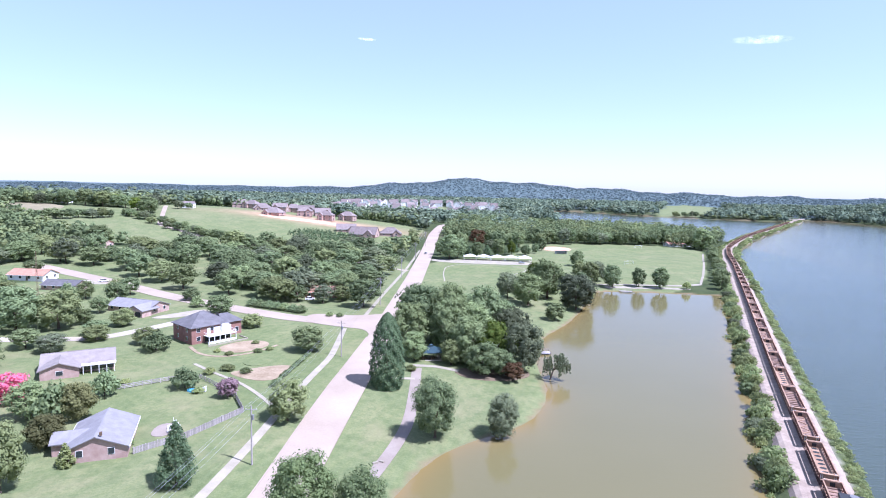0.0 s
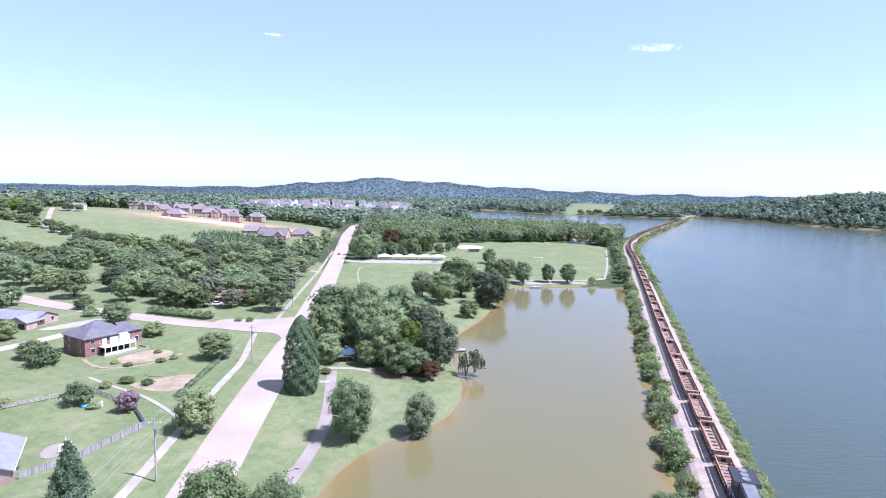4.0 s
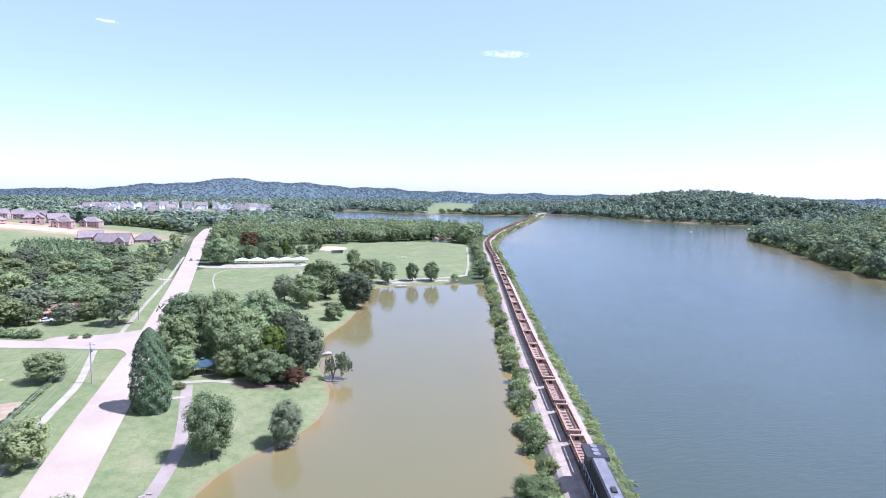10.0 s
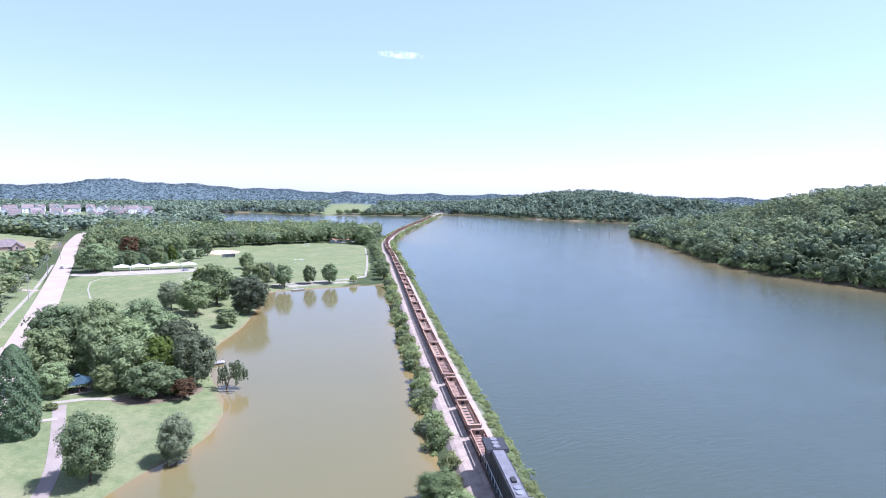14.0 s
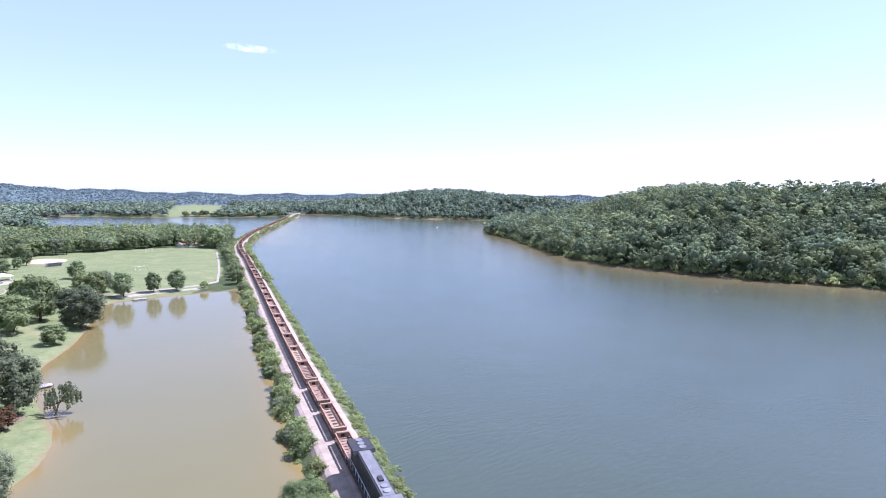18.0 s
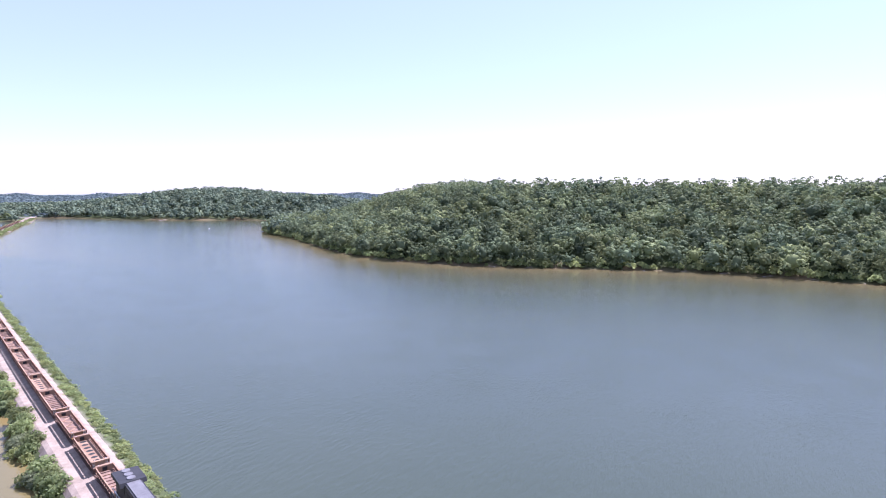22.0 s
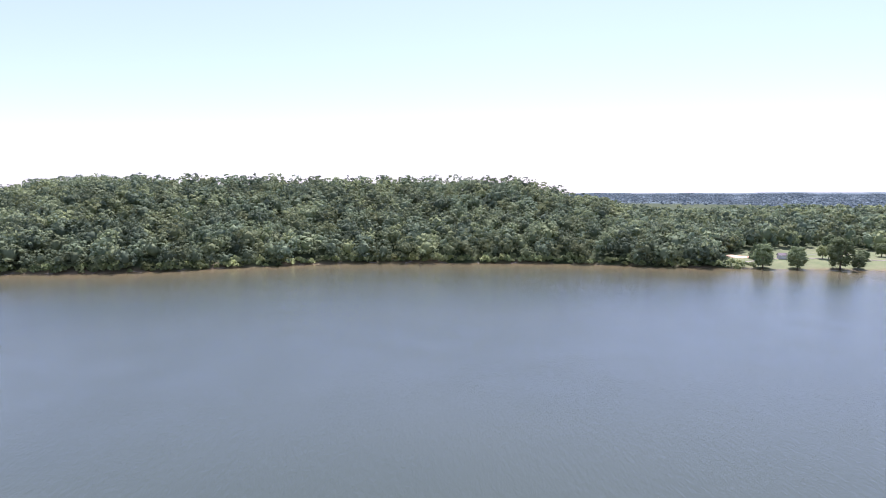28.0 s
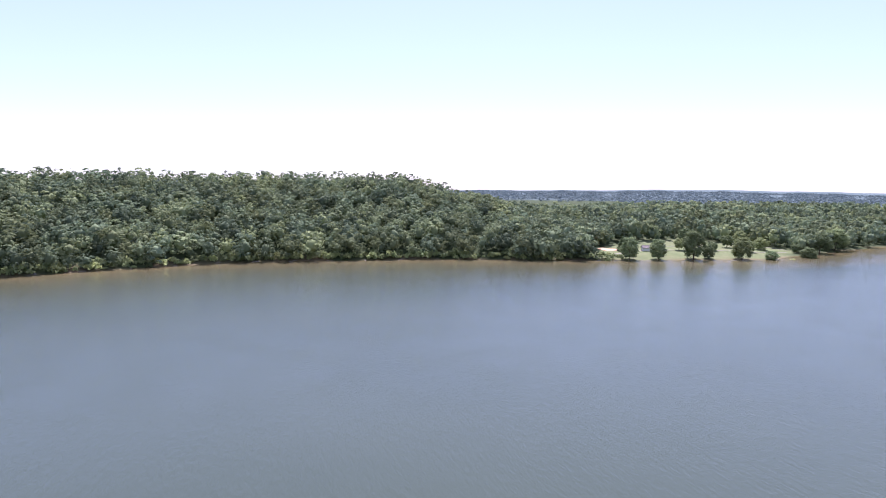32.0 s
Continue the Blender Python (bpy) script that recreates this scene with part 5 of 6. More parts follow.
# more gardens towards the west
P = jittered(-215, -92, 150, 310, 13, 18)
lane = np.array([(-92, 251), (-104, 222), (-118, 200), (-150, 194), (-190, 205)], float)
keep = (seg_dist(P, side) > 8) & (seg_dist(P, lane) > 6) & clear_of_homes(P) & (P[:, 0] < -0.3 * P[:, 1] - 48) & ~((P[:, 0] > -128) & (P[:, 1] < 188))
for i, (x, y) in enumerate(P[keep]):
    if i % 5 in (0, 3):
        plant(plain[(i * 2) % 5], x, y, turning.uniform(5, 11), turning.uniform(8, 12), spin(), "green garden tree near the houses", "garden trees")
for x, y, h, w in [(-67, 271, 8, 10), (-55, 270, 9, 11), (-47, 275, 8, 10), (-74, 276, 8, 9), (-266, 596, 9, 11), (-257, 598, 7, 9), (-142, 320, 7, 8)]:
    plant(plain[int(h) % 5], x, y, h, w, spin(), "dark shade tree in front of a house", "garden trees")
for x, y, h, w in [(-276, 554, 16, 20), (-292, 566, 13, 17), (-337, 580, 15, 19), (-322, 586, 13, 16)]:
    plant(oak if h > 14 else lime, x, y, h, w, spin(), "tall round tree on the crest of the hill", "trees on the hill crest")
# hedgerow across the pasture, and trees beside the road
hedge = np.array([(-290, 540), (-225, 490), (-185, 466), (-150, 447), (-115, 440), (-85, 432)], float)
for i in range(46):
    u = i / 45 * 5
    a, b = hedge[min(4, int(u))], hedge[min(4, int(u)) + 1]
    p = a + (b - a) * (u - min(4, int(u)))
    plant(plain[i % 5], p[0] + turning.uniform(-3, 3), p[1] + turning.uniform(-3, 3), turning.uniform(5.5, 9), turning.uniform(7, 11), spin(), "green hedgerow tree across the pasture", "pasture hedgerow")
for i in range(15):
    plant(plain[i % 5], -435 + i * 10.5 + turning.uniform(-3, 3), 572 + i * 1.0 + turning.uniform(-6, 6), turning.uniform(11, 19), turning.uniform(13, 19), spin(), "tall green tree on the crest of the hill", "trees on the hill crest")
for i in range(18):
    plant(plain[i % 5], -352 + i * 3.6 + turning.uniform(-2, 2), 466 + i * 2.9 + turning.uniform(-3, 3), turning.uniform(6, 10), turning.uniform(8, 12), spin(), "green hedgerow tree below the hill crest", "upper hedgerow")
for i in range(12):
    plant(plain[i % 5], -30 + turning.uniform(-5, 2), 395 + i * 11, turning.uniform(5, 9), turning.uniform(6, 9), spin(), "small green tree beside the road", "roadside trees")
# lakeside park across the water
for x, y, h, w, k in [(407, -301, 20, 15, dark_oak), (401, -325, 18.5, 13.5, dark_oak), (393.5, -354, 26, 18, dark_oak), (392, -368, 12, 10, oak_b), (382.5, -394, 19, 16.5, oak_b), (376, -419, 9, 11, dark_oak), (377.5, -462, 12, 14, oak_b), (371, -437, 4.5, 6, bush),
                      (408, -281, 5, 5, bush), (398, -500, 19, 20, oak), (410, -535, 21, 22, oak), (440, -318, 14, 9, cedar), (452, -335, 15, 9, cedar), (450, -362, 13, 9, cedar), (470, -410, 15, 12, oak_b),
                      (424, -342, 10, 9, oak_b), (432, -372, 12, 10, plain[0]), (420, -398, 9, 9, oak_b), (408, -428, 11, 10, plain[3]), (441, -396, 14, 12, plain[1]), (418, -452, 12, 12, oak_b), (400, -475, 10, 11, plain[0]), (436, -430, 13, 12, plain[2]), (446, -455, 15, 13, plain[1]), (420, -312, 9, 8, plain[3])]:
    plant(k, x, y, h * 1.06, w * 1.1, spin(), "", "trees of the lakeside park", 1.0)

# ---- bushes on the railway dam ----
bush_shapes = [cloud(61 + i, "shrub", 280, 0.27, 3, 3.6, 0.0, 24) for i in range(5)]
rng = np.random.default_rng(9)


def bank_row(lo, hi, s0, s1, n):
    s = rng.uniform(s0, s1, n)
    d = rng.uniform(lo, hi, n)
    q = [rail_at(v) for v in s]
    return np.array([(x + k * math.sin(h), y - k * math.cos(h)) for (x, y, h), k in zip(q, d)])


s0, s1, s2 = (float(np.interp(v, RAIL[:, 1], RS)) for v in (55, 350, 1240))
pond_side = bank_row(-10.8, -6.4, s0, s1, 430)
pond_side = pond_side[(np.sin(pond_side[:, 1] * 0.55) + np.sin(pond_side[:, 1] * 0.21 + 1) + 0.25 * (pond_side[:, 0] % 3)) > -0.6]
woods("dam_shrubs_pond_side", "green and olive shrubs overhanging the pond along the dam", pond_side, bush_shapes, M["leaf_shrub"], 0.7, 4.8, 21, (0.7, 1.5), 0.4)
woods("dam_shrubs_lake_side", "yellow-green shrubs and weeds along the lake side of the dam", bank_row(5.5, 9.6, s0, s1, 800), [cloud(66 + i, "shrub", 120, 0.3, 3, 3.6, 0.0, 12) for i in range(4)], M["leaf_shrub"], 0.4, 1.7, 22, (1.3, 2.4), 0.3)
woods("dam_shrubs_far", "green shrubs along the far railway dam", np.concatenate([bank_row(-9.5, -6.5, s1, s2, 420), bank_row(5.5, 9.0, s1, s2, 420)]), [cloud(71 + i, "shrub", 60, 0.55, 3, 3.6, 0.0, 9) for i in range(3)], M["leaf_shrub"], 1.8, 4.5, 23, (1.0, 1.7), 0.3)
for v, h in ((122, 4.5), (143, 5.0), (172, 4.6), (208, 5.5), (262, 5.0), (300, 5.5), (330, 6.0)):
    x, y, a = rail_at(float(np.interp(v, RAIL[:, 1], RS)))
    plant(willow if v % 4 else oak_b, x - 9.6 * math.sin(a), y + 9.6 * math.cos(a), h, h * 1.15, spin(), "grey-green bushy tree leaning over the pond", "bushes on the dam", 0.6)
P = jittered(-135, -75, 492, 545, 4.2, 15)
woods("young_pine_plantation", "close rows of young dark green pines", P[bump(P, -105, 518, 32, 26, 1.0) > 0.4], [cloud(81, "cone", 60, 0.5, 5, 3.5, 0.0, 12)], M["leaf_conifer"], 3.5, 5, 24, (0.7, 0.9), 0.2)
# scrub at the wood's edge over the lake
P = jittered(340, 700, -320, 620, 4.5, 16)
sd = shore(P)
woods("shore_scrub", "low green scrub and saplings along the wooded lake shore", P[(sd > 0.3) & (sd < 7) & ~open_land(P) & (P[:, 0] > 340)], [cloud(91 + i, "shrub", 90, 0.6, 4, 5, 0.0, 12) for i in range(3)], M["leaf_shrub"], 2.5, 9, 25, (0.8, 1.3), 0.3)

# ---- houses ----
def window_part(parent, x, y, z, w, h, face, mat=None):
    """A framed window on a wall; face 0 looks to -y, 1 to +y, 2 to -x, 3 to +x."""
    s, g = Shape(), Shape()
    if face < 2:
        k = -1 if face == 0 else 1
        s.box(x, y + k * 0.03, z, w + 0.16, 0.06, h + 0.16)
        g.box(x, y + k * 0.06, z + 0.08, w, 0.06, h)
    else:
        k = -1 if face == 2 else 1
        s.box(x + k * 0.03, y, z, 0.06, w + 0.16, h + 0.16)
        g.box(x + k * 0.06, y, z + 0.08, 0.06, w, h)
    f = part("window", s, mat or M["white"], parent)
    part("pane", g, M["glass"], f)


def house(label, x, y, turn, L, W, h, pitch, wall, roof, style="gable", over=0.5, windows=4, chimney=False, garage=False, group="houses", sill=1.0, storeys=1, simple=False):
    """A house with its ridge along local x. Walls, roof, windows, door."""
    t = thing("house", label, "house", group, (x, y, land(x, y) - 0.25), turn)
    rise = W / 2 * pitch
    if style == "gable":
        s = Shape()
        prof = [(-W / 2, 0), (W / 2, 0), (W / 2, h), (0, h + rise), (-W / 2, h)]
        n = 5
        vs = [(-L / 2, a, b) for a, b in prof] + [(L / 2, a, b) for a, b in prof]
        s.add(vs, [(i, (i + 1) % n, n + (i + 1) % n, n + i) for i in range(n)] + [(4, 3, 2, 1, 0), (5, 6, 7, 8, 9)])
        walls = part("wall", s, wall, t)
        for k in (-1, 1):
            e = W / 2 + over
            zo = h - over * pitch
            r = Shape()
            vs = []
            for xx in (-L / 2 - over, L / 2 + over):
                vs += [(xx, 0, h + rise + 0.02), (xx, k * e, zo + 0.02), (xx, k * e, zo + 0.2), (xx, 0, h + rise + 0.22)]
            r.add(vs, [(0, 1, 2, 3), (7, 6, 5, 4), (0, 4, 5, 1), (1, 5, 6, 2), (2, 6, 7, 3), (3, 7, 4, 0)])
            slope = part("roof_slope", r, roof, t)
            part("gutter", Shape().box(0, k * (e + 0.05), zo - 0.02, L + 2 * over, 0.14, 0.16), M["white"], slope)
        part("ridge_cap", Shape().box(0, 0, h + rise + 0.18, L + 2 * over, 0.3, 0.1), roof, t)
    else:
        walls = part("wall", Shape().box(0, 0, 0, L, W, h), wall, t)
        a, b = L / 2 + over, W / 2 + over
        rid = max(0.2, L / 2 - W / 2)
        s = Shape()
        s.add([(-a, -b, h), (a, -b, h), (a, b, h), (-a, b, h), (-rid, 0, h + rise + over * pitch), (rid, 0, h + rise + over * pitch), (-a, -b, h - 0.18), (a, -b, h - 0.18), (a, b, h - 0.18), (-a, b, h - 0.18)],
              [(0, 1, 5, 4), (2, 3, 4, 5), (1, 2, 5), (3, 0, 4), (9, 8, 7, 6), (0, 6, 7, 1), (1, 7, 8, 2), (2, 8, 9, 3), (3, 9, 6, 0)])
        roof_ob = part("roof", s, roof, t)
        part("ridge_cap", Shape().box(0, 0, h + rise + over * pitch - 0.03, 2 * rid + 0.2, 0.26, 0.1), roof, roof_ob)
    for st in range(storeys):
        z = sill + 2.9 * st + 0.2
        for i in range(windows):
            px = -L / 2 + L * (i + 0.5) / windows
            if garage and st == 0 and i == windows - 1:
                continue
            window_part(t, px, -W / 2, z, 1.2, 1.3, 0)
            if not simple:
                window_part(t, px, W / 2, z, 1.2, 1.3, 1)
        for i in range(2 if not simple else 1):
            py = -W / 4 + i * W / 2 if not simple else 0
            window_part(t, -L / 2, py, z, 1.1, 1.3, 2)
            window_part(t, L / 2, py, z, 1.1, 1.3, 3)
    if not simple:
        part("door", Shape().box(L * 0.06, -W / 2 - 0.04, 0.25, 1.0, 0.08, 2.05), M["wood_dark"], t)
    if chimney:
        c = part("chimney", Shape().box(-L * 0.2, W * 0.16, h, 0.9, 0.7, rise + 1.2), M["brick"], t)
        part("chimney_cap", Shape().box(-L * 0.2, W * 0.16, h + rise + 1.2, 1.1, 0.9, 0.14), M["concrete"], c)
    if garage:
        # An open garage gets a dark glass panel in place of its shaded inside.
        part("garage_door", Shape().box(L / 2 - L / windows / 2, -W / 2 - 0.05, 0.2, 3.0, 0.08, 2.2), M["glass"] if garage == "open" else M["white"], t)
    return t


rad = math.radians
# near houses west of the road
h1 = house("one-storey pink brick house with a pale blue-grey roof", -71.6, 121.3, rad(110), 15.5, 11.4, 2.7, 0.42, M["brick_pale"], M["shingle_blue"], windows=3)
part("vent_pipe", Shape().box(-7.4, -1.0, 5.2, 0.5, 0.5, 0.7), M["wood_dark"], h1)
part("side_wing_roof", Shape().profile([(-4.2, 2.75), (2.6, 2.75), (2.6, 2.95), (-0.8, 4.4), (-4.2, 2.95)], 0.5, 9.0), M["shingle_blue"], h1, "blue-grey wing roof")
part("side_wing_wall", Shape().box(-0.8, 6.9, 0, 5.6, 3.4, 2.8), M["brick_pale"], h1)
h2 = house("one-storey pale brick house with a tan roof and white porch", -106.5, 170.3, rad(29), 18, 11.5, 2.9, 0.36, M["brick_pale"], M["shingle_tan"], windows=4)
part("front_wing", Shape().box(-4.4, -7.8, 0, 9.2, 4.4, 2.9).profile([(-9.0, 2.9), (0.2, 2.9), (-4.4, 4.5)], -9.98, -5.8), M["brick_pale"], h2)
part("front_wing_roof", Shape().profile([(-9.6, 2.65), (-9.6, 2.9), (-4.4, 4.85), (0.8, 2.9), (0.8, 2.65), (-4.4, 4.6)], -10.5, -0.6), M["shingle_tan"], h2)
window_part(h2, -4.4, -10.0, 1.1, 1.6, 1.2, 0)
part("porch_roof", Shape().profile([(0.8, 2.6), (9.4, 2.6), (9.4, 2.85), (0.8, 2.85)], -8.4, -5.7), M["white"], h2, "white porch roof")
for i in range(5):
    part("porch_post", Shape().box(1.2 + i * 1.95, -8.2, 0.2, 0.18, 0.18, 2.4), M["white"], h2)
part("sunroom_glass", Shape().box(5.0, -5.9, 0.8, 7.4, 0.1, 1.6), M["glass"], h2)
h3 = house("two-storey red brick house with a dark grey hip roof", -84.5, 205.5, rad(50), 14.5, 13, 6.0, 0.55, M["brick"], M["shingle_dark"], "hip", 0.6, 3, storeys=2)
wing = part("wing", Shape().box(10.2, 1.5, 0, 6.5, 9, 5.0), M["brick"], h3)
part("wing_roof", Shape().add([(6.6, -3.6, 5.0), (14.1, -3.6, 5.0), (14.1, 6.6, 5.0), (6.6, 6.6, 5.0), (6.9, 1.5, 7.6), (10.6, 1.5, 7.6)], [(0, 1, 5, 4), (2, 3, 4, 5), (1, 2, 5), (3, 0, 4), (3, 2, 1, 0)]), M["shingle_dark"], wing)
window_part(h3, 8.6, -3.02, 1.2, 1.2, 1.5, 0)
window_part(h3, 11.6, -3.02, 1.2, 1.2, 1.5, 0)
deck = part("deck", Shape().box(2.2, -8.3, 2.7, 10.5, 3.4, 0.2), M["white"], h3, "white upper deck with railing")
for i in range(6):
    part("deck_post", Shape().box(-2.8 + i * 2.0, -9.8, 0.1, 0.22, 0.22, 3.8), M["white"], deck)
part("railing", Shape().box(2.2, -9.9, 3.75, 10.5, 0.1, 0.12).box(-3.0, -8.3, 3.75, 0.1, 3.3, 0.12).box(7.4, -8.3, 3.75, 0.1, 3.3, 0.12), M["white"], deck)
for i in range(26):
    part("baluster", Shape().box(-2.8 + i * 0.4, -9.9, 2.9, 0.06, 0.06, 0.9), M["white"], deck)
part("lower_porch_wall", Shape().box(2.2, -9.7, 0, 10.5, 0.2, 1.0), M["white"], h3, "low white porch wall")
# Dark sheet put on the wall as the shade of the porch below the deck.
part("under_deck_dark", Shape().box(2.2, -6.56, 0.5, 9.5, 0.1, 2.0), M["glass"], h3, "dark glass sheet for the shade under the deck")
for px in (-1.2, 6.6):
    part("french_window", Shape().box(px, -6.57, 3.1, 1.3, 0.1, 2.1), M["white"], h3, "white french window")
part("terrace_wall", Shape().box(3.0, -12.2, -0.3, 15, 0.3, 0.9).box(10.4, -9.5, -0.3, 0.3, 5.4, 0.9), M["concrete"], h3, "pale low terrace wall")
part("balcony_door", Shape().box(2.0, -6.56, 2.95, 2.6, 0.1, 2.2), M["white"], h3, "white balcony doors")
part("bay", Shape().box(4.6, -7.1, 2.9, 2.6, 1.3, 3.0), M["white"], h3, "white bay")
h4 = house("long one-storey house with a pale blue-grey roof and open garage", -126.5, 243.5, rad(-17), 21, 11, 2.7, 0.38, M["brick_pale"], M["shingle_blue"], windows=5, garage="open")
part("gable_wing", Shape().box(7.5, -7.6, 0, 7.6, 4.8, 2.7).profile([(3.7, 2.7), (11.3, 2.7), (7.5, 4.5)], -9.98, -5.0), M["brick_pale"], h4)
part("gable_wing_roof", Shape().profile([(3.2, 2.5), (3.2, 2.7), (7.5, 4.75), (11.8, 2.7), (11.8, 2.5), (7.5, 4.55)], -10.4, -1.0), M["shingle_blue"], h4)
for px in (6.0, 9.2):
    # Black panels on the wall stand in for the shade inside the garages.
    part("garage_opening", Shape().box(px, -10.02, 0.15, 2.6, 0.06, 2.1), M["rubber"], h4, "black panel in place of the shaded garage inside")
house("low brick house with a dark blue-grey roof", -179.5, 278.5, rad(-6), 17, 9.5, 2.7, 0.4, M["brick_pale"], M["shingle_dark"], windows=4)
house("one-storey house with an orange-brown roof", -207.5, 297, rad(-4), 19, 11, 2.9, 0.42, M["siding"], M["shingle_orange"], windows=4)
house("brick house half hidden behind shade trees", -60, 286, rad(8), 22, 10, 2.8, 0.4, M["brick"], M["shingle_orange"], windows=5)
house("small brick house beside the street", -148, 334, rad(-60), 9, 7, 2.6, 0.45, M["brick_pale"], M["shingle_grey"], windows=2)
house("beige house among the trees on the slope", -232, 398, rad(-20), 15, 9, 3.2, 0.45, M["brick_pale"], M["shingle_orange"], windows=3)
house("white farmhouse on the hill top", -384, 598, rad(-15), 16, 9, 4.2, 0.5, M["white"], M["shingle_grey"], windows=4)

# new brick houses on the hill
rng_h = random.Random(8)
for x, y, a, L, st in [(-240, 706, 10, 20, 2), (-222, 688, -20, 17, 2), (-200, 655, 15, 20, 1), (-186, 676, 0, 16, 2), (-176, 614, -15, 20, 1), (-150, 640, 10, 16, 2), (-124, 625, -8, 16, 2), (-136, 664, 20, 17, 2),
                       (-178, 704, -10, 18, 2), (-72, 540, -8, 24, 1), (-50, 560, 8, 20, 1), (-92, 560, 12, 18, 1), (-160, 690, 14, 18, 2), (-106, 652, -14, 17, 2)]:
    nh = house("new pink-brown brick house with a grey-brown roof", x, y, rad(a), L, L * 0.66, 2.9 * st, 0.75, M["brick_pale"], M["shingle_grey"], "hip" if rng_h.random() < 0.55 else "gable", 0.5, 3, group="new brick houses", storeys=st, simple=True)
    gw, gy, gh, gx = L * 0.3, L * 0.33, 2.9 * st, rng_h.choice((-1, 1)) * L * 0.24
    wing = part("front_wing", Shape().box(gx, -gy - 1.0, 0, gw, 3.0, gh).profile([(gx - gw / 2, gh), (gx + gw / 2, gh), (gx, gh + gw * 0.48)], -gy - 2.5, -gy + 0.5), M["brick_pale"], nh)
    part("front_wing_roof", Shape().profile([(gx - gw / 2 - 0.4, gh - 0.3), (gx - gw / 2 - 0.4, gh), (gx, gh + gw * 0.48 + 0.4), (gx + gw / 2 + 0.4, gh), (gx + gw / 2 + 0.4, gh - 0.3), (gx, gh + gw * 0.48 + 0.1)], -gy - 3.0, -gy + gw * 0.6), M["shingle_grey"], wing)
    window_part(nh, gx, -gy - 2.5, 1.2, 1.6, 1.4, 0)
    if st == 2:
        window_part(nh, gx, -gy - 2.5, 4.1, 1.4, 1.3, 0)
for x, y, a in [(-262, 610, 5)]:
    house("large white house with a pale roof on the hill", x, y, rad(a), 11, 8, 4.8, 0.5, M["white"], M["shingle_grey"], "gable", 0.5, 3, group="houses", storeys=2, simple=True)
# pale estate in the valley
for i in range(70):
    x = -195 + (i % 14) * 22.5 + rng_h.uniform(-6, 6)
    y = 1038 + (i // 14) * 58 + rng_h.uniform(-19, 19) - (x + 40) * 0.1
    house("pale two-storey estate house with a steep roof", x, y, rad(rng_h.choice((0, 90)) + rng_h.uniform(-20, 20)), rng_h.uniform(12, 15), 11, rng_h.uniform(6.5, 8.5), 0.95, M["white"] if i % 3 else M["siding"], M["shingle_grey"], "gable", 0.4, 2, group="valley estate", storeys=2, simple=True)

# ---- poles and wires ----
POLES = [(-47, 45, 12.5), (-38.2, 116.2, 12.6), (-32.4, 188.8, 12.0), (-28.6, 271, 13.0), (-24.5, 350, 12.5), (-20, 430, 12.5), (-15.5, 510, 12.5)]


def utility_pole(x, y, h, turn):
    t = thing("utility_pole", "grey wooden utility pole with crossarm and insulators", "utility pole", "roadside utility poles", (x, y, land(x, y) - 0.3), turn)
    part("pole", Shape().rod((0, 0, 0), (0, 0, h + 0.3), 0.19, 0.13, 9), M["wood"], t)
    arm = part("crossarm", Shape().box(0, 0, h - 0.55, 2.6, 0.13, 0.14), M["wood"], t)
    for k in (-1.15, 0, 1.15):
        part("insulator", Shape().rod((k, 0, h - 0.41), (k, 0, h - 0.2 + (0.5 if k == 0 else 0)), 0.07, 0.04, 7), M["white"], arm)
    part("transformer", Shape().rod((0.35, 0, h - 2.6), (0.35, 0, h - 1.6), 0.25, 0.25, 10), M["steel"], t)
    return t


for i, (x, y, h) in enumerate(POLES):
    a, b = POLES[max(0, i - 1)], POLES[min(len(POLES) - 1, i + 1)]
    utility_pole(x, y, h, math.atan2(b[1] - a[1], b[0] - a[0]) - math.pi / 2)
wires = thing("overhead_wires", "thin pale overhead wires between the roadside poles", "wires")
for (x0, y0, h0), (x1, y1, h1) in zip(POLES[:-1], POLES[1:]):
    for off, dz in ((-1.15, -0.2), (0, 0.3), (1.15, -0.2), (0.1, -2.4)):
        s = Shape()
        prev = None
        for k in range(13):
            u = k / 12
            z = (land(x0, y0) + h0 + dz) * (1 - u) + (land(x1, y1) + h1 + dz) * u - 4 * 0.9 * u * (1 - u)
            p = (x0 + (x1 - x0) * u + off, y0 + (y1 - y0) * u, z)
            if prev:
                s.rod(prev, p, 0.022, 0.022, 4)
            prev = p
        part("wire", s, M["steel"], wires)
mast = thing("antenna_mast", "thin dark lattice antenna mast among the houses", "antenna mast", "", (-179.3, 259, land(-179.3, 259) - 0.2))
for k in range(3):
    a = k * 2.094
    part("mast_leg", Shape().rod((0.5 * math.cos(a), 0.5 * math.sin(a), 0), (0.15 * math.cos(a), 0.15 * math.sin(a), 21), 0.07, 0.05, 5), M["wood_dark"], mast)
for i in range(9):
    part("mast_brace", Shape().box(0, 0, 1.5 + i * 2.2, 0.8 - 0.06 * i, 0.06, 0.06, i * 1.05), M["wood_dark"], mast)

# ---- kerbs ----
road_line = np.array(ROAD, float)
for d, y0, y1, nm in ((-5.05, 20, 214, "kerb_west"), (-5.05, 252, 600, "kerb_west_north"), (5.05, 20, 600, "kerb_east")):
    sub = beside(road_line, d)
    uy = np.linspace(y0, y1, 60)
    strip(nm, [(float(np.interp(y, sub[:, 1], sub[:, 0])), float(y)) for y in uy], 0.3, M["asphalt"], "pale concrete kerb along the road", "kerb", 0.27, across=1)
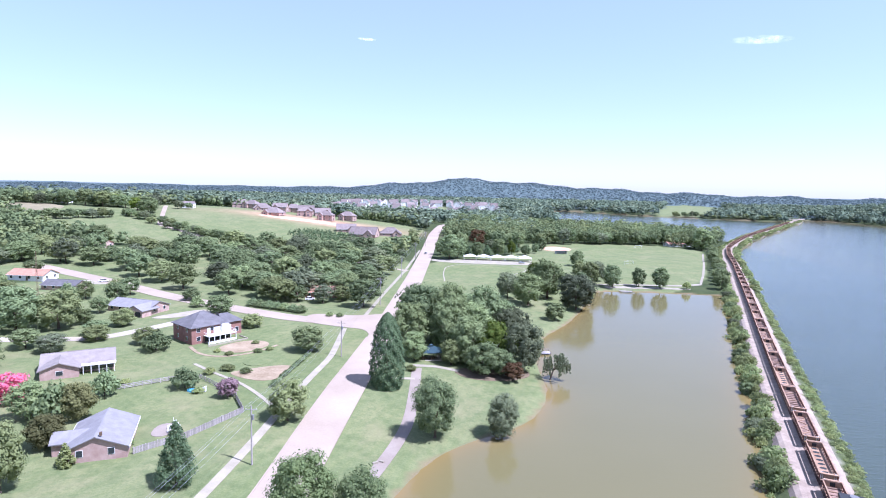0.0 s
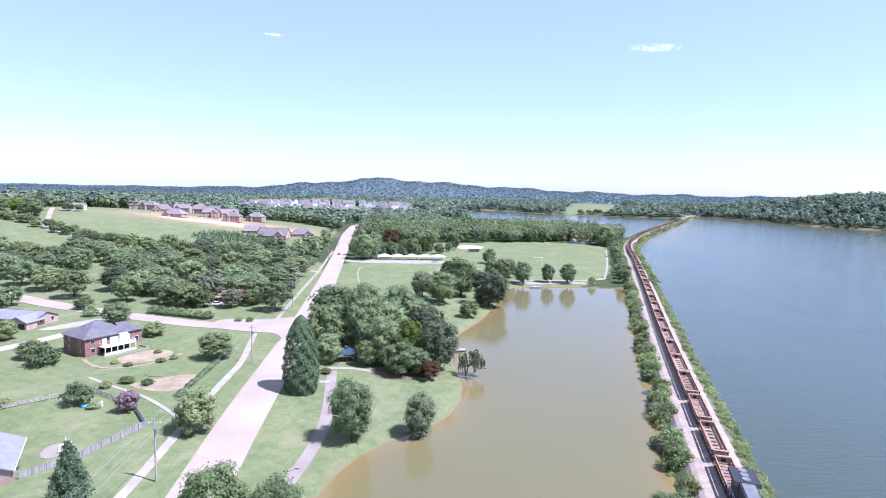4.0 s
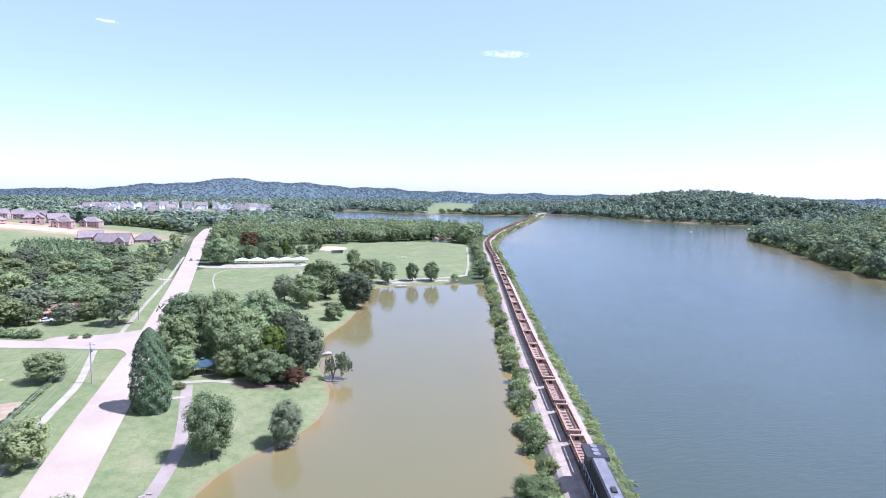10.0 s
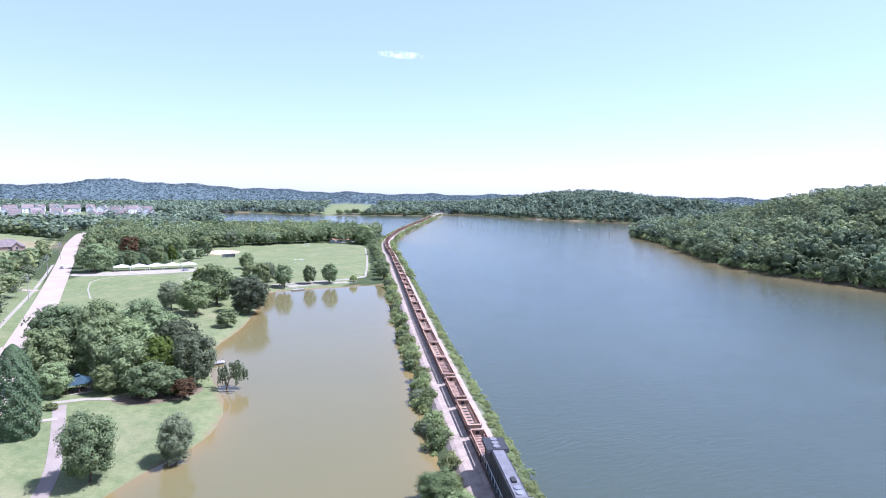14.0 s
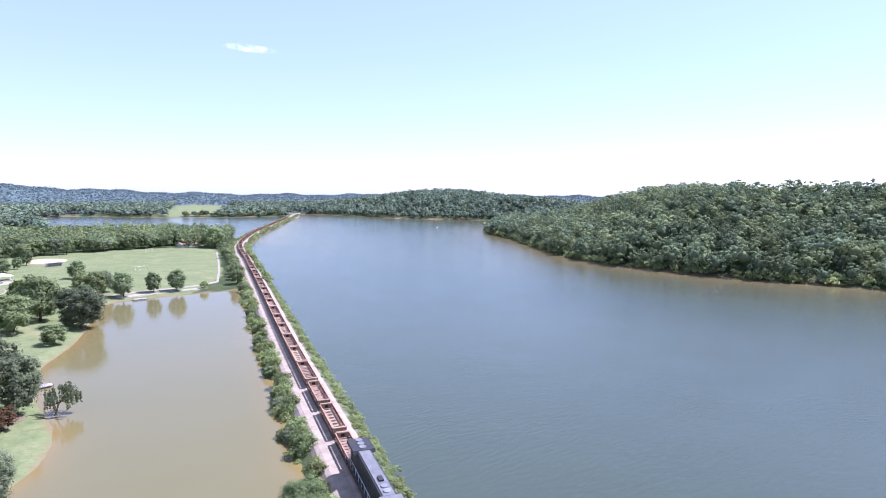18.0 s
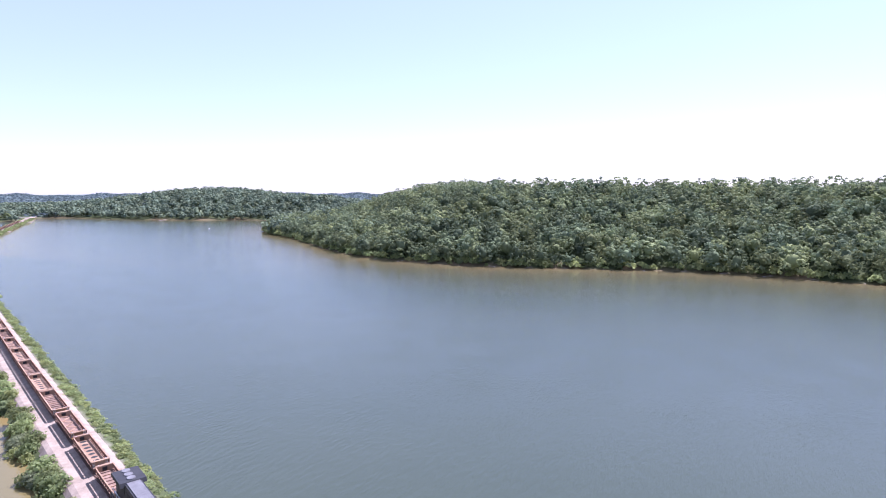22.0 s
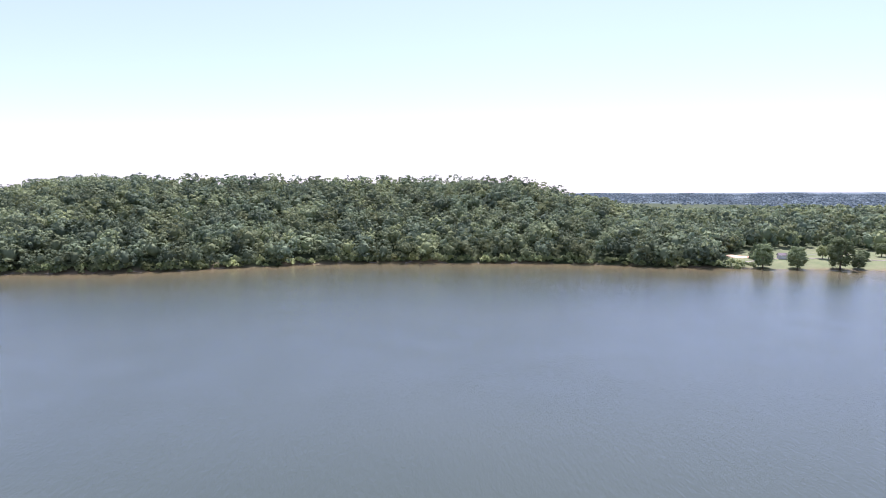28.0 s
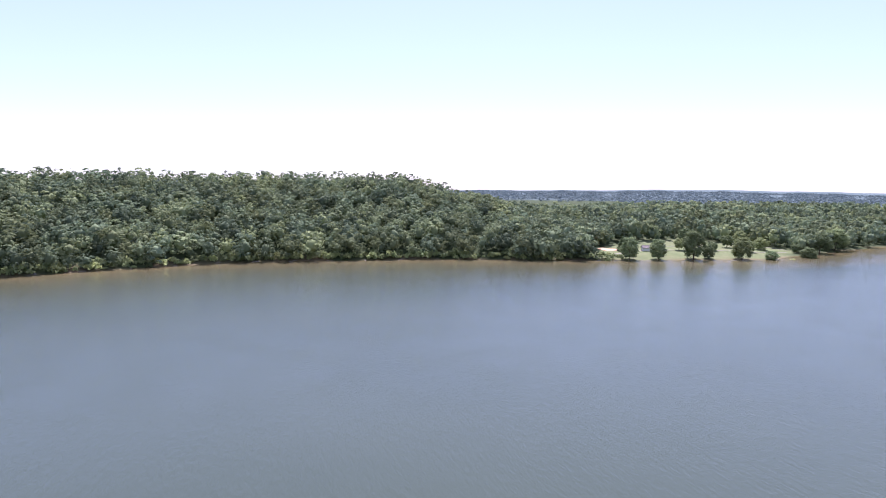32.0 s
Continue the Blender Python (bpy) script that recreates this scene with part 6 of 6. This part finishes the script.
# pale rounded verge where the street meets the road
patch("junction", [(-26, 210), (-20, 222), (-20, 258), (-28, 251), (-40, 246), (-56, 248), (-56, 233), (-40, 227), (-31, 226), (-27.5, 221)], M["asphalt"], "pale asphalt street junction", "road", 0.14)
strip("garden_walk", [(-75, 176), (-66, 168), (-55, 160), (-48, 152), (-43, 146), (-40, 142)], 1.1, M["concrete"], "curved pale garden path", "path", 0.1, across=2)
strip("path_link", [(-18.5, 171), (-12, 171.5), (-7.5, 172)], 1.6, M["concrete"], "short pale link path", "path", 0.11, across=2)
strip("gazebo_apron", [(-9, 184), (-2, 185.5), (6, 183.5)], 2.2, M["concrete"], "pale paving in front of the pavilion", "path", 0.09, across=2)
strip("field_track", [(1.5, 345), (0.5, 375), (2, 402), (10, 416), (30, 420), (48, 419), (58, 408), (56, 395), (46, 380), (40, 352)], 0.7, M["concrete"], "pale dirt track round the lawn", "path", 0.07, across=2)
patch("car_park", [(-9, 424), (40, 423), (70, 427), (71, 441), (20, 441), (-8, 440)], M["concrete"], "pale gravel car park", "car park", 0.1)
patch("infield", [(92, 520), (112, 524), (120, 548), (104, 562), (90, 545)], M["clay"], "orange clay baseball infield", "infield", 0.08)
patch("bank_clearing", [(100, 352.5), (128, 356), (152, 354), (150, 360), (112, 362), (98, 360)], M["concrete"], "pale gravel bank", "path", 0.06)
patch("flower_bed_upper", [(-76, 192), (-66, 187), (-58, 197), (-61, 204), (-70, 203)], M["mulch"], "bare brown garden bed", "garden bed", 0.08, 2.0)
patch("flower_bed_lower", [(-63, 168), (-50, 161), (-44.5, 168), (-45, 178), (-52, 176), (-58, 172)], M["mulch"], "bare brown garden bed", "garden bed", 0.08, 2.0)
patch("bed_island", [(-60, 176), (-55, 175), (-53, 180), (-57, 183), (-62, 181)], M["ground"], "small grass island in the garden bed", "lawn", 0.16, 2.0)
strip("bed_edge_upper", [(-84, 194), (-77, 184), (-68, 183), (-60, 190), (-56, 199)], 1.2, M["mulch"], "curved brown bed edging", "garden bed", 0.09, across=2)
patch("driveway", [(-117, 230), (-108, 231), (-96, 244), (-101, 250), (-110, 240)], M["concrete"], "pale concrete driveway", "driveway", 0.1, 2.0)
patch("driveway_north", [(-186, 290), (-168, 292), (-160, 300), (-184, 303)], M["concrete"], "pale concrete driveway", "driveway", 0.1, 2.0)
patch("hill_drive", [(-190, 592), (-100, 590), (-70, 572), (-62, 582), (-110, 612), (-185, 612)], M["clay"], "bare orange building ground between new houses", "ground", 0.12, 6.0)

patch("leaf_litter", [(3, 184), (8, 176.5), (20, 177.5), (30, 184), (27, 193), (14, 191)], M["litter"], "brown leaf litter under the grove", "ground", 0.05, 2.0)
patch("dry_field", [(-440, 560), (-403, 536), (-372, 520), (-347, 535), (-362, 570), (-405, 586)], M["stubble"], "dry brown field on the hill top", "field", 0.1, 6.0)

# ---- clipped hedge along the garden ----
hedge_pts = np.array([(-46.3 + 3.4 * u, 158.5 + 31.5 * u) for u in np.linspace(0, 1, 34)])
woods("clipped_hedge", "long low dark green hedge along the garden", hedge_pts, [cloud(95, "shrub", 110, 0.22, 1.6, 1.9, 0.0, 10)], M["leaf_dark"], 1.3, 1.7, 31, (1.1, 1.4), 0.1, "")

# ---- fences ----
def board_fence(line, label):
    t = thing("board_fence", label, "fence")
    board = Shape().box(0, 0, 0, 0.24, 0.04, 1.5).mesh("board", M["wood"])
    post = Shape().box(0, 0, 0, 0.12, 0.12, 1.7).mesh("post", M["wood"])
    for (x0, y0), (x1, y1) in zip(line[:-1], line[1:]):
        n = int(math.hypot(x1 - x0, y1 - y0) / 0.3)
        a = math.atan2(y1 - y0, x1 - x0)
        for i in range(n):
            u = (i + 0.5) / n
            x, y = x0 + (x1 - x0) * u, y0 + (y1 - y0) * u
            ob = part("board", board, None, t)
            ob.matrix_basis = Matrix.Translation((x, y, land(x, y) - 0.05)) @ Matrix.Rotation(a, 4, "Z")
            if i % 8 == 0:
                ob = part("post", post, None, t)
                ob.matrix_basis = Matrix.Translation((x + 0.08 * math.sin(a), y - 0.08 * math.cos(a), land(x, y) - 0.1)) @ Matrix.Rotation(a, 4, "Z")
    return t


board_fence([(-63.2, 117.2), (-55.5, 125.3), (-48.0, 140.0), (-53, 149)], "weathered grey board fence round the back garden")
rail_fence = thing("rail_fence", "grey wooden rail fence behind the garden", "fence")
fl = [(-53, 149), (-60, 156), (-67.5, 162.5), (-75.5, 160.2), (-86, 152)]
for (x0, y0), (x1, y1) in zip(fl[:-1], fl[1:]):
    n = max(1, round(math.hypot(x1 - x0, y1 - y0) / 2.4))
    a = math.atan2(y1 - y0, x1 - x0)
    step = math.hypot(x1 - x0, y1 - y0) / n
    for i in range(n):
        x, y = x0 + (x1 - x0) * (i + 0.5) / n, y0 + (y1 - y0) * (i + 0.5) / n
        g = land(x, y)
        part("post", Shape().box(x - math.cos(a) * step / 2, y - math.sin(a) * step / 2, g - 0.1, 0.13, 0.13, 1.5), M["wood"], rail_fence)
        for z in (0.3, 0.7, 1.1):
            part("rail", Shape().box(x, y, g + z, step, 0.05, 0.2, a), M["wood"], rail_fence)

# ---- pavilion, docks, shelters ----
gz = thing("pavilion", "open pavilion with a blue-green hip roof", "pavilion", "", (-3.2, 193.5, land(-3.2, 193.5) - 0.1), 0.15)
part("slab", Shape().box(0, 0, 0, 6.8, 5.6, 0.25), M["concrete"], gz)
for px in (-3.0, 0, 3.0):
    for py in (-2.4, 2.4):
        part("post", Shape().box(px, py, 0.25, 0.22, 0.22, 2.6), M["wood_dark"], gz)
rf = part("roof", Shape().add([(-3.7, -3.1, 2.8), (3.7, -3.1, 2.8), (3.7, 3.1, 2.8), (-3.7, 3.1, 2.8), (-0.9, 0, 4.5), (0.9, 0, 4.5)], [(0, 1, 5, 4), (2, 3, 4, 5), (1, 2, 5), (3, 0, 4), (3, 2, 1, 0)]), M["teal"], gz)
part("cupola", Shape().box(0, 0, 4.3, 1.0, 0.7, 0.5).box(0, 0, 4.8, 1.4, 1.0, 0.3, 0, 0.2), M["teal"], rf)
for px in (-2.2, 1.2):
    tb = thing("picnic_table", "dark wooden picnic table under the pavilion roof", "picnic table", "picnic tables", (-3.2 + px, 192.5 + px * 0.15, land(-3.2, 193.5) + 0.15), 0.15)
    part("tabletop", Shape().box(0, 0, 0.7, 0.8, 1.9, 0.06), M["wood_dark"], tb)
    for k in (-0.75, 0.75):
        part("bench", Shape().box(k, 0, 0.42, 0.3, 1.9, 0.05), M["wood_dark"], tb)
    for k in (-0.65, 0.65):
        part("trestle", Shape().box(0, k, 0, 0.1, 0.1, 0.7).box(0, k, 0.38, 1.7, 0.08, 0.06), M["wood_dark"], tb)


def dock(x, y, turn, L, W, label):
    t = thing("dock", label, "dock", "", (x, y, 0), turn)
    n = int(L / 0.45)
    for i in range(n):
        part("plank", Shape().box(-L / 2 + (i + 0.5) * L / n, 0, 0.55, L / n - 0.04, W, 0.07), M["wood"], t)
    for px in (-L / 2 + 0.2, L / 2 - 0.2):
        for py in (-W / 2 + 0.1, W / 2 - 0.1):
            part("pile", Shape().rod((px, py, -1.6), (px, py, 0.95), 0.11, 0.1, 8), M["wood_dark"], t)
    part("railing", Shape().box(0, W / 2 - 0.05, 1.4, L, 0.08, 0.1).box(-L / 2 + 0.1, W / 2 - 0.05, 0.6, 0.1, 0.1, 0.9).box(L / 2 - 0.1, W / 2 - 0.05, 0.6, 0.1, 0.1, 0.9).box(0, W / 2 - 0.05, 0.6, 0.1, 0.1, 0.9), M["wood"], t)
    return t


dock(37.5, 213.5, 0.1, 6.0, 3.2, "small weathered wooden fishing dock on the pond")
dock(109.5, 349.0, -0.05, 7.5, 3.0, "wooden fishing dock on the north bank")
for i in range(5):
    x, y = 20.5 + i * 10.4, 444.5 + i * 0.6
    t = thing("picnic_shelter", "white-roofed open picnic shelter beside the car park", "picnic shelter", "row of picnic shelters", (x, y, land(x, y) - 0.1), 0.06)
    part("roof", Shape().add([(-5.1, -3.6, 2.7), (5.1, -3.6, 2.7), (5.1, 3.6, 2.7), (-5.1, 3.6, 2.7), (0, 0, 4.6)], [(0, 1, 4), (1, 2, 4), (2, 3, 4), (3, 0, 4), (3, 2, 1, 0)]), M["white"], t)
    for px in (-4.7, 4.7):
        for py in (-3.2, 3.2):
            part("post", Shape().box(px, py, 0, 0.16, 0.16, 2.7), M["white"], t)
    part("slab", Shape().box(0, 0, 0, 9.8, 6.8, 0.18), M["concrete"], t)


def car(x, y, turn, mat, label):
    t = thing("car", label, "car", "parked cars", (x, y, land(x, y) + 0.12), turn)
    body = part("body", Shape().profile([(-2.2, 0.35), (2.2, 0.35), (2.25, 0.75), (1.3, 0.95), (-2.2, 0.98)], -0.88, 0.88), mat, t)
    part("cabin", Shape().profile([(-1.7, 0.97), (1.25, 0.95), (0.5, 1.5), (-1.2, 1.52)], -0.76, 0.76), M["glass"], body)
    part("car_roof", Shape().box(-0.35, 0, 1.5, 1.6, 1.4, 0.06), mat, body)
    for px in (-1.4, 1.4):
        for py in (-0.82, 0.82):
            w = part("wheel", Shape().rod((px, py - 0.1, 0.33), (px, py + 0.1, 0.33), 0.33, 0.33, 14), M["rubber"], t)
            part("hub", Shape().rod((px, py - 0.11, 0.33), (px, py + 0.11, 0.33), 0.17, 0.17, 10), M["steel"], w)
    return t


car(58, 433, 0.2, M["silver"], "grey parked car at the picnic shelters")
car(-62, 274.5, 0.3, M["white"], "white parked car in front of the brick house")
car(-13.5, 462, 1.5, M["silver"], "silver car on the pale road")
car(-88.5, 215.5, 0.2, M["black"], "dark car parked beside the brick house")
car(-172, 297.5, 0.4, M["white"], "white car parked on the driveway")

# ---- sports field ----
def goal(x, y, turn):
    t = thing("soccer_goal", "white soccer goal frame on the grass", "soccer goal", "soccer goals", (x, y, land(x, y)), turn)
    for k in (-3.66, 3.66):
        part("goal_post", Shape().rod((k, 0, 0), (k, 0, 2.44), 0.08, 0.08, 8), M["white"], t)
        part("back_stay", Shape().rod((k, 0, 2.44), (k, 2.2, 0), 0.04, 0.04, 6), M["white"], t)
    part("crossbar", Shape().rod((-3.66, 0, 2.44), (3.66, 0, 2.44), 0.08, 0.08, 8), M["white"], t)
    part("ground_bar", Shape().rod((-3.66, 2.2, 0.05), (3.66, 2.2, 0.05), 0.04, 0.04, 6), M["white"], t)


goal(142, 449, 0.25)
goal(190, 575, 0.25)
dug = thing("dugout", "low shelter with a blue metal roof by the infield", "dugout", "", (101, 505, land(101, 505) - 0.1), 0.3)
part("dugout_wall", Shape().box(0, 1.3, 0, 10, 0.2, 2.3).box(-4.9, 0, 0, 0.2, 2.6, 2.3).box(4.9, 0, 0, 0.2, 2.6, 2.3), M["siding"], dug)
part("dugout_roof", Shape().profile([(-5.4, 2.3), (5.4, 2.3), (5.4, 2.48), (-5.4, 2.48)], -2.2, 1.8), M["teal"], dug)
house("long low clubhouse with a red-brown roof behind the trees", 240, 606, rad(14), 26, 10, 2.8, 0.35, M["siding"], M["shingle_orange"], windows=5, group="park buildings")
house("small white park hut with a grey roof", 437, -341, rad(70), 8, 6, 3.2, 0.5, M["white"], M["shingle_grey"], windows=2, group="park buildings", simple=True)
house("white cottage in the trees above the park", 585, -428, rad(60), 12, 9, 4.0, 0.5, M["white"], M["shingle_grey"], windows=2, group="park buildings", simple=True)
patch("park_infield", [(440, -300), (462, -303), (464, -318), (446, -322)], M["clay"], "orange clay play area in the lakeside park", "infield", 0.1)
strip("park_drive", [(428, -300), (440, -345), (425, -390), (408, -430), (402, -465)], 1.8, M["path"], "pale drive through the lakeside park", "path", 0.1)
strip("park_slope_path", [(462, -360), (450, -420), (430, -470), (405, -480)], 1.3, M["path"], "pale path in the lakeside park", "path", 0.1)
for i in range(4):
    x, y = 425 - i * 8, -312 - i * 33
    t = thing("lamp_post", "thin pale lamp post in the lakeside park", "lamp post", "park lamp posts", (x, y, land(x, y)))
    part("post", Shape().rod((0, 0, 0), (0, 0, 9), 0.1, 0.06, 7), M["steel"], t)
    part("lamp_head", Shape().box(0, 0.5, 8.9, 0.3, 1.2, 0.15), M["white"], t)

# ---- small things in the gardens and on the water ----
pool = thing("paddling_pool", "blue plastic paddling pool and slide on the lawn", "paddling pool", "", (-65.8, 153.2, land(-65.8, 153.2)))
part("pool_wall", Shape().prism([(1.6 * math.cos(a), 1.1 * math.sin(a)) for a in np.linspace(0, 6.0, 14)], 0, 0.45), M["blue"], pool)
part("slide", Shape().profile([(1.2, 0.0), (3.0, 1.3), (3.4, 1.3), (3.4, 0.0)], -0.4, 0.4), M["white"], pool)
for x, y, a in ((-60.5, 127.5, 0.3), (-59.6, 130.5, 1.1), (-61.5, 133, 2.0)):
    t = thing("garden_chair", "white garden chair on the patio", "garden chair", "patio chairs", (x, y, land(x, y) + 0.1), a)
    part("seat", Shape().box(0, 0, 0.4, 0.6, 0.6, 0.06), M["white"], t)
    part("backrest", Shape().box(0, 0.3, 0.45, 0.6, 0.06, 0.6), M["white"], t)
    for px in (-0.26, 0.26):
        for py in (-0.26, 0.26):
            part("leg", Shape().box(px, py, 0, 0.05, 0.05, 0.4), M["white"], t)
patch("patio", [(-64, 125), (-59.5, 126), (-60, 133), (-65, 132)], M["path"], "pale concrete patio beside the house", "patio", 0.08, 2.0)
t = thing("garden_table", "white round garden table on the patio", "garden table", "", (-61, 129.5, land(-61, 129.5) + 0.1))
part("tabletop", Shape().rod((0, 0, 0.68), (0, 0, 0.74), 0.6, 0.6, 14), M["white"], t)
part("pedestal", Shape().rod((0, 0, 0), (0, 0, 0.68), 0.08, 0.06, 7), M["white"], t)
boat = thing("motorboat", "small white motorboat on the lake", "boat", "", (694, 715, 0.0), 0.7)
part("hull", Shape().prism([(-2.6, -1.0), (1.2, -1.0), (3.0, 0), (1.2, 1.0), (-2.6, 1.0)], -0.2, 0.7), M["white"], boat)
part("windscreen", Shape().box(0.3, 0, 0.7, 0.1, 1.6, 0.5), M["glass"], boat)
part("outboard_motor", Shape().box(-2.8, 0, 0.2, 0.4, 0.4, 0.9), M["black"], boat)
t = thing("lake_jetty", "pale boat jetty on the far shore", "jetty", "", (838, 985, 0.0), 0.4)
part("deck", Shape().box(0, 0, 0.7, 26, 4, 0.4), M["wood"], t)
for k in range(5):
    part("pile", Shape().rod((-12 + k * 6, 1.8, -1.5), (-12 + k * 6, 1.8, 1.6), 0.2, 0.2, 7), M["wood_dark"], t)
t = thing("concrete_culvert", "white concrete drain blocks beside the pond path", "culvert", "", (-13.5, 122, land(-13.5, 122)))
part("block", Shape().box(0, 0, 0, 1.2, 0.5, 0.35, 0.4), M["concrete"], t)
part("block", Shape().box(1.3, 0.7, 0, 1.0, 0.5, 0.3, -0.3), M["concrete"], t)

# ---- drift branches on the wooded shore ----
rb = random.Random(17)
for i in range(16):
    y = -150 + i * 28
    P = np.array([(x, y) for x in np.arange(400, 560, 1.0)])
    k = int(np.argmax(shore(P) > -0.6))
    t = thing("driftwood", "bleached fallen branch on the wooded lake shore", "driftwood", "driftwood on the shore", (float(P[k, 0]), y, 0.05), rb.uniform(0, 6.28))
    part("stem", Shape().rod((-3, 0, 0), (3.5, 0.5, 0.7), 0.16, 0.07, 6), M["wood"], t)
    part("branch", Shape().rod((0.5, 0.2, 0.35), (2.4, 1.7, 1.2), 0.08, 0.03, 5), M["wood"], t)

# ---- a wisp of cloud ----
def cloud_material():
    """White vapour that thins out towards its edge."""
    m, t, b = material("thin_cloud", 1.0, 0, 0)
    b.inputs["Base Color"].default_value = (0.9, 0.9, 0.9, 1)
    co = object_coords(t)
    mp = t.nodes.new("ShaderNodeMapping")
    mp.inputs["Scale"].default_value = (1 / 215, 1 / 60, 1 / 32)
    t.links.new(co, mp.inputs["Vector"])
    ln = t.nodes.new("ShaderNodeVectorMath")
    ln.operation = "LENGTH"
    t.links.new(mp.outputs[0], ln.inputs[0])
    n = noise_tex(t, 0.016, 6, 0.62, co)
    soft = math_node(t, "SUBTRACT", 1.0, ln.outputs["Value"], True)
    a = math_node(t, "MULTIPLY", soft, math_node(t, "MULTIPLY", ramp(t, n, [(0.4, (0, 0, 0)), (0.75, (1, 1, 1))]), 1.1), True)
    t.links.new(a, b.inputs["Alpha"])
    # Faint emission stands in for sunlight scattered inside the cloud.
    b.inputs["Emission Color"].default_value = (1, 1, 1, 1)
    b.inputs["Emission Strength"].default_value = 0.4
    return m


cm = cloud_material()
for (cx, cy, cz), size in (((1820, 3562, 938), 0.8), ((-520, 3940, 975), 0.3)):
    V, Q = [], []
    for a in range(9):
        th = math.pi * a / 8
        for b in range(18):
            ph = 2 * math.pi * b / 18
            V.append((215 * math.sin(th) * math.cos(ph), 8 * math.sin(th) * math.sin(ph), 32 * math.cos(th)))
    Q = [(a * 18 + b, a * 18 + (b + 1) % 18, (a + 1) * 18 + (b + 1) % 18, (a + 1) * 18 + b) for a in range(8) for b in range(18)]
    ob = tagged(new("cloud", array_mesh("cloud", np.array(V), np.array(Q), cm)), "thin white wisp of summer cloud", "cloud", "", "structure")
    ob.matrix_basis = Matrix.Translation((cx, cy, cz)) @ Matrix.Rotation(-math.atan2(cx, cy), 4, "Z") @ Matrix.Rotation(0.05, 4, "Y") @ Matrix.Diagonal((size, size, size, 1))
    ob.visible_shadow = False

# ---- true size: the plan above is drawn in units of 0.83 m ----
UNIT = Matrix.Scale(51.0 / 61.5, 4)
for ob in list(scene.objects):
    if ob.parent is None and ob.type in ("MESH", "EMPTY"):
        ob.matrix_basis = UNIT @ ob.matrix_basis
